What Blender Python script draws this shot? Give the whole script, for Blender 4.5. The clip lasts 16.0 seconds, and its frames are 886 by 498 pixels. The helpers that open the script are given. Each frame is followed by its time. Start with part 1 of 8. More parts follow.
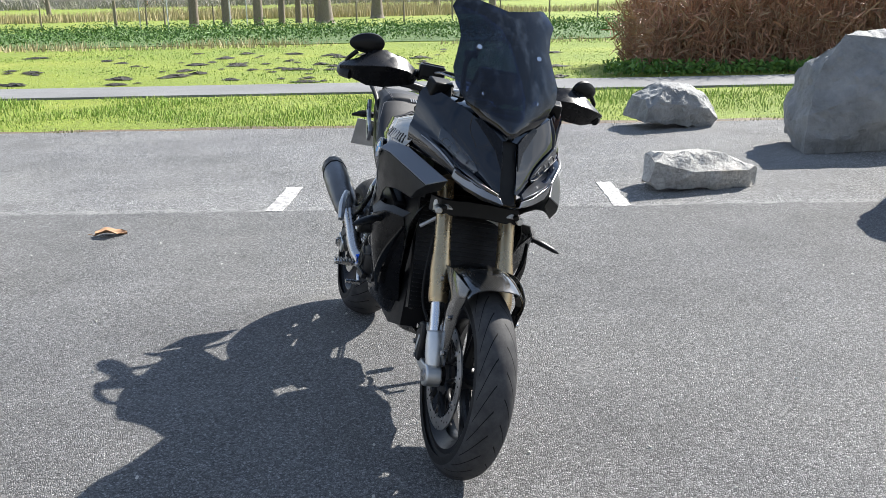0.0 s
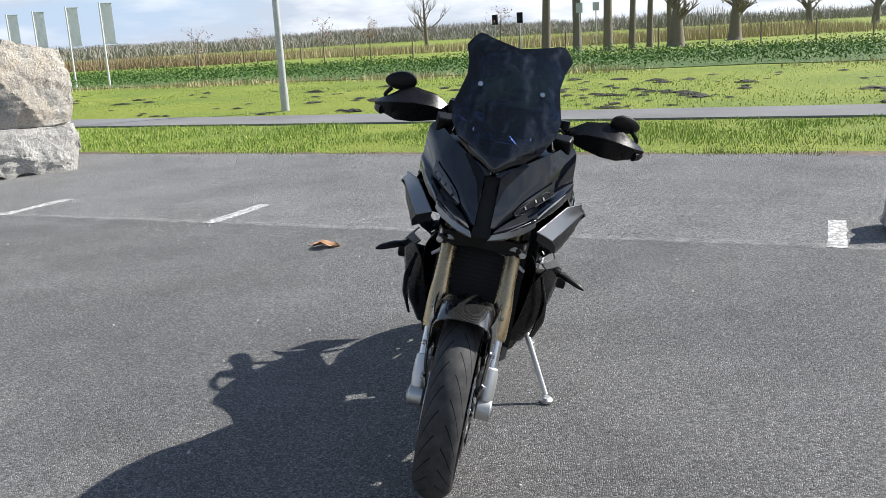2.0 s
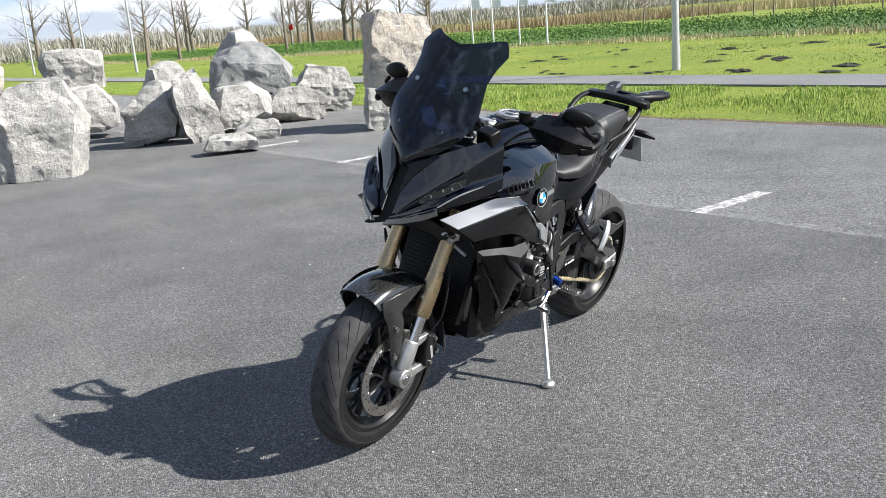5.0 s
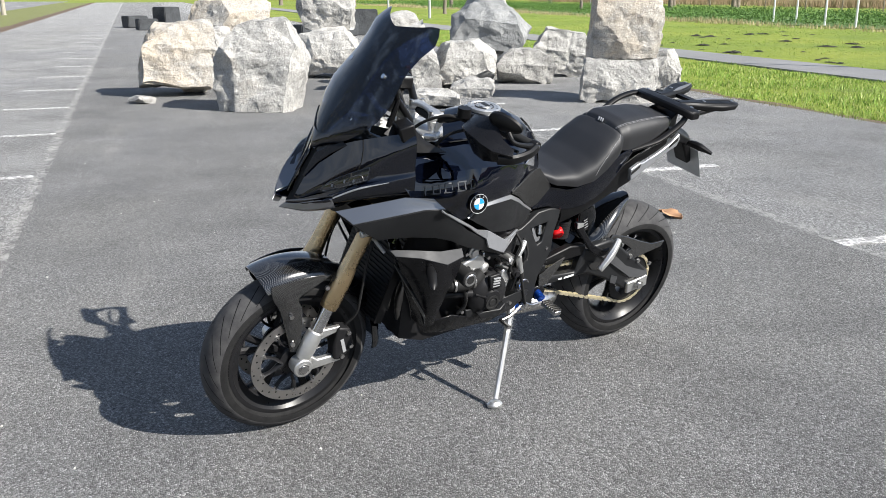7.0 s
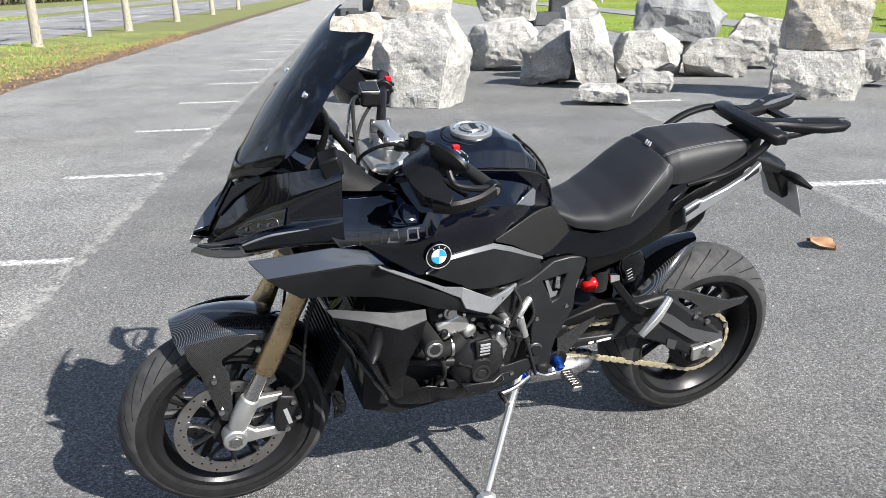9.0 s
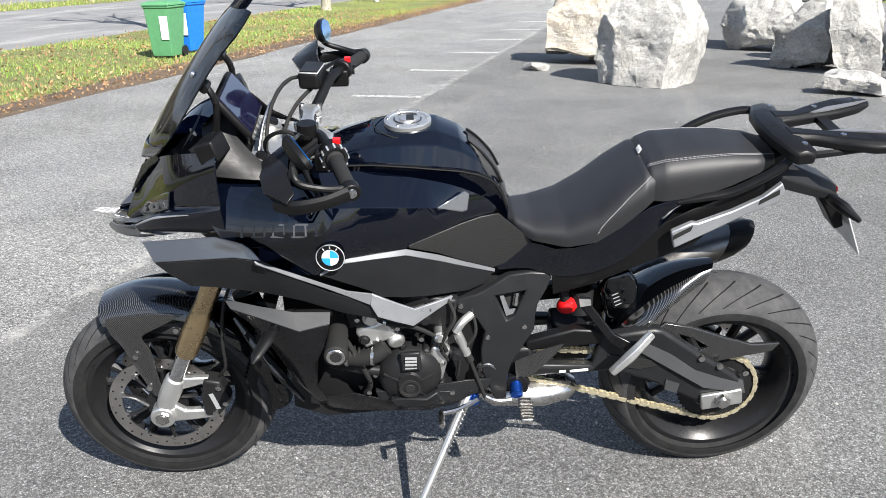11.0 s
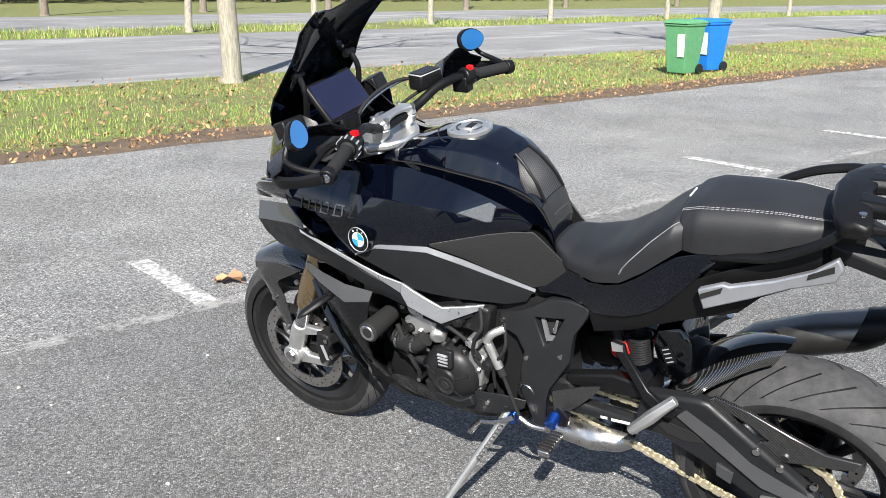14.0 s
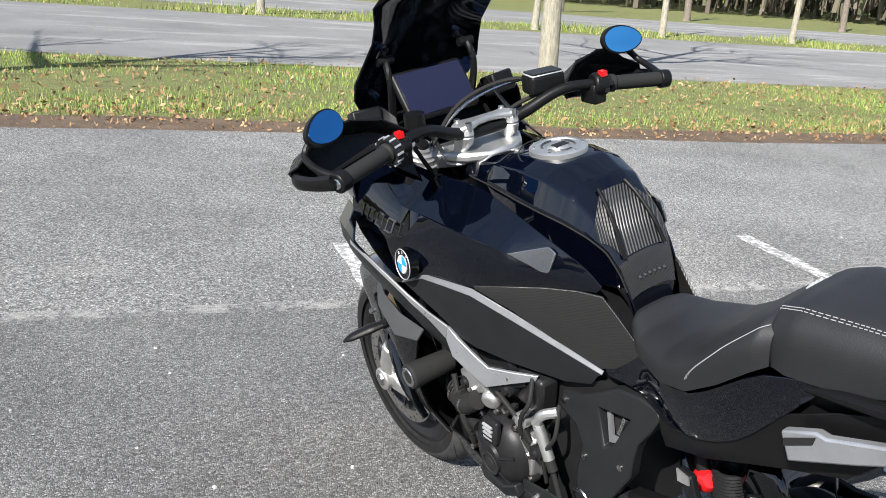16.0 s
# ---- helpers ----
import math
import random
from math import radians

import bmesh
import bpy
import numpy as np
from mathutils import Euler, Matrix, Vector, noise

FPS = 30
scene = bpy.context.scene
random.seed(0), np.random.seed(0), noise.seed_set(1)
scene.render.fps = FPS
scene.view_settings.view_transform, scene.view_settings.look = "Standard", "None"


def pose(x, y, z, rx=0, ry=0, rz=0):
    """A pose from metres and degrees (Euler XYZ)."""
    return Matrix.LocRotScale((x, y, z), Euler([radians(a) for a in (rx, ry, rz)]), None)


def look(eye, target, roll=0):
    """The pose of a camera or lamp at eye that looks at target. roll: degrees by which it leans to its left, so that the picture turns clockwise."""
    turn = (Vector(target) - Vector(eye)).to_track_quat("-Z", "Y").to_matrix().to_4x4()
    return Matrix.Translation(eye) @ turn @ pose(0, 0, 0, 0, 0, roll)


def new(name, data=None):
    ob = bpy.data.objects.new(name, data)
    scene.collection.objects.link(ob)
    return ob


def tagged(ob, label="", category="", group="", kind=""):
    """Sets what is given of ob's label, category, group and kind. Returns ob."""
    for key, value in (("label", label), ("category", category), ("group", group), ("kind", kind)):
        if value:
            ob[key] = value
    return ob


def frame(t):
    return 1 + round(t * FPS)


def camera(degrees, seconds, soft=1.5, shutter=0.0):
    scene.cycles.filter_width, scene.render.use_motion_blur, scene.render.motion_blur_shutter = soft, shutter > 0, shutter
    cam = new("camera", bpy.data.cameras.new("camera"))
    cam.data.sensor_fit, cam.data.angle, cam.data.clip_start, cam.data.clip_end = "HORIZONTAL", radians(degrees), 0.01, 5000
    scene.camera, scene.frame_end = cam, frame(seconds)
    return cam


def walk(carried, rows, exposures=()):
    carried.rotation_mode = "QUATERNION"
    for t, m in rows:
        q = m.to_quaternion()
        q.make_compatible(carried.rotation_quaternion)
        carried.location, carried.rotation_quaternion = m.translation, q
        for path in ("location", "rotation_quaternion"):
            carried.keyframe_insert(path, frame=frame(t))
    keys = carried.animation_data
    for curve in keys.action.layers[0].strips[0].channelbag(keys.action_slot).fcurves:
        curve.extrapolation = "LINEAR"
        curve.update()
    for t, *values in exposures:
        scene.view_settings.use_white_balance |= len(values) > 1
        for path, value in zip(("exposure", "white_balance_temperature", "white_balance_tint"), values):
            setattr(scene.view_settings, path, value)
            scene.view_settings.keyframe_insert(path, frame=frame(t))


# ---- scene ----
cam = camera(52.7, 16.0, soft=0.5)
PATH = [
    (0, (3.994, -0.545, 1.411), (2.118, -0.113, 0.871), -1.2),
    (0.5, (4.109, -0.26, 1.412), (2.182, -0.143, 0.888), -2.4),
    (1, (4.167, 0.002, 1.432), (2.23, -0.018, 0.935), -4.1),
    (1.5, (4.16, 0.271, 1.399), (2.223, 0.119, 0.927), -2.6),
    (2, (4.147, 0.54, 1.416), (2.23, 0.203, 0.955), -3.2),
    (2.5, (4.217, 0.878, 1.427), (2.343, 0.324, 1.0), -2.4),
    (3, (4.183, 1.139, 1.421), (2.36, 0.429, 1.005), -4.1),
    (3.5, (4.043, 1.425, 1.424), (2.257, 0.646, 0.974), -2.3),
    (4, (3.931, 1.694, 1.418), (2.237, 0.74, 0.95), -3.4),
    (4.5, (3.779, 2.036, 1.45), (2.213, 0.896, 0.954), -2.0),
    (4.7, (3.745, 2.073, 1.442), (2.197, 0.905, 0.952), -3.3),
    (6.8, (2.76, 2.787, 1.469), (1.698, 1.186, 0.912), -1.8),
    (7, (2.651, 2.756, 1.463), (1.606, 1.142, 0.912), 0.0),
    (7.5, (2.402, 2.708, 1.473), (1.478, 1.024, 0.914), -1.7),
    (8, (2.138, 2.69, 1.468), (1.367, 0.928, 0.918), -1.3),
    (8.5, (1.918, 2.636, 1.46), (1.237, 0.85, 0.872), -2.6),
    (9, (1.715, 2.501, 1.467), (1.095, 0.687, 0.898), -1.4),
    (9.2, (1.648, 2.484, 1.453), (1.051, 0.657, 0.898), -2.3),
    (11.3, (0.656, 2.414, 1.461), (0.748, 0.518, 0.83), -0.8),
    (11.5, (0.574, 2.417, 1.459), (0.735, 0.528, 0.822), -0.9),
    (12, (0.304, 2.453, 1.451), (0.701, 0.599, 0.814), 0.4),
    (12.5, (0.114, 2.443, 1.451), (0.709, 0.637, 0.833), -1.3),
    (13, (-0.054, 2.319, 1.441), (0.64, 0.543, 0.837), 1.1),
    (13.5, (-0.193, 2.214, 1.449), (0.684, 0.521, 0.847), -0.8),
    (14, (-0.398, 2.119, 1.443), (0.706, 0.554, 0.867), 0.8),
    (14.5, (-0.547, 2.0, 1.447), (0.72, 0.56, 0.881), -0.3),
    (15, (-0.586, 1.801, 1.427), (0.802, 0.474, 0.867), 1.9),
    (15.5, (-0.582, 1.591, 1.433), (0.928, 0.409, 0.865), 2.2),
    (16, (-0.488, 1.362, 1.402), (1.11, 0.318, 0.805), 4.6),
]
walk(cam, [(t, look(eye, target, roll)) for t, eye, target, roll in PATH], [(0, 1.42), (0.5, 1.47), (1.0, 1.23), (1.5, 1.01), (3.0, 0.84), (4.5, 0.99), (7.0, 1.05), (9.0, 1.14), (12.0, 1.27), (14.5, 1.16), (16.0, 1.07)])

# ---- light ----
SUN_EL, SHADOW_X, SHADOW_Y = 38.0, 0.49, -0.872
world = bpy.data.worlds.new("world")
scene.world = world
world.use_nodes = True
wn, wl = world.node_tree.nodes, world.node_tree.links
wn.clear()
w_out, w_bg, w_sky = wn.new("ShaderNodeOutputWorld"), wn.new("ShaderNodeBackground"), wn.new("ShaderNodeTexSky")
w_sky.sky_type, w_sky.sun_disc = "NISHITA", False
w_sky.sun_elevation = radians(SUN_EL)
w_sky.sun_rotation = math.atan2(-SHADOW_X, -SHADOW_Y)
w_sky.air_density, w_sky.dust_density, w_sky.ozone_density = 1.0, 0.1, 3.0
w_co, w_map, w_noise, w_ramp, w_mix = wn.new("ShaderNodeTexCoord"), wn.new("ShaderNodeMapping"), wn.new("ShaderNodeTexNoise"), wn.new("ShaderNodeValToRGB"), wn.new("ShaderNodeMixRGB")
w_map.inputs["Scale"].default_value = (2.2, 2.2, 9.0)
w_noise.inputs["Scale"].default_value, w_noise.inputs["Detail"].default_value = 1.6, 8.0
w_ramp.color_ramp.elements[0].position, w_ramp.color_ramp.elements[1].position = 0.32, 0.46
w_noise2, w_tone = wn.new("ShaderNodeTexNoise"), wn.new("ShaderNodeValToRGB")
w_noise2.inputs["Scale"].default_value, w_noise2.inputs["Detail"].default_value = 3.4, 7.0
w_tone.color_ramp.elements[0].position, w_tone.color_ramp.elements[1].position = 0.40, 0.62
w_tone.color_ramp.elements[0].color, w_tone.color_ramp.elements[1].color = (5.0, 5.6, 6.6, 1), (8.6, 8.9, 9.4, 1)
wl.new(w_map.outputs["Vector"], w_noise2.inputs["Vector"])
wl.new(w_noise2.outputs["Fac"], w_tone.inputs["Fac"])
wl.new(w_tone.outputs["Color"], w_mix.inputs["Color2"])
wl.new(w_co.outputs["Generated"], w_map.inputs["Vector"])
wl.new(w_map.outputs["Vector"], w_noise.inputs["Vector"])
wl.new(w_noise.outputs["Fac"], w_ramp.inputs["Fac"])
w_sep, w_low, w_mul = wn.new("ShaderNodeSeparateXYZ"), wn.new("ShaderNodeValToRGB"), wn.new("ShaderNodeMath")
w_low.color_ramp.elements[0].position, w_low.color_ramp.elements[1].position = 0.03, 0.45
w_low.color_ramp.elements[0].color, w_low.color_ramp.elements[1].color = (1, 1, 1, 1), (0.10, 0.10, 0.10, 1)
w_mul.operation = "MULTIPLY"
wl.new(w_co.outputs["Generated"], w_sep.inputs[0])
wl.new(w_sep.outputs["Z"], w_low.inputs["Fac"])
wl.new(w_ramp.outputs["Color"], w_mul.inputs[0])
wl.new(w_low.outputs["Color"], w_mul.inputs[1])
wl.new(w_mul.outputs[0], w_mix.inputs["Fac"])
w_haze, w_air = wn.new("ShaderNodeMixRGB"), wn.new("ShaderNodeMath")
w_air.operation = "MULTIPLY"
w_air.inputs[1].default_value = 0.85
w_haze.inputs["Color2"].default_value = (4.4, 5.6, 7.6, 1)
wl.new(w_low.outputs["Color"], w_air.inputs[0])
wl.new(w_air.outputs[0], w_haze.inputs["Fac"])
wl.new(w_sky.outputs["Color"], w_haze.inputs["Color1"])
wl.new(w_haze.outputs["Color"], w_mix.inputs["Color1"])
wl.new(w_mix.outputs["Color"], w_bg.inputs["Color"])
w_bg.inputs["Strength"].default_value = 0.069
wl.new(w_bg.outputs["Background"], w_out.inputs["Surface"])

sun_data = bpy.data.lights.new("sun", "SUN")
sun_data.energy, sun_data.angle, sun_data.color = 5.0, radians(0.53), (1.0, 0.96, 0.90)
sun = new("sun", sun_data)
horizontal = math.cos(radians(SUN_EL))
sun.matrix_world = look((0, 0, 30), (SHADOW_X * horizontal, SHADOW_Y * horizontal, 30 - math.sin(radians(SUN_EL))))


# ---- materials ----
class Nodes:
    """A small wrapper to wire a principled material."""

    def __init__(self, name, rough=0.5, metal=0.0, color=(0.5, 0.5, 0.5)):
        self.mat = bpy.data.materials.new(name)
        self.mat.use_nodes = True
        self.tree = self.mat.node_tree
        self.bsdf = self.tree.nodes["Principled BSDF"]
        self.set("Roughness", rough)
        self.set("Metallic", metal)
        self.set("Base Color", (*color, 1))
        self.mat.diffuse_color = (*color, 1)

    def set(self, key, value):
        self.bsdf.inputs[key].default_value = value
        return self

    def node(self, kind, **values):
        n = self.tree.nodes.new(kind)
        for key, value in values.items():
            n.inputs[key.replace("_", " ")].default_value = value
        return n

    def link(self, a, b):
        self.tree.links.new(a, b)

    def coords(self, kind="Object"):
        return self.node("ShaderNodeTexCoord").outputs[kind]

    def noise(self, scale, detail=4.0, rough=0.55, co=None, stretch=None):
        n = self.node("ShaderNodeTexNoise", Scale=scale, Detail=detail, Roughness=rough)
        co = co or self.coords()
        if stretch:
            m = self.node("ShaderNodeMapping")
            m.inputs["Scale"].default_value = stretch
            self.link(co, m.inputs["Vector"])
            co = m.outputs["Vector"]
        self.link(co, n.inputs["Vector"])
        return n.outputs["Fac"]

    def voronoi(self, scale, feature="F1", co=None, out="Distance"):
        n = self.node("ShaderNodeTexVoronoi", Scale=scale)
        n.feature = feature
        self.link(co or self.coords(), n.inputs["Vector"])
        return n.outputs[out]

    def ramp(self, fac, *stops):
        r = self.node("ShaderNodeValToRGB")
        ends = r.color_ramp.elements
        while len(ends) < len(stops):
            ends.new(0.5)
        for e, (at, c) in zip(ends, stops):
            e.position = at
            e.color = (c, c, c, 1) if isinstance(c, (int, float)) else (*c, 1)
        self.link(fac, r.inputs["Fac"])
        return r.outputs["Color"]

    def mix(self, fac, a, b, how="MIX"):
        m = self.node("ShaderNodeMixRGB")
        m.blend_type = how
        for key, v in (("Fac", fac), ("Color1", a), ("Color2", b)):
            if isinstance(v, (int, float)):
                m.inputs[key].default_value = v if key == "Fac" else (v, v, v, 1)
            elif isinstance(v, tuple):
                m.inputs[key].default_value = (*v, 1)
            else:
                self.link(v, m.inputs[key])
        return m.outputs["Color"]

    def math(self, op, a, b=0.0, c=None):
        m = self.node("ShaderNodeMath")
        m.operation = op
        for i, v in enumerate((a, b) if c is None else (a, b, c)):
            if isinstance(v, (int, float)):
                m.inputs[i].default_value = v
            else:
                self.link(v, m.inputs[i])
        return m.outputs[0]

    def split(self, co):
        s = self.node("ShaderNodeSeparateXYZ")
        self.link(co, s.inputs[0])
        return s.outputs

    def color(self, socket):
        self.link(socket, self.bsdf.inputs["Base Color"])
        return self

    def rough(self, socket):
        self.link(socket, self.bsdf.inputs["Roughness"])
        return self

    def bump(self, height, strength=0.3, distance=0.01):
        b = self.node("ShaderNodeBump", Strength=strength, Distance=distance)
        self.link(height, b.inputs["Height"])
        self.link(b.outputs["Normal"], self.bsdf.inputs["Normal"])
        return self

    def random(self):
        return self.node("ShaderNodeObjectInfo").outputs["Random"]

    def island(self):
        return self.node("ShaderNodeNewGeometry").outputs["Random Per Island"]


def asphalt_material():
    n = Nodes("asphalt", 0.85)
    co = n.coords()
    x, yy, _ = n.split(co)
    v = n.math("MULTIPLY", yy, -1.0)
    wob = n.noise(1.6, 5, 0.6, co)
    vv = n.math("ADD", v, n.math("MULTIPLY", n.math("SUBTRACT", wob, 0.5), 0.10))
    lane = n.math("MULTIPLY", n.math("GREATER_THAN", vv, -2.70), n.math("LESS_THAN", vv, 2.08))
    seam1 = n.math("LESS_THAN", n.math("ABSOLUTE", n.math("ADD", vv, 2.72)), 0.05)
    seam2 = n.math("LESS_THAN", n.math("ABSOLUTE", n.math("SUBTRACT", vv, 2.12)), 0.06)
    grain = n.noise(260, 3, 0.7, co)
    stones = n.voronoi(140, "F1", co, "Color")
    gaps = n.ramp(n.voronoi(140, "DISTANCE_TO_EDGE", co), (0.0, 0.22), (0.15, 1.0), (0.5, 1.15))
    sep = n.node("ShaderNodeSeparateColor")
    n.link(stones, sep.inputs[0])
    chips = n.ramp(sep.outputs[0], (0.0, 0.13), (0.36, 0.22), (0.75, 0.315), (0.95, 0.38), (1.0, 0.47))
    chips2 = n.ramp(sep.outputs[1], (0.0, 0.12), (0.36, 0.290), (0.75, 0.450), (0.95, 0.55), (1.0, 0.68))
    tint = n.ramp(n.noise(0.35, 5, 0.6, co), (0.3, (0.97, 0.97, 0.975)), (0.7, (1.07, 1.06, 1.01)))
    stains = n.ramp(n.noise(1.1, 6, 0.65, co), (0.3, 0.74), (0.55, 1.0), (0.75, 1.15))
    wide = n.ramp(n.noise(0.22, 5, 0.6, co), (0.3, 0.86), (0.7, 1.12))
    base = n.mix(lane, chips2, chips)
    pits = n.ramp(n.noise(75, 4, 0.75, co), (0.36, 0.6), (0.5, 1.0), (0.68, 1.22))
    base = n.mix(1.0, base, pits, "MULTIPLY")
    base = n.mix(1.0, base, gaps, "MULTIPLY")
    coarse = n.ramp(n.noise(36, 4, 0.8, co), (0.36, 0.62), (0.5, 1.0), (0.64, 1.30))
    base = n.mix(1.0, base, n.mix(lane, coarse, (1.0, 1.0, 1.0)), "MULTIPLY")
    streak = n.ramp(n.noise(0.9, 7, 0.72, co, (0.25, 1.6, 1)), (0.56, 0.0), (0.74, 0.30))
    base = n.mix(streak, base, (0.40, 0.39, 0.37))
    base = n.mix(1.0, base, stains, "MULTIPLY")
    base = n.mix(1.0, base, tint, "MULTIPLY")
    base = n.mix(1.0, base, wide, "MULTIPLY")
    worn = n.math("MULTIPLY", n.math("ADD", seam1, seam2), n.ramp(n.noise(9, 5, 0.7, co), (0.45, 0.0), (0.62, 0.7)))
    base = n.mix(worn, base, (0.42, 0.41, 0.39))
    n.color(base)
    height = n.math("ADD", n.math("MULTIPLY", n.voronoi(140, "DISTANCE_TO_EDGE", co), 2.2), n.math("MULTIPLY", n.noise(110, 4, 0.75, co), 1.0))
    n.bump(height, 1.0, 0.006)
    n.set("Diffuse Roughness", 0.4)
    return n.mat


def plain_asphalt(name, dark, light, worn=0.65):
    n = Nodes(name, 0.88).set("Diffuse Roughness", 0.4)
    co = n.coords()
    base = n.ramp(n.noise(70, 4, 0.7, co), (0.3, dark), (0.7, light))
    base = n.mix(1.0, base, n.ramp(n.noise(0.5, 6, 0.6, co), (0.3, 0.75), (0.7, 1.15)), "MULTIPLY")
    pale = n.ramp(n.noise(0.45, 8, 0.75, co, (0.3, 1.5, 1)), (0.52, 0.0), (0.66, worn))
    base = n.mix(pale, base, (0.46, 0.455, 0.44))
    return n.color(base).bump(n.noise(80, 3, 0.6, co), 0.6, 0.006).mat


def line_paint():
    n = Nodes("worn_line_paint", 0.7)
    co = n.coords("Generated")
    wide = n.coords()
    worn = n.ramp(n.noise(22, 7, 0.8, wide), (0.47, 0.0), (0.58, 1.0))
    return n.color(n.mix(worn, (0.21, 0.205, 0.20), (0.72, 0.72, 0.70))).bump(n.noise(90, 3, 0.6, wide), 0.4, 0.004).mat


def grass_ground():
    n = Nodes("grass_ground", 0.9)
    co = n.coords()
    base = n.ramp(n.noise(0.22, 6, 0.62, co), (0.3, (0.12, 0.18, 0.012)), (0.55, (0.185, 0.235, 0.018)), (0.75, (0.26, 0.275, 0.035)))
    fine = n.ramp(n.noise(9, 6, 0.75, co), (0.3, 0.55), (0.7, 1.35))
    base = n.mix(1.0, base, fine, "MULTIPLY")
    return n.color(base).bump(n.noise(22, 5, 0.7, co), 0.8, 0.05).mat


def verge_soil():
    n = Nodes("verge_soil", 0.95)
    co = n.coords()
    base = n.ramp(n.noise(3.5, 6, 0.7, co), (0.3, (0.12, 0.10, 0.045)), (0.5, (0.17, 0.18, 0.06)), (0.7, (0.14, 0.20, 0.04)))
    base = n.mix(1.0, base, n.ramp(n.noise(40, 4, 0.7, co), (0.3, 0.6), (0.7, 1.3)), "MULTIPLY")
    return n.color(base).bump(n.noise(50, 5, 0.7, co), 0.9, 0.03).mat


def blade_material(name, *colors):
    n = Nodes(name, 0.6)
    stops = [(i / max(1, len(colors) - 1), c) for i, c in enumerate(colors)]
    n.color(n.ramp(n.island(), *stops))
    n.set("Specular IOR Level", 0.25)
    return n.mat


def rock_material(name="rough_grey_rock", rusty=0.56):
    n = Nodes(name, 0.85)
    co = n.coords()
    base = n.ramp(n.noise(2.3, 8, 0.68, co), (0.28, (0.24, 0.235, 0.22)), (0.5, (0.42, 0.41, 0.385)), (0.72, (0.60, 0.58, 0.54)))
    rust = n.ramp(n.noise(1.1, 6, 0.7, co), (rusty, 0.0), (rusty + 0.18, 0.55))
    base = n.mix(rust, base, (0.42, 0.33, 0.22))
    veins = n.ramp(n.noise(7, 7, 0.75, co, (1, 1, 3.5)), (0.32, 0.80), (0.5, 1.0), (0.68, 1.1))
    base = n.mix(1.0, base, veins, "MULTIPLY")
    speck = n.ramp(n.noise(38, 5, 0.75, co), (0.3, 0.62), (0.5, 1.0), (0.7, 1.22))
    base = n.mix(1.0, base, speck, "MULTIPLY")
    shade = n.ramp(n.random(), (0.0, 0.86), (1.0, 1.08))
    base = n.mix(1.0, base, shade, "MULTIPLY")
    n.color(base)
    h = n.math("ADD", n.noise(14, 8, 0.7, co), n.math("MULTIPLY", n.noise(60, 4, 0.7, co), 0.35))
    return n.bump(h, 0.85, 0.05).mat


def dark_rock_material(name="dark_grey_rock", dark=(0.14, 0.145, 0.145), light=(0.31, 0.315, 0.31)):
    n = Nodes(name, 0.75)
    co = n.coords()
    base = n.ramp(n.noise(3, 7, 0.7, co), (0.3, dark), (0.7, light))
    return n.color(base).bump(n.noise(16, 7, 0.7, co), 0.8, 0.04).mat


def bark_material(name, dark, light):
    n = Nodes(name, 0.9)
    co = n.coords()
    base = n.ramp(n.noise(6, 7, 0.7, co, (6, 6, 1.2)), (0.3, dark), (0.65, light))
    return n.color(base).bump(n.noise(10, 6, 0.7, co, (6, 6, 1.2)), 0.8, 0.03).mat


def gloss_paint(name, color, dirt=True):
    n = Nodes(name, 0.12, 0.0, color)
    n.set("Coat Weight", 1.0).set("Coat Roughness", 0.012).set("Coat IOR", 1.62).set("Specular IOR Level", 0.0)
    co = n.coords()
    if dirt:
        n.rough(n.ramp(n.noise(14, 6, 0.7, co), (0.35, 0.10), (0.75, 0.30)))
        specks = n.ramp(n.voronoi(70, "F1", co), (0.0, 1.0), (0.045, 0.0))
        thin = n.math("MULTIPLY", specks, n.ramp(n.noise(7, 3, 0.5, co), (0.60, 0.0), (0.72, 0.25)))
        n.color(n.mix(thin, color, (0.12, 0.12, 0.115)))
    return n.mat


def satin(name, color, rough=0.4, metal=0.0, grain=180, strength=0.12, vary=0.12):
    n = Nodes(name, rough, metal, color)
    if max(color) < 0.05:
        n.set("Specular IOR Level", 0.22)
    co = n.coords()
    lo = tuple(c * (1 - vary) for c in color)
    hi = tuple(min(1.0, c * (1 + vary)) for c in color)
    n.color(n.ramp(n.noise(9, 5, 0.65, co), (0.3, lo), (0.7, hi)))
    n.rough(n.ramp(n.noise(22, 5, 0.65, co), (0.3, max(0.03, rough - 0.08)), (0.7, min(1.0, rough + 0.10))))
    return n.bump(n.noise(grain, 3, 0.6, co), strength, 0.002).mat


def carbon():
    n = Nodes("carbon_fibre", 0.18)
    co = n.coords()
    x, y, z = n.split(co)
    a = n.math("SINE", n.math("MULTIPLY", n.math("ADD", n.math("ADD", x, z), n.math("MULTIPLY", y, 0.6)), 1350.0))
    b = n.math("SINE", n.math("MULTIPLY", n.math("SUBTRACT", n.math("SUBTRACT", x, z), n.math("MULTIPLY", y, 0.6)), 1350.0))
    weave = n.ramp(n.math("MULTIPLY", n.math("ADD", a, n.math("MULTIPLY", b, 0.25)), 0.8), (0.0, 0.005), (0.40, 0.014), (0.85, 0.062))
    n.color(weave)
    n.set("Coat Weight", 1.0).set("Coat Roughness", 0.05)
    return n.mat


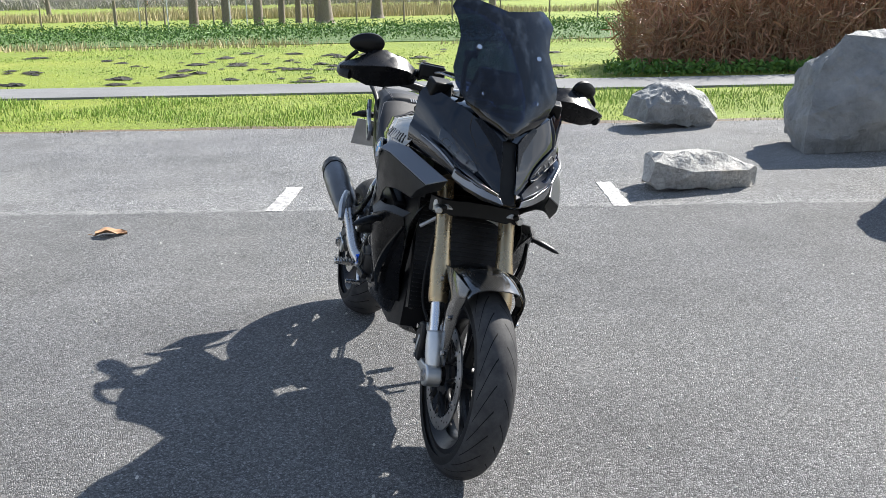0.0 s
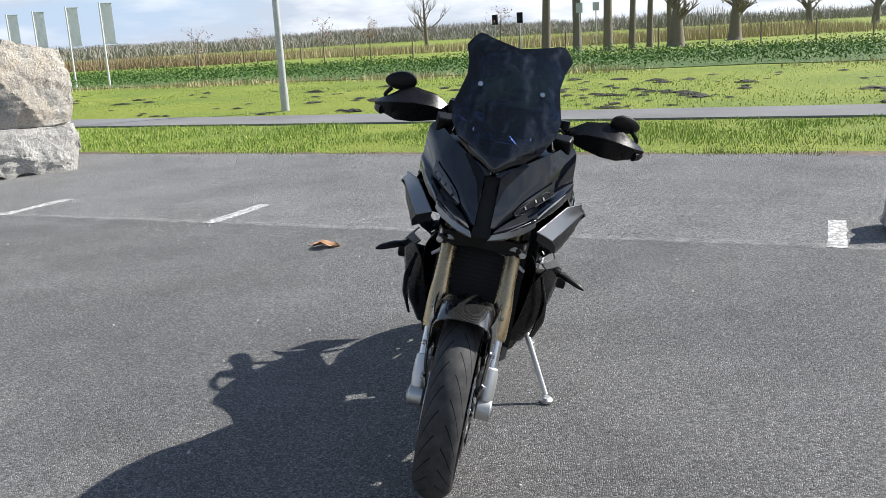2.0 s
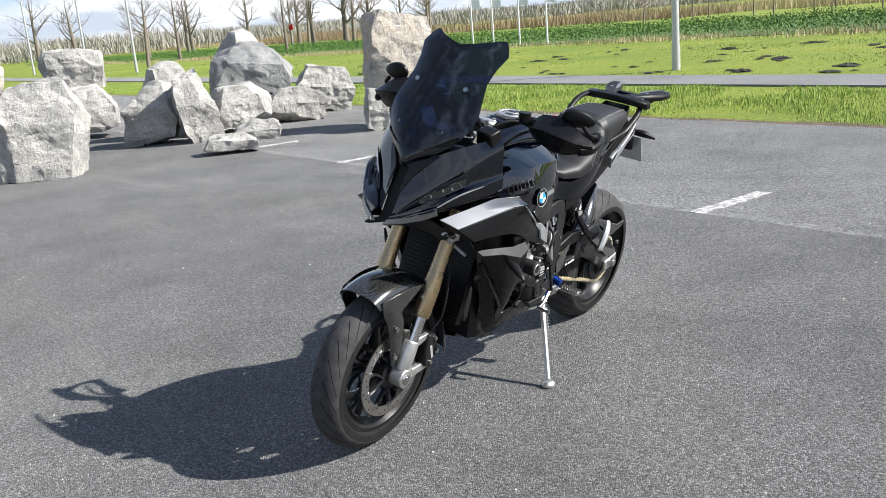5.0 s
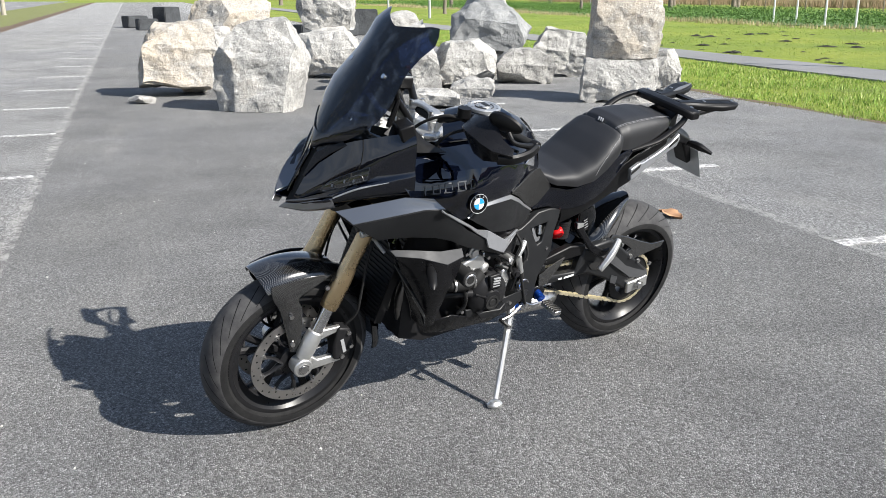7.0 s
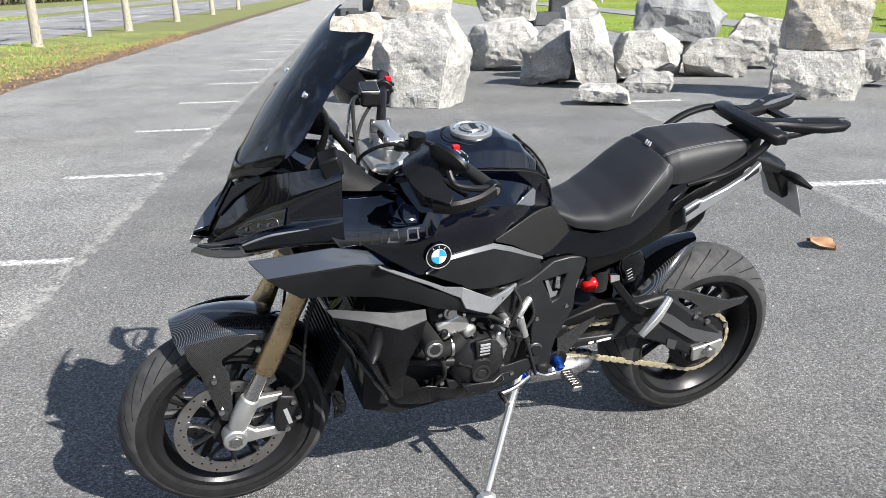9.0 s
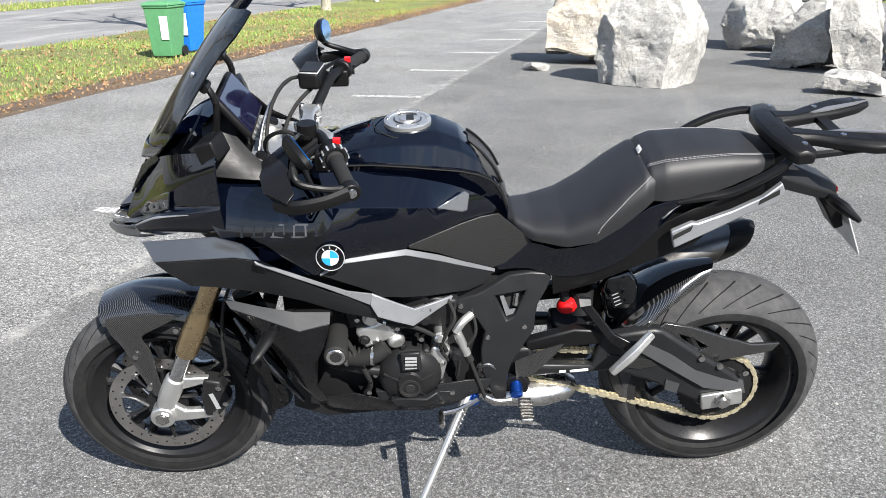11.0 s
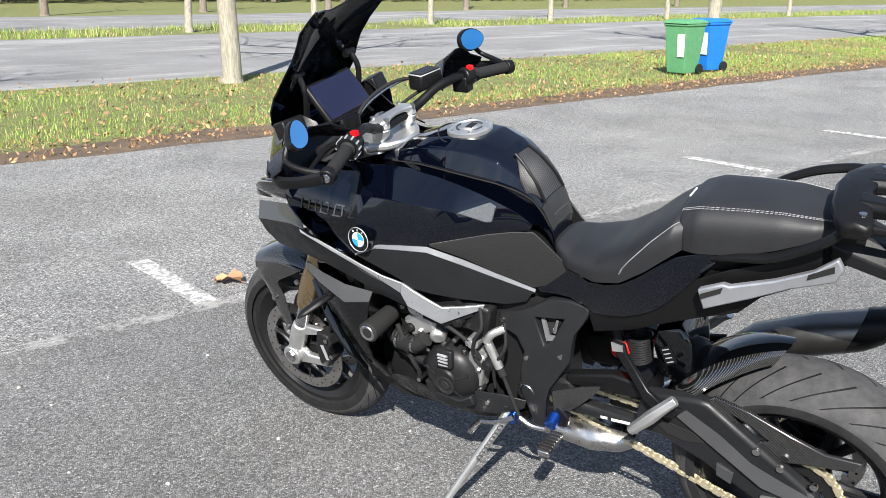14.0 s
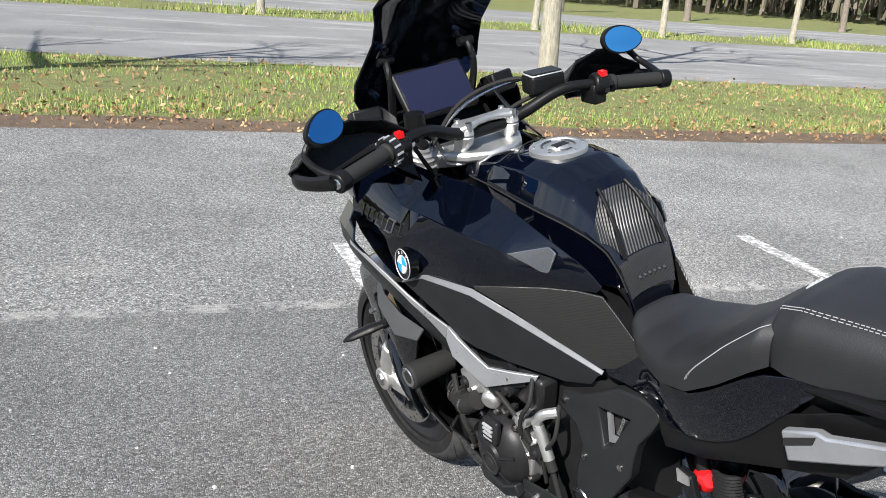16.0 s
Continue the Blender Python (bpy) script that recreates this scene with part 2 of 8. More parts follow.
def ribbed_pad(name="ribbed_rubber_pad", dark=0.010, light=0.060, fine=950.0, relief=0.6):
    n = Nodes(name, 0.4, 0.0, (light, light, light))
    x, y, z = n.split(n.coords())
    wave = n.math("SINE", n.math("MULTIPLY", n.math("ADD", n.math("ADD", x, n.math("MULTIPLY", z, -0.4)), n.math("MULTIPLY", y, 0.9)), fine))
    n.color(n.ramp(wave, (0.0, dark), (1.0, light)))
    return n.bump(wave, relief, 0.002).mat


def tyre_material():
    n = Nodes("tyre_rubber", 0.7).set("Specular IOR Level", 0.2)
    uv = n.coords("UV")
    u, w, _ = n.split(uv)
    aw = n.math("ABSOLUTE", w)
    curve = n.math("MULTIPLY", n.math("POWER", aw, 1.5), 2.3)
    phase = n.math("FRACT", n.math("ADD", n.math("MULTIPLY", u, 26.0), n.math("ADD", curve, n.math("MULTIPLY", n.math("GREATER_THAN", w, 0.0), 0.5))))
    groove = n.math("LESS_THAN", n.math("ABSOLUTE", n.math("SUBTRACT", phase, 0.5)), 0.045)
    on = n.math("MULTIPLY", n.math("GREATER_THAN", aw, 0.16), n.math("LESS_THAN", aw, 0.86))
    groove = n.math("MULTIPLY", groove, on)
    co = n.coords()
    dust = n.ramp(n.noise(20, 6, 0.7, co), (0.35, (0.034, 0.034, 0.036)), (0.7, (0.066, 0.065, 0.065)))
    wall = n.ramp(n.noise(26, 5, 0.7, co), (0.35, (0.010, 0.010, 0.0105)), (0.7, (0.020, 0.020, 0.020)))
    dust = n.mix(n.math("GREATER_THAN", aw, 0.99), dust, wall)
    n.color(n.mix(groove, dust, (0.004, 0.004, 0.004)))
    h = n.math("SUBTRACT", n.math("MULTIPLY", n.noise(200, 3, 0.6, co), 0.08), groove)
    return n.bump(h, 0.9, 0.005).mat


def seat_cover():
    n = Nodes("seat_cover", 0.55, 0.0, (0.028, 0.029, 0.032))
    co = n.coords()
    n.color(n.ramp(n.noise(4, 5, 0.6, co), (0.3, (0.008, 0.0083, 0.0095)), (0.7, (0.016, 0.0165, 0.019))))
    return n.bump(n.voronoi(420, "F1", co), 0.2, 0.001).mat


def smoked_screen():
    m = bpy.data.materials.new("smoked_acrylic")
    m.use_nodes = True
    t, l = m.node_tree.nodes, m.node_tree.links
    t.clear()
    out, mix, film = t.new("ShaderNodeOutputMaterial"), t.new("ShaderNodeMixShader"), t.new("ShaderNodeMixShader")
    see, gloss, dust = t.new("ShaderNodeBsdfTransparent"), t.new("ShaderNodeBsdfGlossy"), t.new("ShaderNodeBsdfDiffuse")
    see.inputs["Color"].default_value = (0.10, 0.14, 0.25, 1)
    gloss.inputs["Roughness"].default_value = 0.02
    dust.inputs["Color"].default_value = (0.26, 0.33, 0.44, 1)
    fres = t.new("ShaderNodeFresnel")
    fres.inputs["IOR"].default_value = 1.48
    # dried splashes and streaks
    co, mp, ns, rp = t.new("ShaderNodeTexCoord"), t.new("ShaderNodeMapping"), t.new("ShaderNodeTexNoise"), t.new("ShaderNodeValToRGB")
    mp.inputs["Scale"].default_value = (10, 10, 1.6)
    ns.inputs["Scale"].default_value, ns.inputs["Detail"].default_value = 3.0, 8.0
    rp.color_ramp.elements[0].position, rp.color_ramp.elements[1].position = 0.52, 0.80
    rp.color_ramp.elements[0].color, rp.color_ramp.elements[1].color = (0.012, 0.012, 0.012, 1), (0.12, 0.12, 0.12, 1)
    vo, vr, ad = t.new("ShaderNodeTexVoronoi"), t.new("ShaderNodeValToRGB"), t.new("ShaderNodeMixRGB")
    vo.inputs["Scale"].default_value = 60.0
    vr.color_ramp.elements[0].position, vr.color_ramp.elements[1].position = 0.06, 0.11
    vr.color_ramp.elements[0].color, vr.color_ramp.elements[1].color = (0.28, 0.28, 0.28, 1), (0, 0, 0, 1)
    ad.blend_type = "ADD"
    ad.inputs["Fac"].default_value = 0.6
    l.new(co.outputs["Object"], mp.inputs["Vector"])
    l.new(mp.outputs["Vector"], ns.inputs["Vector"])
    l.new(ns.outputs["Fac"], rp.inputs["Fac"])
    l.new(co.outputs["Object"], vo.inputs["Vector"])
    l.new(vo.outputs["Distance"], vr.inputs["Fac"])
    l.new(rp.outputs["Color"], ad.inputs["Color1"])
    l.new(vr.outputs["Color"], ad.inputs["Color2"])
    l.new(ad.outputs["Color"], film.inputs["Fac"])
    l.new(fres.outputs["Fac"], mix.inputs["Fac"])
    l.new(see.outputs[0], film.inputs[1])
    l.new(dust.outputs[0], film.inputs[2])
    l.new(film.outputs[0], mix.inputs[1])
    l.new(gloss.outputs[0], mix.inputs[2])
    l.new(mix.outputs[0], out.inputs["Surface"])
    return m


M_ASPHALT, M_ROAD, M_PATH, M_PAINT = asphalt_material(), plain_asphalt("road_asphalt", 0.11, 0.20, 0.4), plain_asphalt("path_asphalt", 0.15, 0.23, 0.1), line_paint()
M_GRASS, M_SOIL = grass_ground(), verge_soil()
M_BLADES = blade_material("grass_blades", (0.12, 0.22, 0.03), (0.18, 0.30, 0.045), (0.27, 0.37, 0.075), (0.42, 0.43, 0.18))
M_DRY = blade_material("dry_verge_grass", (0.11, 0.19, 0.03), (0.17, 0.25, 0.045), (0.27, 0.29, 0.09), (0.40, 0.34, 0.18))
M_WEEDS = blade_material("bank_weeds", (0.04, 0.10, 0.02), (0.08, 0.17, 0.03), (0.14, 0.24, 0.05))
M_REEDS = blade_material("dry_reeds", (0.34, 0.28, 0.15), (0.45, 0.38, 0.22), (0.28, 0.26, 0.12))
M_WOODS = blade_material("far_bare_woods", (0.24, 0.225, 0.21), (0.32, 0.295, 0.265), (0.23, 0.24, 0.185))
M_EARTH = dark_rock_material("edge_soil", (0.06, 0.042, 0.027), (0.17, 0.115, 0.07))
M_HEDGE = blade_material("brown_thicket", (0.20, 0.14, 0.085), (0.30, 0.21, 0.13), (0.22, 0.20, 0.10))
M_LEAVES = blade_material("dead_leaves", (0.30, 0.18, 0.08), (0.22, 0.13, 0.07), (0.42, 0.28, 0.15))
M_TWIG = blade_material("red_brown_twigs", (0.26, 0.13, 0.08), (0.38, 0.20, 0.12), (0.32, 0.24, 0.15))
M_YOUNG = blade_material("young_leaves", (0.20, 0.19, 0.06), (0.14, 0.17, 0.05), (0.30, 0.20, 0.10))
M_ROCK, M_DARKROCK = rock_material(), dark_rock_material()
M_WARMROCK = rock_material("warm_stained_rock", 0.39)
M_BLACKBLOCK = dark_rock_material("black_stone", (0.02, 0.022, 0.025), (0.06, 0.065, 0.07))
M_BARK, M_BARKDARK = bark_material("pale_bark", (0.20, 0.18, 0.14), (0.42, 0.39, 0.31)), bark_material("dark_bark", (0.10, 0.085, 0.07), (0.24, 0.20, 0.16))
M_BLACK = gloss_paint("black_gloss_paint", (0.0010, 0.0013, 0.0018))
M_NAVY = gloss_paint("deep_blue_black_paint", (0.0009, 0.0015, 0.0042))
M_PLASTIC = satin("matt_black_plastic", (0.005, 0.005, 0.0055), 0.42)
M_DARKGREY = Nodes("dark_grey_satin_paint", 0.28, 0.9, (0.20, 0.205, 0.215)).mat
M_MIDGREY = satin("mid_grey_satin_paint", (0.20, 0.205, 0.215), 0.35, 0.5, 220, 0.05)
M_LETTER = satin("dark_grey_lettering_film", (0.060, 0.062, 0.067), 0.3, 0.3, 220, 0.05)
M_GREYPLASTIC = satin("grey_black_plastic", (0.012, 0.0125, 0.0135), 0.40)
M_GUARD = satin("satin_black_guard_plastic", (0.008, 0.008, 0.009), 0.26, 0.15, 220, 0.08)
M_COWLGREY = satin("cowl_grey_plastic", (0.040, 0.041, 0.043), 0.55)
M_SEMI = satin("semi_gloss_black_plastic", (0.007, 0.007, 0.008), 0.24, 0.0, 200, 0.05)
M_SILVER = satin("silver_satin_paint", (0.36, 0.37, 0.39), 0.32, 0.65, 220, 0.0)
M_ALU = satin("cast_aluminium", (0.58, 0.58, 0.57), 0.42, 0.9, 160, 0.15)
M_STEEL = satin("brushed_steel", (0.52, 0.51, 0.50), 0.28, 1.0, 120, 0.1)
M_GOLD = satin("bronze_anodised_tube", (0.44, 0.335, 0.20), 0.28, 0.95, 150, 0.06)
M_CHROME = satin("hard_chromed_steel", (0.62, 0.62, 0.63), 0.16, 1.0, 100, 0.03, 0.05)
M_CHAIN = satin("gold_chain_steel", (0.72, 0.65, 0.47), 0.36, 0.8, 160, 0.1)
M_DISC = satin("brake_disc_steel", (0.50, 0.48, 0.46), 0.32, 1.0, 300, 0.12)
M_RIM = satin("black_wheel_paint", (0.012, 0.012, 0.013), 0.32)
M_ENGINE = satin("black_engine_casting", (0.014, 0.014, 0.015), 0.42, 0.2)
M_RUBBER = satin("black_rubber", (0.015, 0.015, 0.015), 0.7, 0.0, 260, 0.3)
M_PAD = ribbed_pad()
M_KNEE = ribbed_pad("fine_ribbed_plastic", 0.012, 0.022, 2200.0, 0.25)
# pale metal that puts a bright sky reflection into the colour
M_FACET = Nodes("sky_reflection_tint", 0.12, 0.9, (0.42, 0.44, 0.47)).mat
M_CARBON, M_TYRE, M_SEAT, M_SCREEN = carbon(), tyre_material(), seat_cover(), smoked_screen()
M_STITCH = satin("pale_stitching", (0.25, 0.25, 0.26), 0.8)
M_MIRROR = Nodes("blue_tinted_mirror", 0.03, 1.0, (0.06, 0.29, 0.62)).mat
M_DISPLAY = Nodes("dark_display_glass", 0.06, 0.0, (0.006, 0.006, 0.022)).set("Coat Weight", 1.0).mat
M_RED = satin("red_plastic", (0.55, 0.010, 0.012), 0.12)
M_BLUE = satin("blue_anodised_metal", (0.02, 0.10, 0.50), 0.25, 0.9)
M_BADGEBLUE, M_WHITE = satin("badge_blue", (0.02, 0.27, 0.62), 0.2), satin("white_plastic", (0.75, 0.75, 0.75), 0.35)
M_LAMP = Nodes("clear_lamp_glass", 0.06, 0.0, (0.008, 0.010, 0.014)).set("Coat Weight", 1.0).mat
M_GREENBIN, M_BLUEBIN = satin("green_bin_plastic", (0.085, 0.25, 0.115), 0.5), satin("blue_bin_plastic", (0.01, 0.15, 0.55), 0.45)
M_GALV = satin("galvanised_steel", (0.50, 0.51, 0.52), 0.5, 0.6)
M_FLAG = satin("white_banner_cloth", (0.80, 0.81, 0.82), 0.8)
flag_nodes = M_FLAG.node_tree.nodes
flag_thin, flag_mix = flag_nodes.new("ShaderNodeBsdfTranslucent"), flag_nodes.new("ShaderNodeMixShader")
flag_thin.inputs["Color"].default_value = (0.85, 0.86, 0.88, 1)
flag_mix.inputs["Fac"].default_value = 0.6
M_FLAG.node_tree.links.new(flag_nodes["Principled BSDF"].outputs[0], flag_mix.inputs[1])
M_FLAG.node_tree.links.new(flag_thin.outputs[0], flag_mix.inputs[2])
M_FLAG.node_tree.links.new(flag_mix.outputs[0], flag_nodes["Material Output"].inputs["Surface"])
M_WOOD = satin("weathered_wood", (0.20, 0.17, 0.13), 0.85)
M_LABEL = satin("paper_label", (0.78, 0.78, 0.76), 0.6)
M_DULL = satin("muffler_metal", (0.16, 0.155, 0.15), 0.35, 0.95)


# ---- mesh tools ----
def finish(name, bm, mat, parent=None, label="", sharp=35, smooth=True):
    me = bpy.data.meshes.new(name)
    bmesh.ops.recalc_face_normals(bm, faces=bm.faces)
    bm.to_mesh(me)
    bm.free()
    for m in (mat if isinstance(mat, (list, tuple)) else [mat]):
        me.materials.append(m)
    if smooth:
        me.polygons.foreach_set("use_smooth", [True] * len(me.polygons))
        me.set_sharp_from_angle(angle=radians(sharp))
    ob = new(name, me)
    if parent:
        ob.parent = parent
    if label:
        ob["label"] = label
    return ob


def part(name, bm, mat, parent, label="", sharp=35):
    return finish(name, bm, mat, parent, label, sharp)


def pieces(name, bm, mat, parent, label="", bevel=0.0):
    """Links each loose island of a bmesh as a part of its own."""
    bm.verts.ensure_lookup_table()
    seen, made = set(), []
    for v in bm.verts:
        if v in seen:
            continue
        group, todo = [], [v]
        seen.add(v)
        while todo:
            w = todo.pop()
            group.append(w)
            for e in w.link_edges:
                o = e.other_vert(w)
                if o not in seen:
                    seen.add(o)
                    todo.append(o)
        one = bmesh.new()
        twin = {w: one.verts.new(w.co) for w in group}
        for f in {f for w in group for f in w.link_faces}:
            one.faces.new([twin[w] for w in f.verts])
        made.append(part(name, one, mat, parent, label))
        if bevel:
            soften(made[-1], bevel, 2)
    bm.free()
    return made


def soften(ob, width=0.003, segments=2, angle=35):
    b = ob.modifiers.new("bevel", "BEVEL")
    b.width, b.segments, b.limit_method, b.angle_limit = width, segments, "ANGLE", radians(angle)
    b.harden_normals = False
    return ob


def cloud(name, points, faces, mat, label="", category="", kind="stuff"):
    """One mesh from arrays, for what nobody could count."""
    me = bpy.data.meshes.new(name)
    points, faces = np.asarray(points, np.float32), np.asarray(faces, np.int32)
    k = faces.shape[1]
    me.vertices.add(len(points))
    me.vertices.foreach_set("co", points.ravel())
    me.loops.add(faces.size)
    me.loops.foreach_set("vertex_index", faces.ravel())
    me.polygons.add(len(faces))
    me.polygons.foreach_set("loop_start", np.arange(0, faces.size, k, dtype=np.int32))
    me.update(calc_edges=True)
    me.materials.append(mat)
    return tagged(new(name, me), label, category, "", kind)


def box(bm, centre, size, turn=None):
    m = Matrix.Translation(centre) @ (turn or Matrix.Identity(4)) @ Matrix.Diagonal((*size, 1))
    return bmesh.ops.create_cube(bm, size=1, matrix=m)["verts"]


def rod(bm, a, b, r0, r1=None, seg=16):
    a, b = Vector(a), Vector(b)
    d = b - a
    m = Matrix.Translation((a + b) / 2) @ d.to_track_quat("Z", "Y").to_matrix().to_4x4()
    bmesh.ops.create_cone(bm, cap_ends=True, segments=seg, radius1=r0, radius2=r0 if r1 is None else r1, depth=d.length, matrix=m)


def bend(points, steps=6):
    """A smooth line through the points."""
    p = [Vector(q) for q in points]
    p = [2 * p[0] - p[1]] + p + [2 * p[-1] - p[-2]]
    out = []
    for i in range(1, len(p) - 2):
        for s in range(steps):
            t = s / steps
            out.append(0.5 * (2 * p[i] + (p[i + 1] - p[i - 1]) * t + (2 * p[i - 1] - 5 * p[i] + 4 * p[i + 1] - p[i + 2]) * t * t + (3 * p[i] - p[i - 1] - 3 * p[i + 1] + p[i + 2]) * t ** 3))
    return out + [p[-2]]


def tube(bm, points, radius, seg=10, steps=6, flat=1.0):
    """A swept tube; radius may be a list, one for each point."""
    line = bend(points, steps) if steps > 1 else [Vector(q) for q in points]
    n = len(line)
    radii = radius if isinstance(radius, (list, tuple)) else [radius] * len(points)
    up, rings = Vector((0.13, 0.21, 0.97)).normalized(), []
    for i, c in enumerate(line):
        d = (line[min(i + 1, n - 1)] - line[max(i - 1, 0)]).normalized()
        a = d.cross(up)
        a = a.normalized() if a.length > 1e-3 else d.orthogonal().normalized()
        b = a.cross(d)
        f = i / (n - 1) * (len(radii) - 1)
        k = min(int(f), len(radii) - 2)
        r = radii[k] + (radii[k + 1] - radii[k]) * (f - k)
        rings.append([bm.verts.new(c + r * (math.cos(q) * a + flat * math.sin(q) * b)) for q in np.linspace(0, 2 * math.pi, seg, endpoint=False)])
    skin(bm, rings)
    bm.faces.new(rings[0]), bm.faces.new(rings[-1])


def skin(bm, rings, closed=True):
    for r, s in zip(rings, rings[1:]):
        n = len(r)
        for i in range(n if closed else n - 1):
            bm.faces.new((r[i], r[(i + 1) % n], s[(i + 1) % n], s[i]))


def lathe(bm, profile, centre=(0, 0, 0), seg=64, loop=False):
    """Turns (radius, y) pairs round the Y axis through centre."""
    c = Vector(centre)
    rings = []
    for q in np.linspace(0, 2 * math.pi, seg, endpoint=False):
        rings.append([bm.verts.new(c + Vector((r * math.cos(q), y, r * math.sin(q)))) for r, y in profile])
    n = len(profile)
    for i in range(seg):
        r, s = rings[i], rings[(i + 1) % seg]
        for k in range(n if loop else n - 1):
            bm.faces.new((r[k], r[(k + 1) % n], s[(k + 1) % n], s[k]))


def loft(bm, rings, caps=True):
    rows = [[bm.verts.new(p) for p in ring] for ring in rings]
    skin(bm, rows)
    if caps:
        bm.faces.new(rows[0]), bm.faces.new(rows[-1])
    return rows


def sheet(bm, rows, thick=0.004, toward=(0, -1, 0)):
    """A shell from a net of points, given thickness away from its face."""
    t = Vector(toward)
    net = [[Vector(p) for p in row] for row in rows]
    nr, nc = len(net), len(net[0])
    back = []
    for i in range(nr):
        line = []
        for j in range(nc):
            du = net[i][min(j + 1, nc - 1)] - net[i][max(j - 1, 0)]
            dv = net[min(i + 1, nr - 1)][j] - net[max(i - 1, 0)][j]
            q = du.cross(dv)
            q = q.normalized() if q.length > 1e-7 else t
            if q.dot(t) < 0:
                q = -q
            line.append(net[i][j] + q * thick)
        back.append(line)
    a = [[bm.verts.new(p) for p in row] for row in net]
    b = [[bm.verts.new(p) for p in row] for row in back]
    skin(bm, a, False), skin(bm, b, False)
    rim = [(i, 0) for i in range(nr)] + [(nr - 1, j) for j in range(1, nc)] + [(i, nc - 1) for i in range(nr - 2, -1, -1)] + [(0, j) for j in range(nc - 2, 0, -1)]
    for (i, j), (k, l) in zip(rim, rim[1:] + rim[:1]):
        bm.faces.new((a[i][j], a[k][l], b[k][l], b[i][j]))


def fine(rows, across=3, along=3):
    """A smoother net through a coarse one."""
    rows = [bend(r, across) for r in rows]
    cols = [bend(c, along) for c in zip(*rows)]
    return [list(r) for r in zip(*cols)]


def slab(bm, outline, y0, y1, rise=0.0):
    """A plate: an outline in x and z between two values of y."""
    a = [bm.verts.new((x, y0, z)) for x, z in outline]
    b = [bm.verts.new((x, y1, z)) for x, z in outline]
    skin(bm, [a, b])
    bm.faces.new(a), bm.faces.new(b)


def pierced(bm, outline, hole, thick, toward):
    """A plate with one opening through it."""
    t = Vector(toward).normalized() * thick
    rims = [[bm.verts.new(p) for p in ring] for ring in (outline, hole)]
    edges = [bm.edges.new((r[i], r[(i + 1) % len(r)])) for r in rims for i in range(len(r))]
    bmesh.ops.triangle_fill(bm, use_beauty=True, use_dissolve=False, edges=edges)
    twin = {v: bm.verts.new(v.co + t) for r in rims for v in r}
    for f in list(bm.faces):
        bm.faces.new([twin[v] for v in f.verts])
    for r in rims:
        for a, b in zip(r, r[1:] + r[:1]):
            bm.faces.new((a, b, twin[b], twin[a]))


def plate(bm, points, thick, toward):
    """A plate with any outline in space."""
    t = Vector(toward).normalized() * thick
    a = [bm.verts.new(p) for p in points]
    b = [bm.verts.new(Vector(p) + t) for p in points]
    skin(bm, [a, b])
    bm.faces.new(a), bm.faces.new(b)


# ---- the car park and its surroundings ----
U, V = Vector((-0.245, -0.9695, 0)), Vector((-0.9695, 0.245, 0))
LOT = Matrix((((U.x, V.x, 0, 0)), ((U.y, V.y, 0, 0)), ((0, 0, -1, 0)), ((0, 0, 0, 1))))


def lot(u, v, z=0.0):
    p = U * u + V * v
    return Vector((p.x, p.y, z))


ROT = math.atan2(U.y, U.x)


def strip(name, u0, u1, v0, v1, top, mat, label, category, thick=0.05, step=2.0, wave=0.0, seed=1):
    """A long paved or green strip along the car park, with slightly uneven edges."""
    rnd = random.Random(seed)
    bm = bmesh.new()
    n = max(2, int((u1 - u0) / step))
    rows = []
    for i in range(n + 1):
        u = u0 + (u1 - u0) * i / n
        a, b = v0 + rnd.uniform(-wave, wave), v1 + rnd.uniform(-wave, wave)
        rows.append([bm.verts.new((u, -a, top)), bm.verts.new((u, -b, top)), bm.verts.new((u, -b, top - thick)), bm.verts.new((u, -a, top - thick))])
    skin(bm, rows)
    bm.faces.new(rows[0]), bm.faces.new(rows[-1])
    ob = finish(name, bm, mat, smooth=False)
    ob.matrix_world = Matrix.Rotation(ROT, 4, "Z")
    return tagged(ob, label, category, kind="structure")

import itertools


def make_ground():
    bm = bmesh.new()
    bmesh.ops.create_grid(bm, x_segments=40, y_segments=40, size=2500)
    ob = finish("ground", bm, M_GRASS, smooth=False)
    ob.location.z = -0.045
    tagged(ob, "mown green grass field around the car park", "grass field", kind="structure")


make_ground()
strip("car_park", -70, 150, -6.6, 6.25, 0.0, M_ASPHALT, "worn grey asphalt car park with a darker lane", "car park", wave=0.05, step=0.7)
strip("cycle_path", -80, 170, 10.45, 12.15, -0.01, M_PATH, "pale grey asphalt cycle path across the grass", "path", wave=0.03)
strip("road", -80, 170, -21.5, -11.75, -0.005, M_ROAD, "old grey asphalt road with pale worn patches", "road", wave=0.08, seed=3)
strip("side_road", -80, 170, -33.5, -25.0, -0.005, M_ROAD, "grey asphalt road behind a grass strip", "road", wave=0.08, seed=4)
strip("wood_floor", -80, 170, -90, -33.4, -0.02, M_SOIL, "brown woodland floor behind the side road", "woodland floor", wave=0.2, seed=10)
strip("verge_soil", -70, 150, -7.25, -6.55, -0.003, M_EARTH, "strip of bare brown soil along the asphalt edge", "soil edge", wave=0.12, step=0.8, seed=5)
strip("soil_edge", -70, 150, 6.12, 6.45, -0.004, M_EARTH, "thin strip of bare soil and dry grass along the asphalt", "soil edge", wave=0.10, step=0.5, seed=8)
strip("verge", -70, 150, -11.9, -6.85, -0.012, M_SOIL, "grass verge with dry grass and bare soil", "verge", wave=0.10, step=0.8, seed=6)
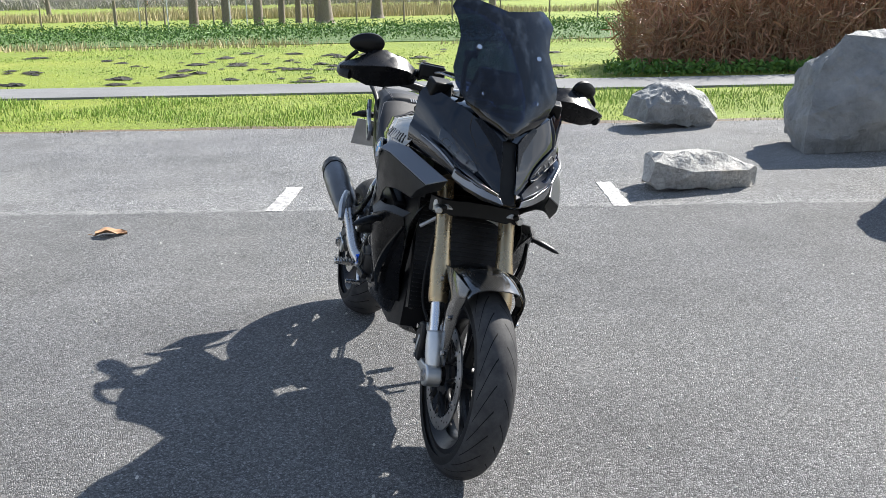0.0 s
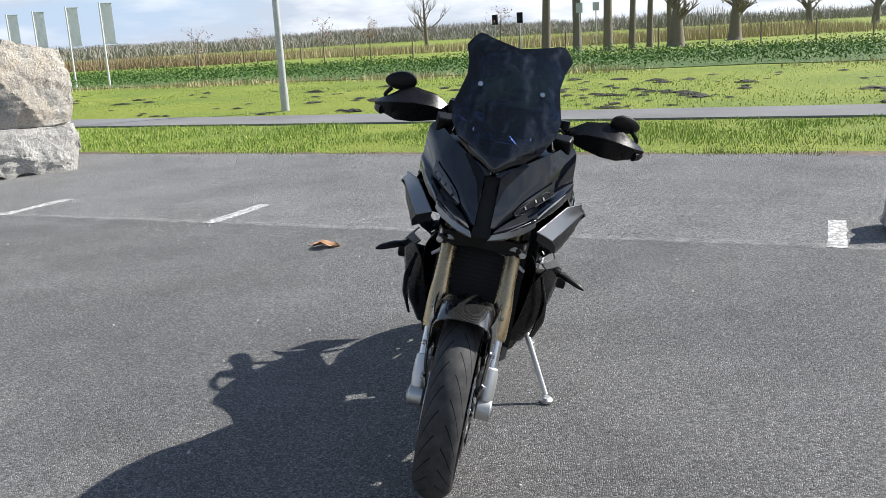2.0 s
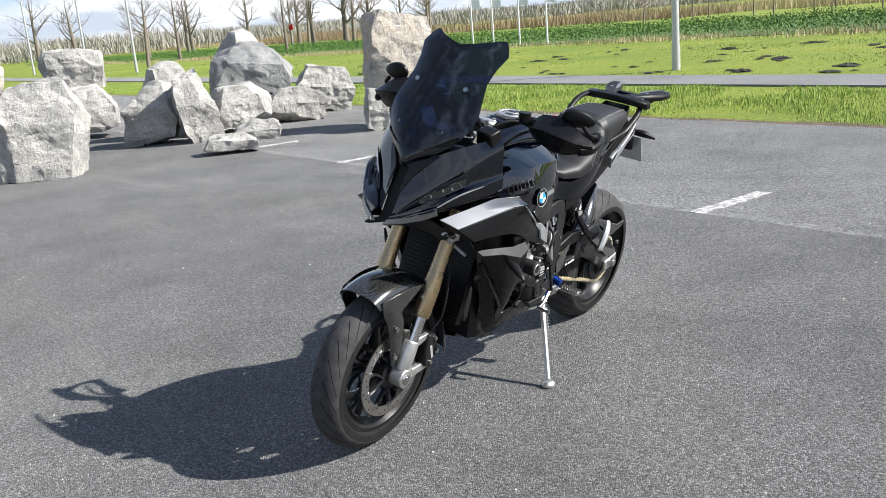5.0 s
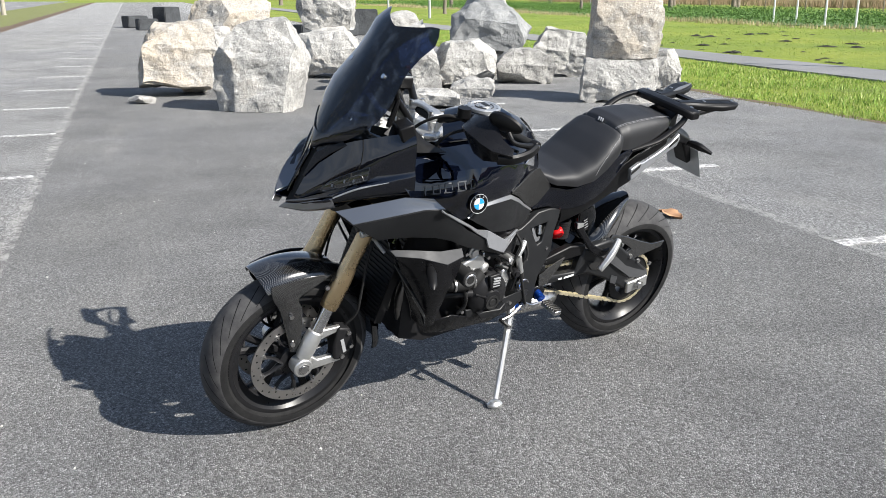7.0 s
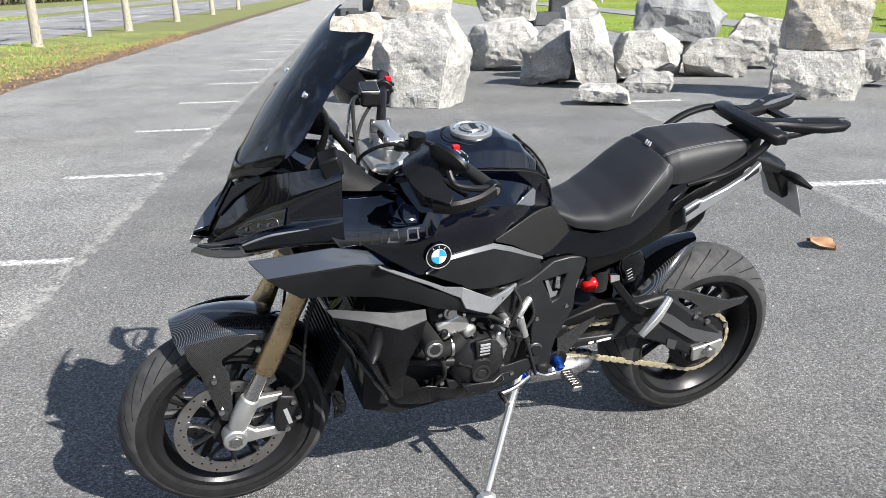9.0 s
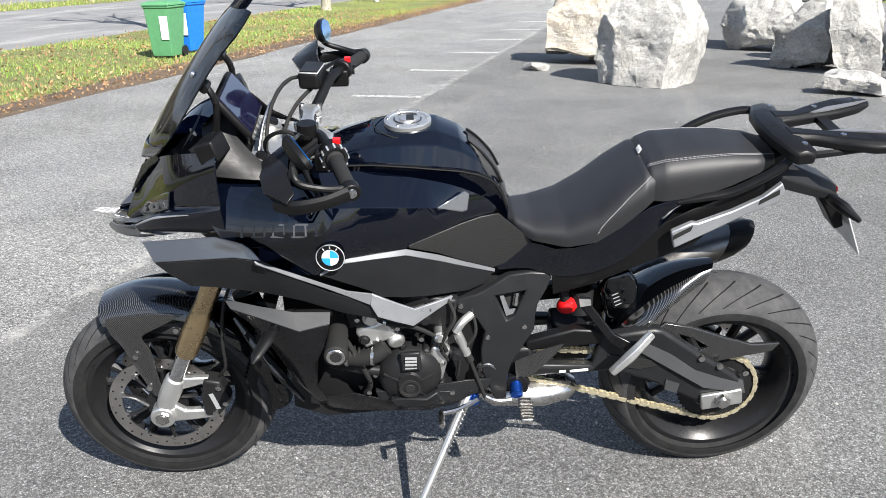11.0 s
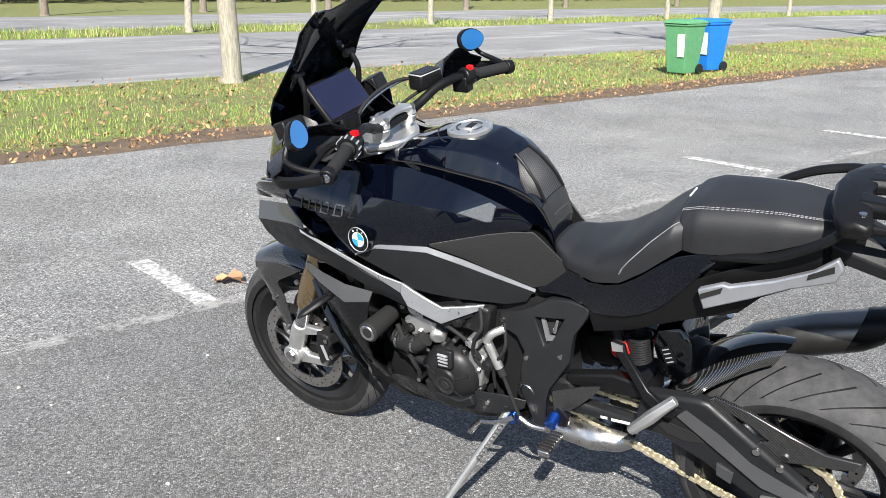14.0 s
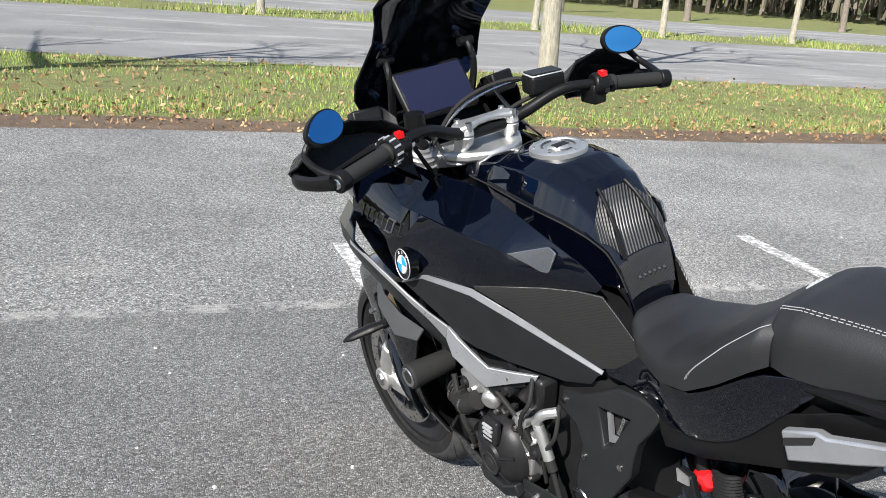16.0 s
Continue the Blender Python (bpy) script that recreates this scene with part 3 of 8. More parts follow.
strip("far_verge", -80, 170, -25.2, -21.3, -0.012, M_SOIL, "narrow grass verge between two roads", "verge", wave=0.10, seed=7)


def parking_line(u, v0, v1, width, name="parking_line"):
    bm = bmesh.new()
    rnd = random.Random(int(u * 100) + int(v0 * 10))
    rows = []
    for i in range(9):
        v = v0 + (v1 - v0) * i / 8
        a, b = u - width / 2 + rnd.uniform(-0.008, 0.008), u + width / 2 + rnd.uniform(-0.008, 0.008)
        rows.append([bm.verts.new((a, -v, 0.004)), bm.verts.new((b, -v, 0.004)), bm.verts.new((b, -v, -0.01)), bm.verts.new((a, -v, -0.01))])
    skin(bm, rows)
    bm.faces.new(rows[0]), bm.faces.new(rows[-1])
    ob = finish(name, bm, M_PAINT, smooth=False)
    ob.matrix_world = Matrix.Rotation(ROT, 4, "Z")
    return tagged(ob, "short worn white parking bay line on asphalt", "road marking", "parking bay lines", "structure")


for k in range(-4, 24):
    parking_line(-0.25 + 2.45 * k, -3.56, -2.76, 0.10)
for k in range(-3, 24):
    parking_line(0.85 + 2.42 * k, 2.05, 2.88, 0.12)


# ---- green stuff ----
def blades(name, n, u0, u1, v0, v1, low, high, wide, mat, label, category, seed=0, clump=0.0, lean=0.5, z=-0.03):
    r = np.random.RandomState(seed)
    u, v = r.uniform(u0, u1, n), r.uniform(v0, v1, n)
    h = r.uniform(low, high, n)
    if clump:
        f = np.array([noise.noise(Vector((a * clump, b * clump, seed))) for a, b in zip(u, v)])
        keep = f + r.uniform(-0.35, 0.35, n) > -0.12
        u, v, h, f = u[keep], v[keep], h[keep], f[keep]
        h = h * (0.75 + 0.9 * np.clip(f, -0.4, 0.6))
        n = len(u)
    x, y = U.x * u + V.x * v, U.y * u + V.y * v
    a, b = r.uniform(0, 2 * np.pi, n), r.uniform(0, 2 * np.pi, n)
    w = wide * r.uniform(0.6, 1.3, n)
    l = lean * h * r.uniform(0.1, 1.0, n)
    base = np.stack([x, y, np.full(n, z)], 1)
    side = np.stack([np.cos(a) * w, np.sin(a) * w, np.zeros(n)], 1)
    tip = base + np.stack([np.cos(b) * l, np.sin(b) * l, h], 1)
    pts = np.stack([base - side, base + side, tip], 1).reshape(-1, 3)
    return cloud(name, pts, np.arange(3 * n).reshape(-1, 3), mat, label, category)


blades("grass", 120000, -14, 34, 6.25, 10.4, 0.02, 0.07, 0.006, M_BLADES, "short green grass along the asphalt edge", "grass", 1, 0.8)
blades("edge_grass", 9000, -12, 30, 6.15, 6.5, 0.03, 0.10, 0.006, M_DRY, "dry grass fringe at the asphalt edge", "grass", 2, 1.5)
blades("tall_grass", 9000, -6, 14, 7.2, 9.8, 0.05, 0.12, 0.007, M_BLADES, "taller tufts of rough green grass", "grass", 3, 0.9)
blades("lawn", 45000, -16, 60, 12.15, 27, 0.02, 0.06, 0.012, M_BLADES, "short mown lawn beyond the cycle path", "grass", 4, 0.25)
blades("verge_grass", 110000, -12, 32, -11.8, -7.2, 0.02, 0.085, 0.0055, M_DRY, "patchy green and dry grass on the verge", "grass", 5, 0.7)
blades("verge_tufts", 60000, -12, 26, -11.6, -7.4, 0.03, 0.10, 0.0055, M_BLADES, "fresh green grass tufts on the verge", "grass", 6, 0.5)
blades("far_verge_grass", 26000, -25, 60, -25.1, -21.4, 0.06, 0.25, 0.014, M_DRY, "rough grass between the two roads", "grass", 7, 0.4)
blades("bank_grass", 16000, -30, 120, 25.5, 28.5, 0.08, 0.35, 0.02, M_REEDS, "pale dry grass at the foot of the bank", "grass", 8, 0.2)


def grass_dark():
    n = Nodes("dark_bank_grass", 0.9)
    co = n.coords()
    base = n.ramp(n.noise(1.2, 6, 0.7, co), (0.3, (0.035, 0.075, 0.015)), (0.7, (0.10, 0.17, 0.035)))
    return n.color(base).bump(n.noise(12, 5, 0.7, co), 0.8, 0.08).mat


def leafy(name, n, u0, u1, v0, v1, low, high, leaf, mat, label, category, seed=0, shape=None, z=-0.05):
    """Many small leaves on loose stems in a band."""
    r = np.random.RandomState(seed)
    u, v = r.uniform(u0, u1, n), r.uniform(v0, v1, n)
    top = r.uniform(low, high, n) * np.array([0.75 + 0.6 * noise.noise(Vector((a * 0.35, b * 0.35, seed))) for a, b in zip(u, v)])
    h = top * np.sqrt(r.uniform(0.02, 1, n))
    if shape is not None:
        h = h * shape(u, v)
    c = np.stack([U.x * u + V.x * v, U.y * u + V.y * v, z + h], 1)
    d1, d2 = r.normal(size=(n, 3)), r.normal(size=(n, 3))
    d1 /= np.linalg.norm(d1, axis=1)[:, None]
    d2 -= (d1 * d2).sum(1)[:, None] * d1
    d2 /= np.linalg.norm(d2, axis=1)[:, None]
    s = leaf * r.uniform(0.6, 1.4, n)[:, None]
    pts = np.stack([c - d1 * s, c + d2 * s * 0.45, c + d1 * s, c - d2 * s * 0.45], 1).reshape(-1, 3)
    return cloud(name, pts, np.arange(4 * n).reshape(-1, 4), mat, label, category)


strip("ditch_bank", -35, 130, 28, 47, -0.02, grass_dark(), "dark green bank of a ditch", "ditch bank", wave=0.4, seed=9)
leafy("bank_weeds", 130000, -35, 130, 28, 47, 0.3, 0.7, 0.055, M_WEEDS, "dense dark green weeds along a ditch bank", "weeds", 11)
blades("reed_bed", 90000, -20, 260, 76, 96, 0.7, 1.3, 0.035, M_REEDS, "pale yellow dry reed bed", "reeds", 12, 0.05, 0.3)
blades("thicket", 40000, 52, 150, 66, 84, 0.5, 1.7, 0.03, M_HEDGE, "brown bare thicket at the edge of the field", "thicket", 17, 0.06, 0.5)
leafy("verge_leaves", 5000, -10, 24, -11.6, -7.0, 0.02, 0.11, 0.03, M_LEAVES, "fallen brown leaves on the verge", "dead leaves", 13, z=0.0)


leafy("edge_litter", 6000, -12, 30, -7.7, -6.65, 0.004, 0.03, 0.022, M_LEAVES, "brown leaf litter along the asphalt edge", "dead leaves", 14, z=0.0)


def far_woods(name, n, u0, u1, v0, v1, low, high, seed, label, mat=None):
    """A far belt of bare trees: many thin upright twigs and stems."""
    r = np.random.RandomState(seed)
    u, v = r.uniform(u0, u1, n), r.uniform(v0, v1, n)
    f = np.array([noise.noise(Vector((a * 0.012, b * 0.012, seed))) + 0.6 * noise.noise(Vector((a * 0.06, b * 0.06, seed))) for a, b in zip(u, v)])
    top = (low + (high - low) * np.clip(0.5 + f, 0, 1)) * r.uniform(0.75, 1.05, n)
    base = top * r.uniform(0.0, 0.75, n)
    c = np.stack([U.x * u + V.x * v, U.y * u + V.y * v, base], 1)
    a = r.uniform(0, 2 * np.pi, n)
    w = r.uniform(0.04, 0.20, n)
    side = np.stack([np.cos(a) * w, np.sin(a) * w, np.zeros(n)], 1)
    lean = r.normal(0, 0.9, (n, 2))
    tip = np.stack([c[:, 0] + lean[:, 0], c[:, 1] + lean[:, 1], top], 1)
    pts = np.stack([c - side, c + side, tip], 1).reshape(-1, 3)
    return cloud(name, pts, np.arange(3 * n).reshape(-1, 3), mat or M_WOODS, label, "woods")


far_woods("far_woods", 110000, -60, 700, 330, 420, 2.0, 7.5, 21, "far belt of bare grey-brown trees on the horizon")
far_woods("side_woods", 90000, 180, 420, 20, 330, 2.0, 6.0, 22, "bare grey-brown woods beyond the fields")
far_woods("road_woods", 80000, -160, 200, -95, -48, 5, 12, 23, "bare woods behind the roads", blade_material("dark_bare_woods", (0.08, 0.065, 0.05), (0.14, 0.115, 0.09), (0.10, 0.11, 0.06)))


# ---- boulders ----
def boulder(size, seed, mat, loose=10, rough=0.05, taper=0.85, shift=(0.0, 0.0), cuts=8):
    """A broken block: a tapered hull that leans over, split along planes, cut fine and chipped."""
    rnd = random.Random(seed)
    bm = bmesh.new()
    sx, sy, sz = size
    for cx, cy, cz in itertools.product((-1, 1), (-1, 1), (-1, 0.1, 1)):
        k = (0.90, 1.04, taper)[int(cz > -0.5) + int(cz > 0.5)]
        up = (cz + 1) / 2
        bm.verts.new((cx * sx / 2 * k * rnd.uniform(0.88, 1.1) + shift[0] * up, cy * sy / 2 * k * rnd.uniform(0.88, 1.1) + shift[1] * up, cz * sz / 2 * (rnd.uniform(0.78, 1.08) if cz > 0 else rnd.uniform(0.9, 1.05))))
    hull = bmesh.ops.convex_hull(bm, input=bm.verts)
    bmesh.ops.delete(bm, geom=list({g for g in hull["geom_interior"] + hull["geom_unused"] if isinstance(g, bmesh.types.BMVert)}), context="VERTS")
    for i in range(cuts):
        q = Vector((rnd.gauss(0, 1), rnd.gauss(0, 1), rnd.gauss(0.25, 0.8))).normalized()
        far = max(v.co.dot(q) for v in bm.verts)
        cut = bmesh.ops.bisect_plane(bm, geom=bm.verts[:] + bm.edges[:] + bm.faces[:], plane_co=q * far * rnd.uniform(0.74, 0.95), plane_no=q, clear_outer=True)
        rim = [e for e in cut["geom_cut"] if isinstance(e, bmesh.types.BMEdge)]
        bmesh.ops.edgeloop_fill(bm, edges=rim)
    bmesh.ops.triangulate(bm, faces=bm.faces[:])
    turn = pose(0, 0, 0, rnd.uniform(-loose, loose), rnd.uniform(-loose, loose), rnd.uniform(-loose, loose))
    for v in bm.verts:
        v.co = turn @ v.co
    for axis, full in enumerate(size):
        lo, hi = min(v.co[axis] for v in bm.verts), max(v.co[axis] for v in bm.verts)
        for v in bm.verts:
            v.co[axis] = (v.co[axis] - (lo + hi) / 2) * full / (hi - lo)
    s = min(size)
    grain = max(0.030, max(size) / 30)
    for _ in range(6):
        long = [e for e in bm.edges if e.calc_length() > grain * 1.6]
        if not long:
            break
        bmesh.ops.subdivide_edges(bm, edges=long, cuts=1)
        bmesh.ops.triangulate(bm, faces=[f for f in bm.faces if len(f.verts) > 3])
    bm.normal_update()
    off = Vector((seed * 3.7, seed * 1.3, 0))
    for v in bm.verts:
        p = v.co + off
        d = noise.fractal(p * (1.5 / s), 0.8, 2.2, 6) * rough * 1.1
        d += (abs(noise.noise(Vector((p.x * 1.2, p.y * 1.2, p.z * 9.0)) / s)) - 0.25) * rough * 0.5
        cell = noise.voronoi(p * (2.6 / s))[0]
        d -= max(0.0, 0.30 - (cell[1] - cell[0])) * rough * 1.3
        d += noise.noise(p * 22) * 0.007 / s + noise.noise(p * 9) * 0.014 / s
        v.co += v.normal * d * s
    low = min(v.co.z for v in bm.verts)
    for v in bm.verts:
        v.co.z -= low
        if v.co.z < 0.06 * sz:
            v.co.z *= 0.3
    return finish("boulder", bm, mat, sharp=20)


def put_boulder(x, y, w, d, h, z, turn, seed, mat=None, label="rough pale grey boulder on the asphalt", taper=0.85, shift=(0.0, 0.0), loose=10, tilt=(0, 0)):
    ob = boulder((w, d, h), seed, mat or M_ROCK, loose, 0.05, taper, shift)
    ob.matrix_world = pose(x, y, z - 0.01, tilt[0], tilt[1], turn)
    return tagged(ob, label, "boulder", "boulders on the car park")


# the local x of a heap boulder points to the lane side when turned by -35 degrees
PALE, STACK = "rough pale grey boulder with sharp edges on asphalt", "pale grey boulder lying on other boulders"
for row in [
    (-1.85, -8.50, 1.20, 1.05, 1.17, 0, -35, 1, M_ROCK, "large pale grey boulder standing alone on asphalt", 0.50, (0.0, 0.0)),
    (-0.62, -9.90, 0.32, 0.28, 0.12, 0, 10, 44, M_ROCK, "small broken piece of pale stone"),
    (-1.40, -10.75, 1.22, 1.00, 1.08, 0, -20, 2, M_WARMROCK, "large pale boulder with a warm stained face", 0.62, (-0.12, 0.0)),
    (-2.55, -12.65, 0.85, 0.80, 0.92, 0, 10, 3, M_ROCK, PALE, 0.7),
    (-3.55, -14.10, 1.60, 1.00, 0.66, 0.74, 20, 41, M_WARMROCK, "wide pale boulder with warm stains on top of others", 0.75, (0.1, 0.0)),
    (-3.40, -14.20, 1.20, 1.10, 0.80, 0, 70, 42, M_ROCK, PALE, 0.9),
    (-2.60, -13.60, 0.90, 0.90, 0.75, 0, 30, 43, M_ROCK, PALE, 0.8),
    (-4.50, -12.15, 1.35, 1.00, 0.90, 0, -30, 5, M_ROCK, PALE, 0.72),
    (-4.68, -12.45, 1.05, 0.80, 0.72, 0.82, -30, 6, M_ROCK, STACK, 0.92),
    (-4.25, -9.65, 0.95, 0.85, 0.95, 0, -35, 7, M_ROCK, "angular grey boulder leaning against another", 0.40, (-0.30, 0.0)),
    (-4.55, -9.00, 0.70, 0.75, 1.12, 0, -35, 8, M_ROCK, "tall narrow pale grey boulder", 0.68, (0.10, 0.0)),
    (-5.00, -10.25, 0.85, 0.80, 1.18, 0, -20, 9, M_ROCK, PALE, 0.75),
    (-5.50, -9.20, 0.98, 0.80, 0.76, 0, -35, 10, M_ROCK, PALE, 0.78, (-0.12, 0.0)),
    (-4.90, -8.10, 0.66, 0.45, 0.29, 0, -35, 12, M_ROCK, "small broken piece of pale stone", 0.45, (-0.1, 0.0)),
    (-3.75, -7.32, 0.70, 0.50, 0.28, 0, -35, 11, M_ROCK, "low flat piece of broken layered stone", 0.6),
    (-6.75, -10.20, 1.45, 1.00, 0.92, 0.42, -35, 13, M_DARKROCK, "dark grey boulder resting on other boulders", 0.30, (0.05, 0.0)),
    (-6.15, -10.05, 0.90, 0.80, 0.58, 0, 0, 24, M_ROCK, PALE, 0.8),
    (-7.15, -10.95, 0.90, 0.75, 0.55, 0, 0, 25, M_ROCK, PALE, 0.8),
    (-7.50, -11.60, 0.95, 0.80, 1.62, 0, 0, 14, M_ROCK, "tall pale boulder behind a dark one", 0.42),
    (-6.85, -9.35, 1.02, 0.75, 0.58, 0, -35, 15, M_ROCK, "low wide pale grey boulder", 0.66, (-0.05, 0.0)),
    (-8.20, -10.05, 1.10, 0.85, 0.88, 0, -30, 16, M_ROCK, PALE, 0.7, (0.10, 0.0)),
    (-6.35, -6.62, 1.10, 0.85, 0.58, 0, -35, 17, M_ROCK, "wide pale boulder carrying a tall one", 0.88),
    (-7.75, -7.25, 0.78, 0.70, 0.66, 0, -35, 18, M_ROCK, "small pale boulder beside the stack", 0.8),
    (-6.45, -6.68, 0.98, 0.80, 1.14, 0.53, -30, 31, M_WARMROCK, "tall grey boulder stacked on a wide one", 0.86, (0.0, 0.0), 5),
    (-5.10, 4.15, 0.95, 0.70, 0.50, 0, 95, 20, M_DARKROCK, "low dark grey boulder near the grass", 0.6, (0.1, 0.0)),
    (-3.20, 5.00, 1.05, 0.90, 1.08, 0, 75, 27, M_DARKROCK, "tall dark grey boulder on the asphalt", 0.40, (0.08, 0.0), 7),
    (-2.08, 2.84, 1.00, 0.58, 0.30, 0.0, 100, 52, M_ROCK, "flat tilted slab of pale stone", 0.55, (-0.22, 0.0), 8),
    (-1.05, 4.05, 0.42, 0.34, 0.22, 0, 30, 53, M_DARKROCK, "small dark broken stone"),
    (-0.95, 4.60, 1.25, 1.10, 1.25, 0, 40, 23, M_DARKROCK, "large dark grey boulder at the edge", 0.7),
]:
    put_boulder(*row)

for i, (x, y, w, d, h, a) in enumerate([(-7.9, -38.2, 0.9, 0.7, 0.5, 10), (-8.6, -35.8, 0.9, 0.7, 0.9, 30), (-7.6, -35.2, 0.8, 0.6, 0.45, 0), (-11.9, -26.4, 1.1, 0.8, 0.45, 14), (-12.9, -26.6, 1.0, 0.8, 0.9, -20), (-10.9, -26.8, 1.0, 0.7, 0.4, 8)]):
    bm = bmesh.new()
    box(bm, (0, 0, h / 2), (w, d, h))
    bmesh.ops.bevel(bm, geom=bm.edges, offset=0.03, segments=2, affect="EDGES")
    bmesh.ops.subdivide_edges(bm, edges=[e for e in bm.edges if e.calc_length() > 0.2], cuts=3, use_grid_fill=True)
    for v in bm.verts:
        v.co += v.normal * noise.fractal(v.co * 4 + Vector((i, 0, 0)), 1.0, 2.0, 4) * 0.02
    ob = finish("stone_block", bm, M_BLACKBLOCK)
    ob.matrix_world = pose(x, y, 0, 0, 0, a)
    tagged(ob, "black rectangular stone block on the asphalt", "stone block", "black stone blocks")


# ---- trees ----
def branch_mesh(bm, start, way, length, radius, rnd, level, spread, rise):
    pts, radii = [start], [radius]
    p, d = start.copy(), way.normalized()
    steps = 4
    for i in range(steps):
        d = (d + Vector((rnd.gauss(0, 0.12), rnd.gauss(0, 0.12), rnd.gauss(0, 0.08) + rise))).normalized()
        p = p + d * length / steps
        pts.append(p.copy())
        radii.append(radius * (1 - 0.8 * (i + 1) / steps))
    tube(bm, pts, radii, seg=6 if level > 1 else 4 if level else 3, steps=1)
    if level == 0:
        return
    for k in range(rnd.randint(4, 6)):
        f = rnd.uniform(0.25, 1.0)
        i = min(int(f * steps), steps - 1)
        q = pts[i].lerp(pts[i + 1], f * steps - i)
        side = Vector((rnd.gauss(0, 1), rnd.gauss(0, 1), rnd.gauss(0.25, 0.5))).normalized()
        branch_mesh(bm, q, d * (1 - spread) + side * spread, length * rnd.uniform(0.4, 0.65), radius * 0.45 * (1.1 - 0.5 * f), rnd, level - 1, spread, rise)


def bare_tree(x, y, height, radius, seed, label, clear=0.35, level=2, spread=0.6, rise=0.05, mat=None, limbs=9, leaf=0, leafmat=None, name="tree", thick=1.0):
    rnd = random.Random(seed)
    root = new(name)
    root.location = (x, y, 0)
    bm = bmesh.new()
    top = Vector((rnd.gauss(0, 0.02) * height, rnd.gauss(0, 0.02) * height, height * 0.8))
    tube(bm, [(0, 0, -0.06), (0, 0, 0.05), Vector((0, 0, 0.4)), top * 0.5, top], [radius * 1.35, radius * 1.15, radius, radius * 0.7, radius * 0.15], seg=12, steps=4)
    part("trunk", bm, mat or M_BARK, root)
    bm = bmesh.new()
    for k in range(limbs):
        f = clear + (0.98 - clear) * (k + rnd.random()) / limbs
        q = top * f
        a = rnd.uniform(0, 2 * math.pi)
        way = Vector((math.cos(a), math.sin(a), rnd.uniform(0.3, 0.9)))
        branch_mesh(bm, q, way, height * rnd.uniform(0.28, 0.42) * (1.15 - 0.6 * f), radius * 0.45 * thick * (1.2 - f), rnd, level, spread, rise)
    crown = part("crown", bm, mat or M_BARK, root)
    if leaf:
        base = [v.co.copy() for v in crown.data.vertices]
        r = np.random.RandomState(seed)
        c = np.array([base[i] for i in r.randint(0, len(base), leaf)]) + r.normal(0, 0.12, (leaf, 3))
        d1, d2 = r.normal(size=(leaf, 3)), r.normal(size=(leaf, 3))
        s = 0.05 * height / 4
        pts = np.stack([c - d1 * s, c + d2 * s * 0.5, c + d1 * s, c - d2 * s * 0.5], 1).reshape(-1, 3)
        ob = cloud("leaves", pts, np.arange(4 * leaf).reshape(-1, 4), leafmat or M_YOUNG, "sparse young leaves", "", "")
        ob.parent = root
    return tagged(root, label, "tree")


for i, (u, v, h, r) in enumerate([(4.2, -11.0, 11.5, 0.14), (15.6, -10.6, 8.0, 0.15), (24.5, -10.4, 8.0, 0.15), (33.5, -10.0, 8.0, 0.15), (43, -10.0, 8, 0.15), (54, -10.0, 8, 0.15), (66, -10.0, 8, 0.15), (-4.9, -7.9, 8.5, 0.14)]):
    p = lot(u, v)
    tagged(bare_tree(p.x, p.y, h, r, 100 + i, "bare roadside tree with smooth pale trunk", clear=0.35, level=2, thick=1.7), group="roadside trees")
for i, u in enumerate([-6, 1.5, 9, 13, 18, 24, 31, 40, 52]):
    p = lot(u, -22.8 + 0.5 * math.sin(u))
    tagged(bare_tree(p.x, p.y, 7, 0.10, 140 + i, "slim bare tree on the far verge", clear=0.4, level=1), group="far verge trees")
for i, u in enumerate([-14, -5, 4, 9, 16, 22, 30, 39, 50]):
    p = lot(u, -35.5 + 0.8 * math.sin(3 * u))
    tagged(bare_tree(p.x, p.y, 8, 0.16, 160 + i, "bare tree behind the side road", clear=0.3, level=1, mat=M_BARKDARK), group="far roadside trees")
for i, (u, v) in enumerate([(16.2, 54), (14.1, 54), (12.1, 54), (11.2, 57), (10.6, 60), (9.9, 64)]):
    p = lot(u, v)
    tagged(bare_tree(p.x, p.y, 17, 0.30 if i < 3 else 0.22, 180 + i, "tall poplar trunk in a row behind the bank", clear=0.5, level=1, mat=M_BARKDARK), group="poplar row")
for i, (u, v, h, r) in enumerate([(8.4, 57.5, 4.2, 0.55), (6.0, 70, 5.0, 0.5), (2.8, 139, 6, 0.6), (-5.9, 141, 6, 0.6)]):
    p = lot(u, v)
    bare_tree(p.x, p.y, h, r, 200 + i, "pollard willow with a thick dark trunk", clear=0.42, level=2, spread=0.45, rise=0.10, mat=M_BARKDARK, limbs=16, name="willow", leaf=900 if i == 1 else 0)
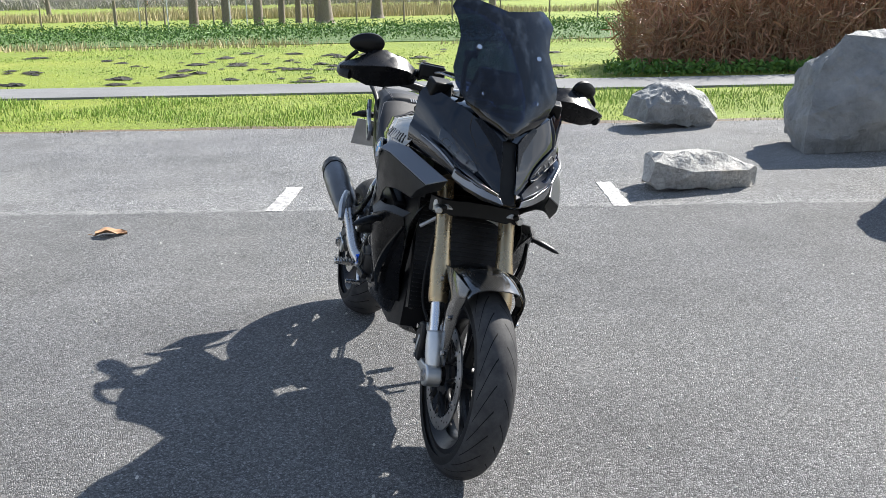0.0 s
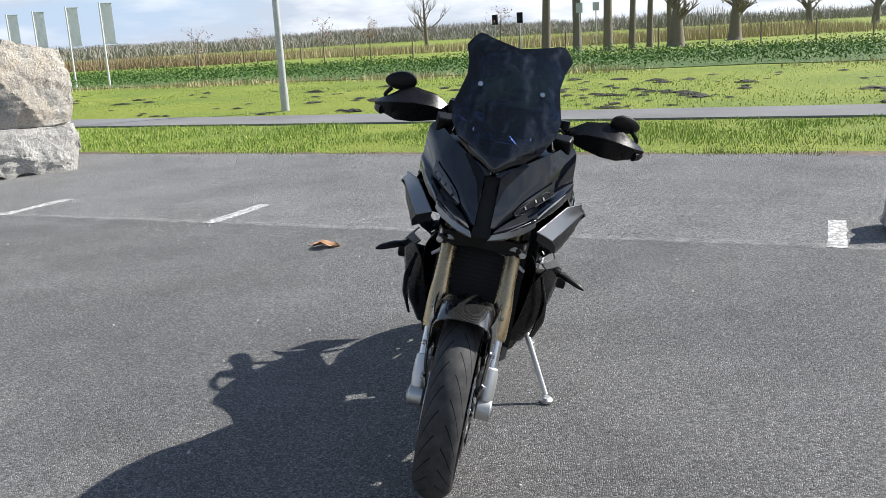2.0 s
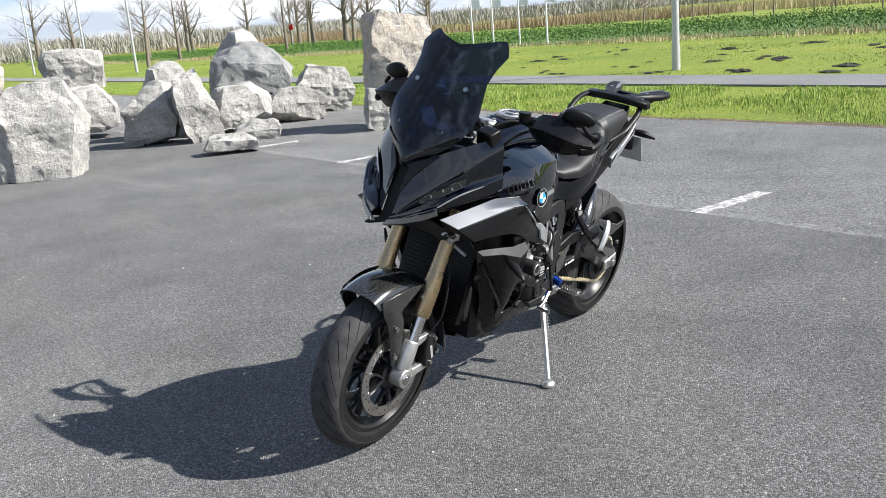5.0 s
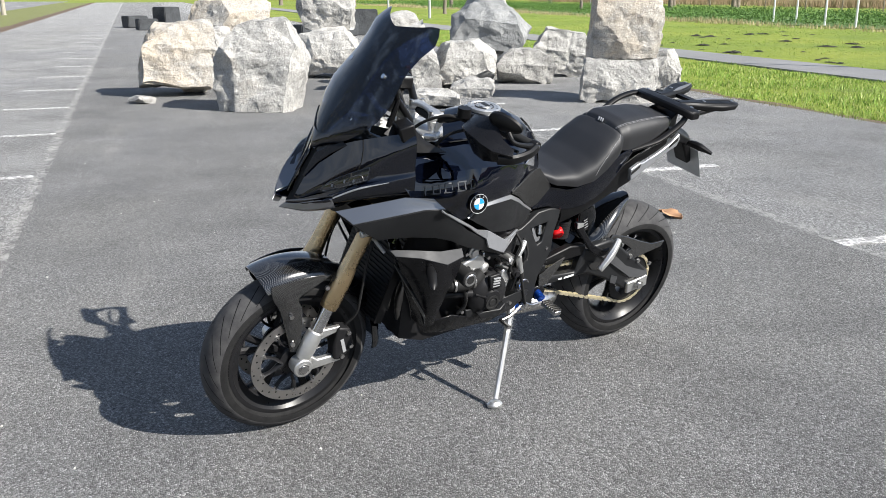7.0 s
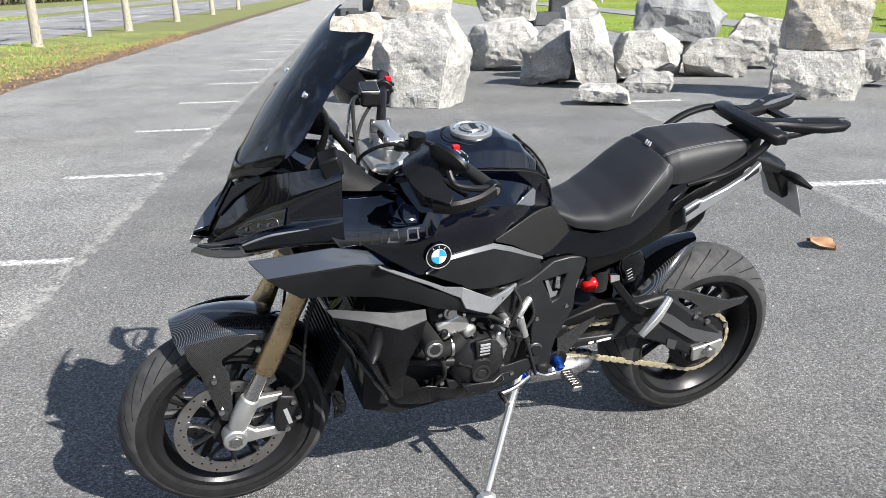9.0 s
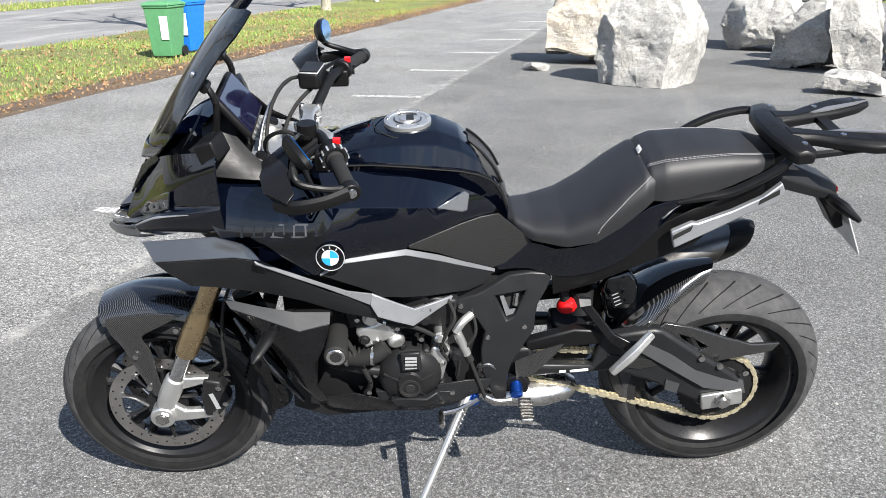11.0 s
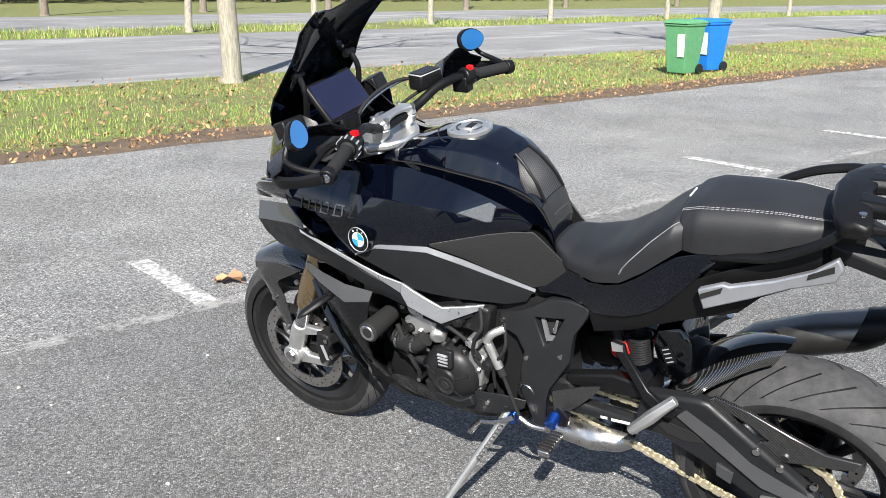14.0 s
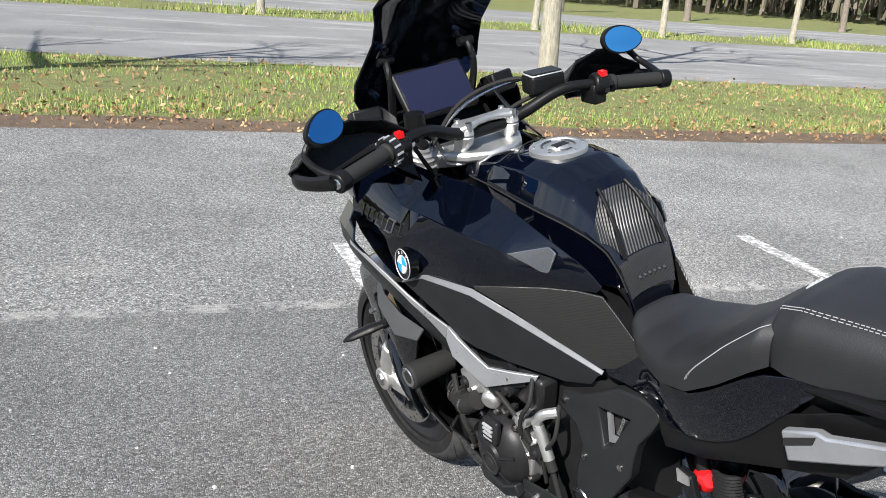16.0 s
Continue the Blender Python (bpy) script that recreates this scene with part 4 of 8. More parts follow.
for i, (u, v, h, r) in enumerate([(73.8, 44.6, 8, 0.32), (67.7, 43.4, 6, 0.22), (95.7, 66.8, 10, 0.2), (81, 50, 8, 0.2), (90, 58, 9, 0.25), (104, 55, 9, 0.2), (61.7, 20.3, 6.5, 0.13), (112, 62, 9, 0.22), (120, 48, 10, 0.3), (88, 30, 8, 0.2), (98, 22, 9, 0.22), (130, 35, 10, 0.3), (112, 16, 9, 0.25), (75, 28, 7, 0.15), (70.5, 52, 7.5, 0.2), (78, 58, 8, 0.22), (84.5, 47, 8.5, 0.25), (86, 64, 8, 0.2), (93, 50, 9, 0.25), (100, 47, 9, 0.25), (107, 42, 9, 0.25), (64.5, 33, 6, 0.14)]):
    p = lot(u, v)
    tagged(bare_tree(p.x, p.y, h, r, 220 + i, "bare tree at the far end of the field", clear=0.28, level=2, mat=M_BARKDARK, limbs=11, rise=0.08), group="field trees")
for i, (u, v) in enumerate([(39.3, 47.5), (28.7, 46.7), (30.8, 57), (45.2, 63), (17.0, 47.5), (36.3, 67.3)]):
    p = lot(u, v)
    tagged(bare_tree(p.x, p.y, 3.3, 0.05, 250 + i, "young staked tree with few leaves", clear=0.45, level=1, mat=M_BARKDARK, limbs=8, leaf=160, leafmat=M_TWIG, name="young_tree"), group="young trees")
p = lot(50.7, 111)
bare_tree(p.x, p.y, 9, 0.3, 270, "bare vase-shaped tree in the field", clear=0.18, level=2, spread=0.4, rise=0.14, mat=M_BARKDARK, limbs=14)


def shrub(u0, u1, v0, v1, height, n, seed):
    r = np.random.RandomState(seed)
    u, v = r.uniform(u0, u1, n), r.uniform(v0, v1, n)
    x, y = U.x * u + V.x * v, U.y * u + V.y * v
    edge = np.clip(1 - np.abs((u - (u0 + u1) / 2) / ((u1 - u0) / 2)) ** 6, 0, 1) * np.clip(1 - np.abs((v - (v0 + v1) / 2) / ((v1 - v0) / 2)) ** 4, 0, 1)
    h = height * r.uniform(0.6, 1.05, n) * (0.35 + 0.65 * np.sqrt(edge)) * np.array([0.92 + 0.25 * noise.noise(Vector((a * 0.8, b * 0.8, 3))) for a, b in zip(u, v)])
    k = 4
    pts, faces, base = [], [], 0
    for i in range(n):
        p, d = np.array([x[i], y[i], -0.05]), np.array([r.normal(0, 0.12), r.normal(0, 0.12), 1.0])
        for s in range(k):
            q = p + d * h[i] / k
            w = 0.009 * (1 - s / (k + 1))
            a = r.uniform(0, 6.3)
            o = np.array([math.cos(a) * w, math.sin(a) * w, 0])
            pts += [p - o, p + o, q + o * 0.7, q - o * 0.7]
            faces.append([base, base + 1, base + 2, base + 3])
            base += 4
            for _ in range(4):
                side = r.normal(0, 1, 3) * 0.14 + np.array([0, 0, 0.09])
                m = p + (q - p) * r.uniform(0, 1)
                o2 = r.normal(0, 0.006, 3)
                pts += [m - o2, m + o2, m + side + o2, m + side - o2]
                faces.append([base, base + 1, base + 2, base + 3])
                base += 4
            p, d = q, d + np.array([r.normal(0, 0.12), r.normal(0, 0.12), 0])
    pts, faces = np.array(pts), np.array(faces)
    root = new("shrub")
    for name, first, step in (("stem", 0, 5), ("twig", 1, 5)):
        rows = faces[[k for k in range(len(faces)) if (k % step == 0) == (first == 0)]]
        ob = cloud(name, pts[rows.ravel()], np.arange(rows.size).reshape(-1, 4), M_TWIG, "", "", "")
        ob.parent = root
    return tagged(root, "dense red-brown bare shrub beside the cycle path", "shrub")


shrub(-16, -4.0, 13.2, 16.5, 2.7, 5200, 5)
leafy("shrub_weeds", 5000, -16, -3.2, 12.5, 13.6, 0.15, 0.4, 0.06, M_WEEDS, "green weeds at the foot of the shrub", "weeds", 15)


def mole_hill(x, y, r, seed):
    rnd = random.Random(seed)
    bm = bmesh.new()
    rings = []
    stretch, turn = rnd.uniform(1.0, 1.9), rnd.uniform(0, 3.1)
    for k, (f, h) in enumerate(((1.0, -0.05), (0.85, 0.16), (0.62, 0.42), (0.4, 0.6), (0.18, 0.72))):
        ring = []
        for a in np.linspace(0, 2 * math.pi, 16, endpoint=False):
            q = r * f * rnd.uniform(0.65, 1.3)
            px, py = math.cos(a) * q * stretch, math.sin(a) * q
            ring.append(bm.verts.new((px * math.cos(turn) - py * math.sin(turn), px * math.sin(turn) + py * math.cos(turn), h * r * 0.26 * rnd.uniform(0.6, 1.4))))
        rings.append(ring)
    skin(bm, rings)
    bm.faces.new(rings[-1])
    ob = finish("molehill", bm, M_MOLE, sharp=15)
    ob.location = (x, y, -0.03)
    return tagged(ob, "small dark molehill of loose earth on the lawn", "molehill", "molehills on the lawn")


M_MOLE = dark_rock_material("loose_earth", (0.010, 0.009, 0.005), (0.035, 0.03, 0.018))
rnd = random.Random(77)
for i in range(150):
    u, v = rnd.uniform(-3, 28), 12.8 + 10.5 * rnd.random() ** 1.4
    if i < 45:
        u, v = rnd.gauss(3.0, 1.6), rnd.gauss(16.5, 2.2)
    if v > 12.6:
        p = lot(u, v)
        mole_hill(p.x, p.y, 0.07 + 0.17 * rnd.random() ** 2, i)


# ---- poles, banners, signs and bins ----
def pole(x, y, height, r0, r1, label, name="lamp_post"):
    bm = bmesh.new()
    rod(bm, (0, 0, -0.06), (0, 0, height), r0, r1, 20)
    rod(bm, (0, 0, -0.06), (0, 0, 0.5), r0 * 1.12, r0 * 1.12, 20)
    ob = finish(name, bm, M_GALV)
    ob.location = (x, y, 0)
    return tagged(ob, label, "post")


pole(-15.75, -6.45, 8.0, 0.085, 0.05, "tall pale metal pole beside the cycle path")
for u, v in ((50.5, 15.5), (60, 15.5), (72, 15), (30, -10.5)):
    p = lot(u, v)
    pole(p.x, p.y, 8.0, 0.08, 0.05, "tall pale metal pole beside the cycle path")


def banner(x, y):
    root = new("banner_pole")
    root.location = (x, y, 0)
    bm = bmesh.new()
    rod(bm, (0, 0, -0.06), (0, 0, 3.75), 0.05, 0.035, 12)
    part("pole", bm, M_WHITE, root)
    across, face = Vector((-0.57, 0.82, 0)), Vector((0.82, 0.57, 0))
    rows = []
    for i in range(9):
        z = 3.68 - 1.72 * i / 8
        rows.append([across * s * 0.52 + face * 0.02 * math.sin(2.5 * i + 5 * s) + Vector((0, 0, z)) for s in (0.10, 0.4, 0.7, 1.0)])
    bm = bmesh.new()
    sheet(bm, rows, 0.004, face)
    part("cloth", bm, M_FLAG, root)
    for z in (3.70, 1.94):
        bm = bmesh.new()
        rod(bm, Vector((0, 0, z)), across * 0.56 + Vector((0, 0, z)), 0.018, seg=8)
        part("arm", bm, M_GALV, root)
    return tagged(root, "white vertical banner on a slim metal pole", "banner", "row of banners")


for x, y in ((-38.9, -29.0), (-37.95, -26.9), (-36.0, -23.9), (-34.3, -21.2)):
    banner(x, y)


def sign(u, v, height, w, h, mat, label):
    p = lot(u, v)
    root = new("sign")
    root.location = p
    bm = bmesh.new()
    rod(bm, (0, 0, -0.06), (0, 0, height), 0.035, 0.035, 10)
    part("post", bm, M_GALV, root)
    bm = bmesh.new()
    box(bm, (0.05, 0, height - h / 2), (0.02, w, h), None)
    part("board", bm, mat, root)
    return tagged(root, label, "sign")


sign(18.7, 51.3, 2.6, 0.36, 0.62, M_PLASTIC, "dark board on a post, seen from behind")
sign(16.3, 49.1, 2.6, 0.36, 0.62, M_PLASTIC, "dark board on a post, seen from behind")
sign(13.4, 52, 3.0, 0.4, 0.6, M_GALV, "grey traffic sign seen from behind")
sign(12.6, 53, 3.0, 0.4, 0.5, M_GALV, "grey traffic sign seen from behind")
sign(80, 42, 2.4, 0.6, 0.6, M_RED, "round red traffic sign far off")


def post(x, y, h, r=0.07):
    bm = bmesh.new()
    rod(bm, (0, 0, -0.06), (0, 0, h), r, r * 0.9, 8)
    ob = finish("wooden_post", bm, M_WOOD)
    ob.location = (x, y, 0)
    return tagged(ob, "weathered wooden fence post", "post", "fence posts")


for i in range(26):
    p = lot(22.3 - 3.2 * i if i < 12 else 22.3 + 5 * (i - 11), 57.0 + 0.3 * (i % 3))
    post(p.x, p.y, 1.3 if i else 1.7, 0.06 if i else 0.11)


def bin_thing(u, v, mat, label, turn):
    root = new("wheelie_bin")
    root.matrix_world = Matrix.Translation(lot(u, v)) @ Matrix.Rotation(ROT + radians(turn), 4, "Z") @ Matrix.Diagonal((0.88, 0.88, 0.84, 1))
    bm = bmesh.new()
    def ring(z, w, d, y=0.0):
        return [(-w, y - d, z), (w, y - d, z), (w, y + d, z), (-w, y + d, z)]
    loft(bm, [ring(0.03, 0.19, 0.20), ring(0.12, 0.20, 0.22), ring(0.92, 0.245, 0.29), ring(0.93, 0.265, 0.31), ring(0.97, 0.265, 0.31)])
    soften(part("body", bm, mat, root), 0.012, 2)
    bm = bmesh.new()
    loft(bm, [ring(0.975, 0.275, 0.33), ring(1.01, 0.27, 0.32), ring(1.05, 0.20, 0.24)])
    rod(bm, (-0.22, 0.35, 0.98), (0.22, 0.35, 0.98), 0.018, seg=10)
    soften(part("lid", bm, mat, root), 0.01, 2)
    bm = bmesh.new()
    plate(bm, [(0.05, -0.262, 0.35), (0.2, -0.262, 0.35), (0.21, -0.292, 0.78), (0.05, -0.292, 0.78)], 0.004, (0, -1, 0))
    part("label_sheet", bm, M_LABEL, root)
    for s in (-1, 1):
        bm = bmesh.new()
        rod(bm, (s * 0.19, 0.23, 0.1), (s * 0.235, 0.23, 0.1), 0.1, seg=20)
        part("wheel", bm, M_RUBBER, root)
    return tagged(root, label, "wheelie bin", "wheelie bins on the verge")


bin_thing(10.85, -8.0, M_GREENBIN, "green plastic wheelie bin with a white label", 270)
bin_thing(11.7, -8.1, M_BLUEBIN, "blue plastic wheelie bin with a white label", 264)


def dead_leaf(x, y, size, turn, seed):
    rnd = random.Random(seed)
    bm = bmesh.new()
    rows = []
    for i in range(7):
        t = i / 6
        w = size * 0.42 * math.sin(math.pi * min(1, t * 0.94 + 0.05)) * (0.8 + 0.35 * (i % 2))
        rows.append([Vector(((t - 0.5) * size, s * w, 0.012 + 0.022 * abs(s) * rnd.uniform(0.5, 1.6) + 0.012 * math.sin(5 * t))) for s in (-1, -0.5, 0, 0.5, 1)])
    sheet(bm, rows, 0.002, (0, 0, -1))
    rod(bm, (-size * 0.5, 0, 0.012), (-size * 0.72, 0.02, 0.02), 0.003, 0.002, 6)
    ob = finish("leaf", bm, satin("dead_leaf", (0.34, 0.19, 0.10), 0.75, 0, 60, 0.3, 0.4))
    ob.matrix_world = pose(x, y, 0.0, 0, 0, turn)
    tagged(ob, "curled orange-brown dead leaf on the asphalt", "leaf", "dead leaves on the asphalt")


dead_leaf(-1.85, -1.36, 0.19, 100, 1)
dead_leaf(2.87, -0.68, 0.15, 20, 2)
rnd = random.Random(5)
bm = bmesh.new()
for i in range(260):
    p = Vector((rnd.uniform(-4, 5), rnd.uniform(-6, 3), 0.003))
    s = rnd.uniform(0.003, 0.009)
    box(bm, p, (s, s * rnd.uniform(0.6, 1.4), s * 0.8), pose(0, 0, 0, rnd.uniform(0, 90), rnd.uniform(0, 90), rnd.uniform(0, 90)))
tagged(finish("gravel", bm, satin("white_chippings", (0.55, 0.54, 0.5), 0.8)), "loose pale stone chippings on the asphalt", "gravel", kind="stuff")


# ---- the motorcycle ----
# Built upright: x ahead, y to its left, z up, the rear axle over x = 0; then leant on the side stand.
bike = new("motorcycle")
bike.matrix_world = pose(1.556, 0.009, 0, 0, 0, 1.9) @ pose(-1.556, 0, 0, -13.0, 0, 0)
tagged(bike, "black sports touring motorcycle leaning on its side stand", "motorcycle")
SIDES = (1, -1)


def mirrored(points, s):
    return [(x, s * y, z) for x, y, z in points]


def net(rows, s):
    return [mirrored(r, s) for r in rows]


def panel(name, rows, s, mat, label="", thick=0.004, smooth=3, parent=None, bevel=0.0015):
    bm = bmesh.new()
    rows = net(rows, s)
    if smooth:
        rows = fine(rows, *(smooth if isinstance(smooth, tuple) else (smooth, smooth)))
    sheet(bm, rows, thick, (0, -s, -0.2))
    ob = part(name, bm, mat, parent or bike, label, sharp=40)
    if bevel:
        soften(ob, bevel, 2, 50)
    return ob


def surface_y(rows, x, z):
    """Half width of a panel's net at a place along and up."""
    ends = [[np.interp(x, [p[0] for p in reversed(r)], [p[k] for p in reversed(r)]) for k in (2, 1)] for r in rows]
    ends.sort()
    return float(np.interp(z, [e[0] for e in ends], [e[1] for e in ends]))


def plate_part(name, outline, y0, y1, mat, s=1, label="", parent=None, bevel=0.003):
    bm = bmesh.new()
    slab(bm, outline, s * y0, s * y1)
    return soften(part(name, bm, mat, parent or bike, label, 40), bevel, 2)


# wheels
def tyre(centre, radius, half, rim, parent, crown):
    """A tyre whose UV runs round (u) and across the tread (v, -1 to 1)."""
    bm = bmesh.new()
    layer = bm.loops.layers.uv.new("UVMap")
    prof = []
    for a in np.linspace(-1, 1, 21):
        y = half * math.sin(a * 1.25) / math.sin(1.25)
        prof.append((radius - crown * (1 - math.cos(a * 1.25)) / (1 - math.cos(1.25)), y, a))
    edge = prof[0][0]
    side = [(edge - 0.022, -half * 0.99, -1.1), (rim + 0.02, -half * 0.86, -1.3), (rim - 0.004, -half * 0.72, -1.5)]
    prof = [(r, y, a) for r, y, a in reversed(side)] + prof + [(r, -y, -a) for r, y, a in side]
    seg = 96
    c = Vector(centre)
    rings = [[bm.verts.new(c + Vector((r * math.cos(q), y, r * math.sin(q)))) for r, y, a in prof] for q in np.linspace(0, 2 * math.pi, seg, endpoint=False)]
    for i in range(seg):
        r, t = rings[i], rings[(i + 1) % seg]
        for k in range(len(prof) - 1):
            f = bm.faces.new((r[k], r[k + 1], t[k + 1], t[k]))
            for loop, (u, w) in zip(f.loops, ((i, prof[k][2]), (i, prof[k + 1][2]), (i + 1, prof[k + 1][2]), (i + 1, prof[k][2]))):
                loop[layer].uv = (u / seg, w)
    return part("tyre", bm, M_TYRE, parent, "worn black road tyre with curved grooves")


def wheel(name, x, z, radius, half, crown, rim=0.222, spokes=5, turn=0.0):
    c = (x, 0, z)
    w = half * 0.80
    bm = bmesh.new()
    lathe(bm, [(rim + 0.006, -w), (rim + 0.004, -w + 0.006), (rim - 0.012, -w + 0.012), (rim - 0.03, -w * 0.4), (rim - 0.034, 0), (rim - 0.03, w * 0.4), (rim - 0.012, w - 0.012), (rim + 0.004, w - 0.006), (rim + 0.006, w), (rim - 0.008, w + 0.001), (rim - 0.022, w - 0.014), (rim - 0.04, w * 0.4), (rim - 0.045, 0), (rim - 0.04, -w * 0.4), (rim - 0.022, -w + 0.014), (rim - 0.008, -w - 0.001)], c, 96, True)
    rim_ob = part(name, bm, M_RIM, bike, "black cast wheel")
    tyre(c, radius, half, rim, rim_ob, crown)
    for k in range(spokes):
        bm = bmesh.new()
        a = turn + 2 * math.pi * k / spokes
        for d in (-0.17, 0.17):
            q0 = Vector((math.cos(a) * 0.03, 0, math.sin(a) * 0.03)) + Vector(c)
            q1 = Vector((math.cos(a + d * 0.7) * 0.11, 0, math.sin(a + d * 0.7) * 0.11)) + Vector(c)
            q2 = Vector((math.cos(a + d) * (rim - 0.036), 0, math.sin(a + d) * (rim - 0.036))) + Vector(c)
            tube(bm, [q0, q1, q2], [0.019, 0.013, 0.014], 8, 4)
        part("spoke", bm, M_RIM, rim_ob)
    bm = bmesh.new()
    lathe(bm, [(0.0, -half * 0.7), (0.034, -half * 0.7), (0.042, -0.02), (0.042, 0.02), (0.034, half * 0.7), (0.0, half * 0.7)], c, 32)
    part("hub", bm, M_RIM, rim_ob)
    return rim_ob


def disc(x, y, z, outer, inner, parent, bobbins=10, holes=36):
    bm = bmesh.new()
    t = 0.0024
    prof = []
    lathe(bm, [(inner, -t), (outer, -t), (outer, t), (inner, t)], (x, y, z), 72, True)
    ob = part("brake_disc", bm, M_DISC, parent, "drilled steel brake disc")
    bm = bmesh.new()
    for k in range(holes):
        a = 2 * math.pi * k / holes
        r = inner + (outer - inner) * (0.25 + 0.25 * (k % 3))
        p = Vector((x + r * math.cos(a), y, z + r * math.sin(a)))
        rod(bm, p - Vector((0, t + 0.0004, 0)), p + Vector((0, t + 0.0004, 0)), 0.0034, seg=8)
    pieces("drilled_hole", bm, M_RUBBER, ob)
    bm = bmesh.new()
    for k in range(5):
        a = 2 * math.pi * k / 5
        for d in (-0.3, 0.3):
            tube(bm, [(x + 0.05 * math.cos(a), y, z + 0.05 * math.sin(a)), (x + 0.09 * math.cos(a + d), y, z + 0.09 * math.sin(a + d)), (x + inner * 0.99 * math.cos(a + d), y, z + inner * 0.99 * math.sin(a + d))], [0.012, 0.008, 0.009], 6, 3, 0.4)
    pieces("disc_arm", bm, M_RIM, ob)
    bm = bmesh.new()
    lathe(bm, [(0.03, -0.004), (0.058, -0.004), (0.058, 0.004), (0.03, 0.004)], (x, y, z), 32, True)
    part("disc_carrier", bm, M_RIM, ob)
    for k in range(bobbins):
        a = 2 * math.pi * (k + 0.5) / bobbins
        bm = bmesh.new()
        p = Vector((x + inner * math.cos(a), y, z + inner * math.sin(a)))
        rod(bm, p - Vector((0, 0.005, 0)), p + Vector((0, 0.005, 0)), 0.009, seg=12)
        part("bobbin", bm, M_STEEL, ob)
    return ob


FX, FZ, RZ = 1.556, 0.302, 0.314
front = wheel("front_wheel", FX, FZ, 0.302, 0.061, 0.042, turn=0.35)
rear = wheel("rear_wheel", 0.0, RZ, 0.318, 0.096, 0.062, turn=0.9)
for s in SIDES:
    disc(FX, s * 0.068, FZ, 0.160, 0.124, bike)
disc(0.0, -0.085, RZ, 0.132, 0.10, bike, 6, 24)
bm = bmesh.new()
for a, r in ((4.9, 0.252), (2.3, 0.252)):
    rod(bm, (FX + r * math.cos(a), 0.0535, FZ + r * math.sin(a)), (FX + r * math.cos(a), 0.0575, FZ + r * math.sin(a)), 0.006, seg=10)
rod(bm, (0.21, 0.0905, RZ + 0.17), (0.212, 0.0945, RZ + 0.171), 0.007, seg=10)
pieces("tyre_mark", bm, satin("yellow_paint_dot", (0.65, 0.55, 0.08), 0.6), bike)


# fork
def fork_x(z):
    return 1.388 - (z - 0.679) * 0.4615


for s in SIDES:
    y = s * 0.105
    bm = bmesh.new()
    at = lambda z: (fork_x(z), y, z)
    tube(bm, [at(0.505), at(0.52), at(0.60), at(0.645), at(0.68), at(1.03)], [0.0285, 0.0315, 0.0315, 0.0275, 0.0262, 0.0262], 24, 1)
    part("fork_tube", bm, M_GOLD, bike, "bronze anodised fork tube")
    bm = bmesh.new()
    rod(bm, at(0.36), at(0.52), 0.0215, seg=24)
    part("fork_stanchion", bm, M_CHROME, bike)
    bm = bmesh.new()
    tube(bm, [at(0.425), at(0.40), at(0.36), at(0.325)], [0.0265, 0.029, 0.029, 0.024], 20, 1)
    rod(bm, (FX, y - s * 0.022, FZ), (FX, y + s * 0.028, FZ), 0.034, seg=28)
    plate(bm, [(FX + 0.01, y - 0.012, FZ - 0.03), (FX - 0.03, y - 0.012, FZ - 0.028), (FX - 0.15, y - 0.012, FZ - 0.016), (FX - 0.155, y - 0.012, FZ + 0.012), (FX - 0.06, y - 0.012, FZ + 0.01), (FX - 0.035, y - 0.012, FZ + 0.03)], 0.022, (0, 1, 0))
    plate(bm, [(fork_x(0.40) - 0.015, y - 0.01, 0.385), (fork_x(0.40) - 0.09, y - 0.01, 0.405), (fork_x(0.40) - 0.10, y - 0.01, 0.425), (fork_x(0.40) - 0.01, y - 0.01, 0.425)], 0.02, (0, 1, 0))
    foot = soften(part("axle_clamp", bm, M_ALU, bike, "bare aluminium axle clamp"), 0.005, 2)
    bm = bmesh.new()
    rod(bm, (FX, y + s * 0.024, FZ), (FX, y + s * 0.032, FZ), 0.02, seg=6)
    rod(bm, (FX, y + s * 0.03, FZ), (FX, y + s * 0.034, FZ), 0.013, seg=20)
    part("axle_bolt", bm, M_STEEL, foot)
    # brake caliper with a plain bar for its mark
    bm = bmesh.new()
    plate(bm, [(1.43, s * 0.075, 0.425), (1.385, s * 0.075, 0.415), (1.365, s * 0.075, 0.345), (1.405, s * 0.075, 0.295), (1.44, s * 0.075, 0.30), (1.445, s * 0.075, 0.36)], 0.05, (0, s, 0))
    cal = soften(part("brake_caliper", bm, M_ENGINE, bike, "black radial brake caliper"), 0.008, 3)
    bm = bmesh.new()
    for q in ((1.392, 0.40), (1.379, 0.345), (1.41, 0.31)):
        rod(bm, (q[0], s * 0.124, q[1]), (q[0], s * 0.131, q[1]), 0.008, seg=10)
    pieces("caliper_bolt", bm, M_STEEL, cal)
    bm = bmesh.new()
    box(bm, (1.408, s * 0.1255, 0.352), (0.012, 0.002, 0.055), Matrix.Rotation(radians(16), 4, "Y"))
    part("printed_bar", bm, M_GALV, cal)
    bm = bmesh.new()
    tube(bm, [(1.39, s * 0.10, 0.42), (1.365, s * 0.12, 0.47), (1.36, s * 0.13, 0.56), (1.34, s * 0.12, 0.68), (1.28, s * 0.09, 0.80)], 0.0045, 8)
    part("brake_hose", bm, M_RUBBER, bike)
    bm = bmesh.new()
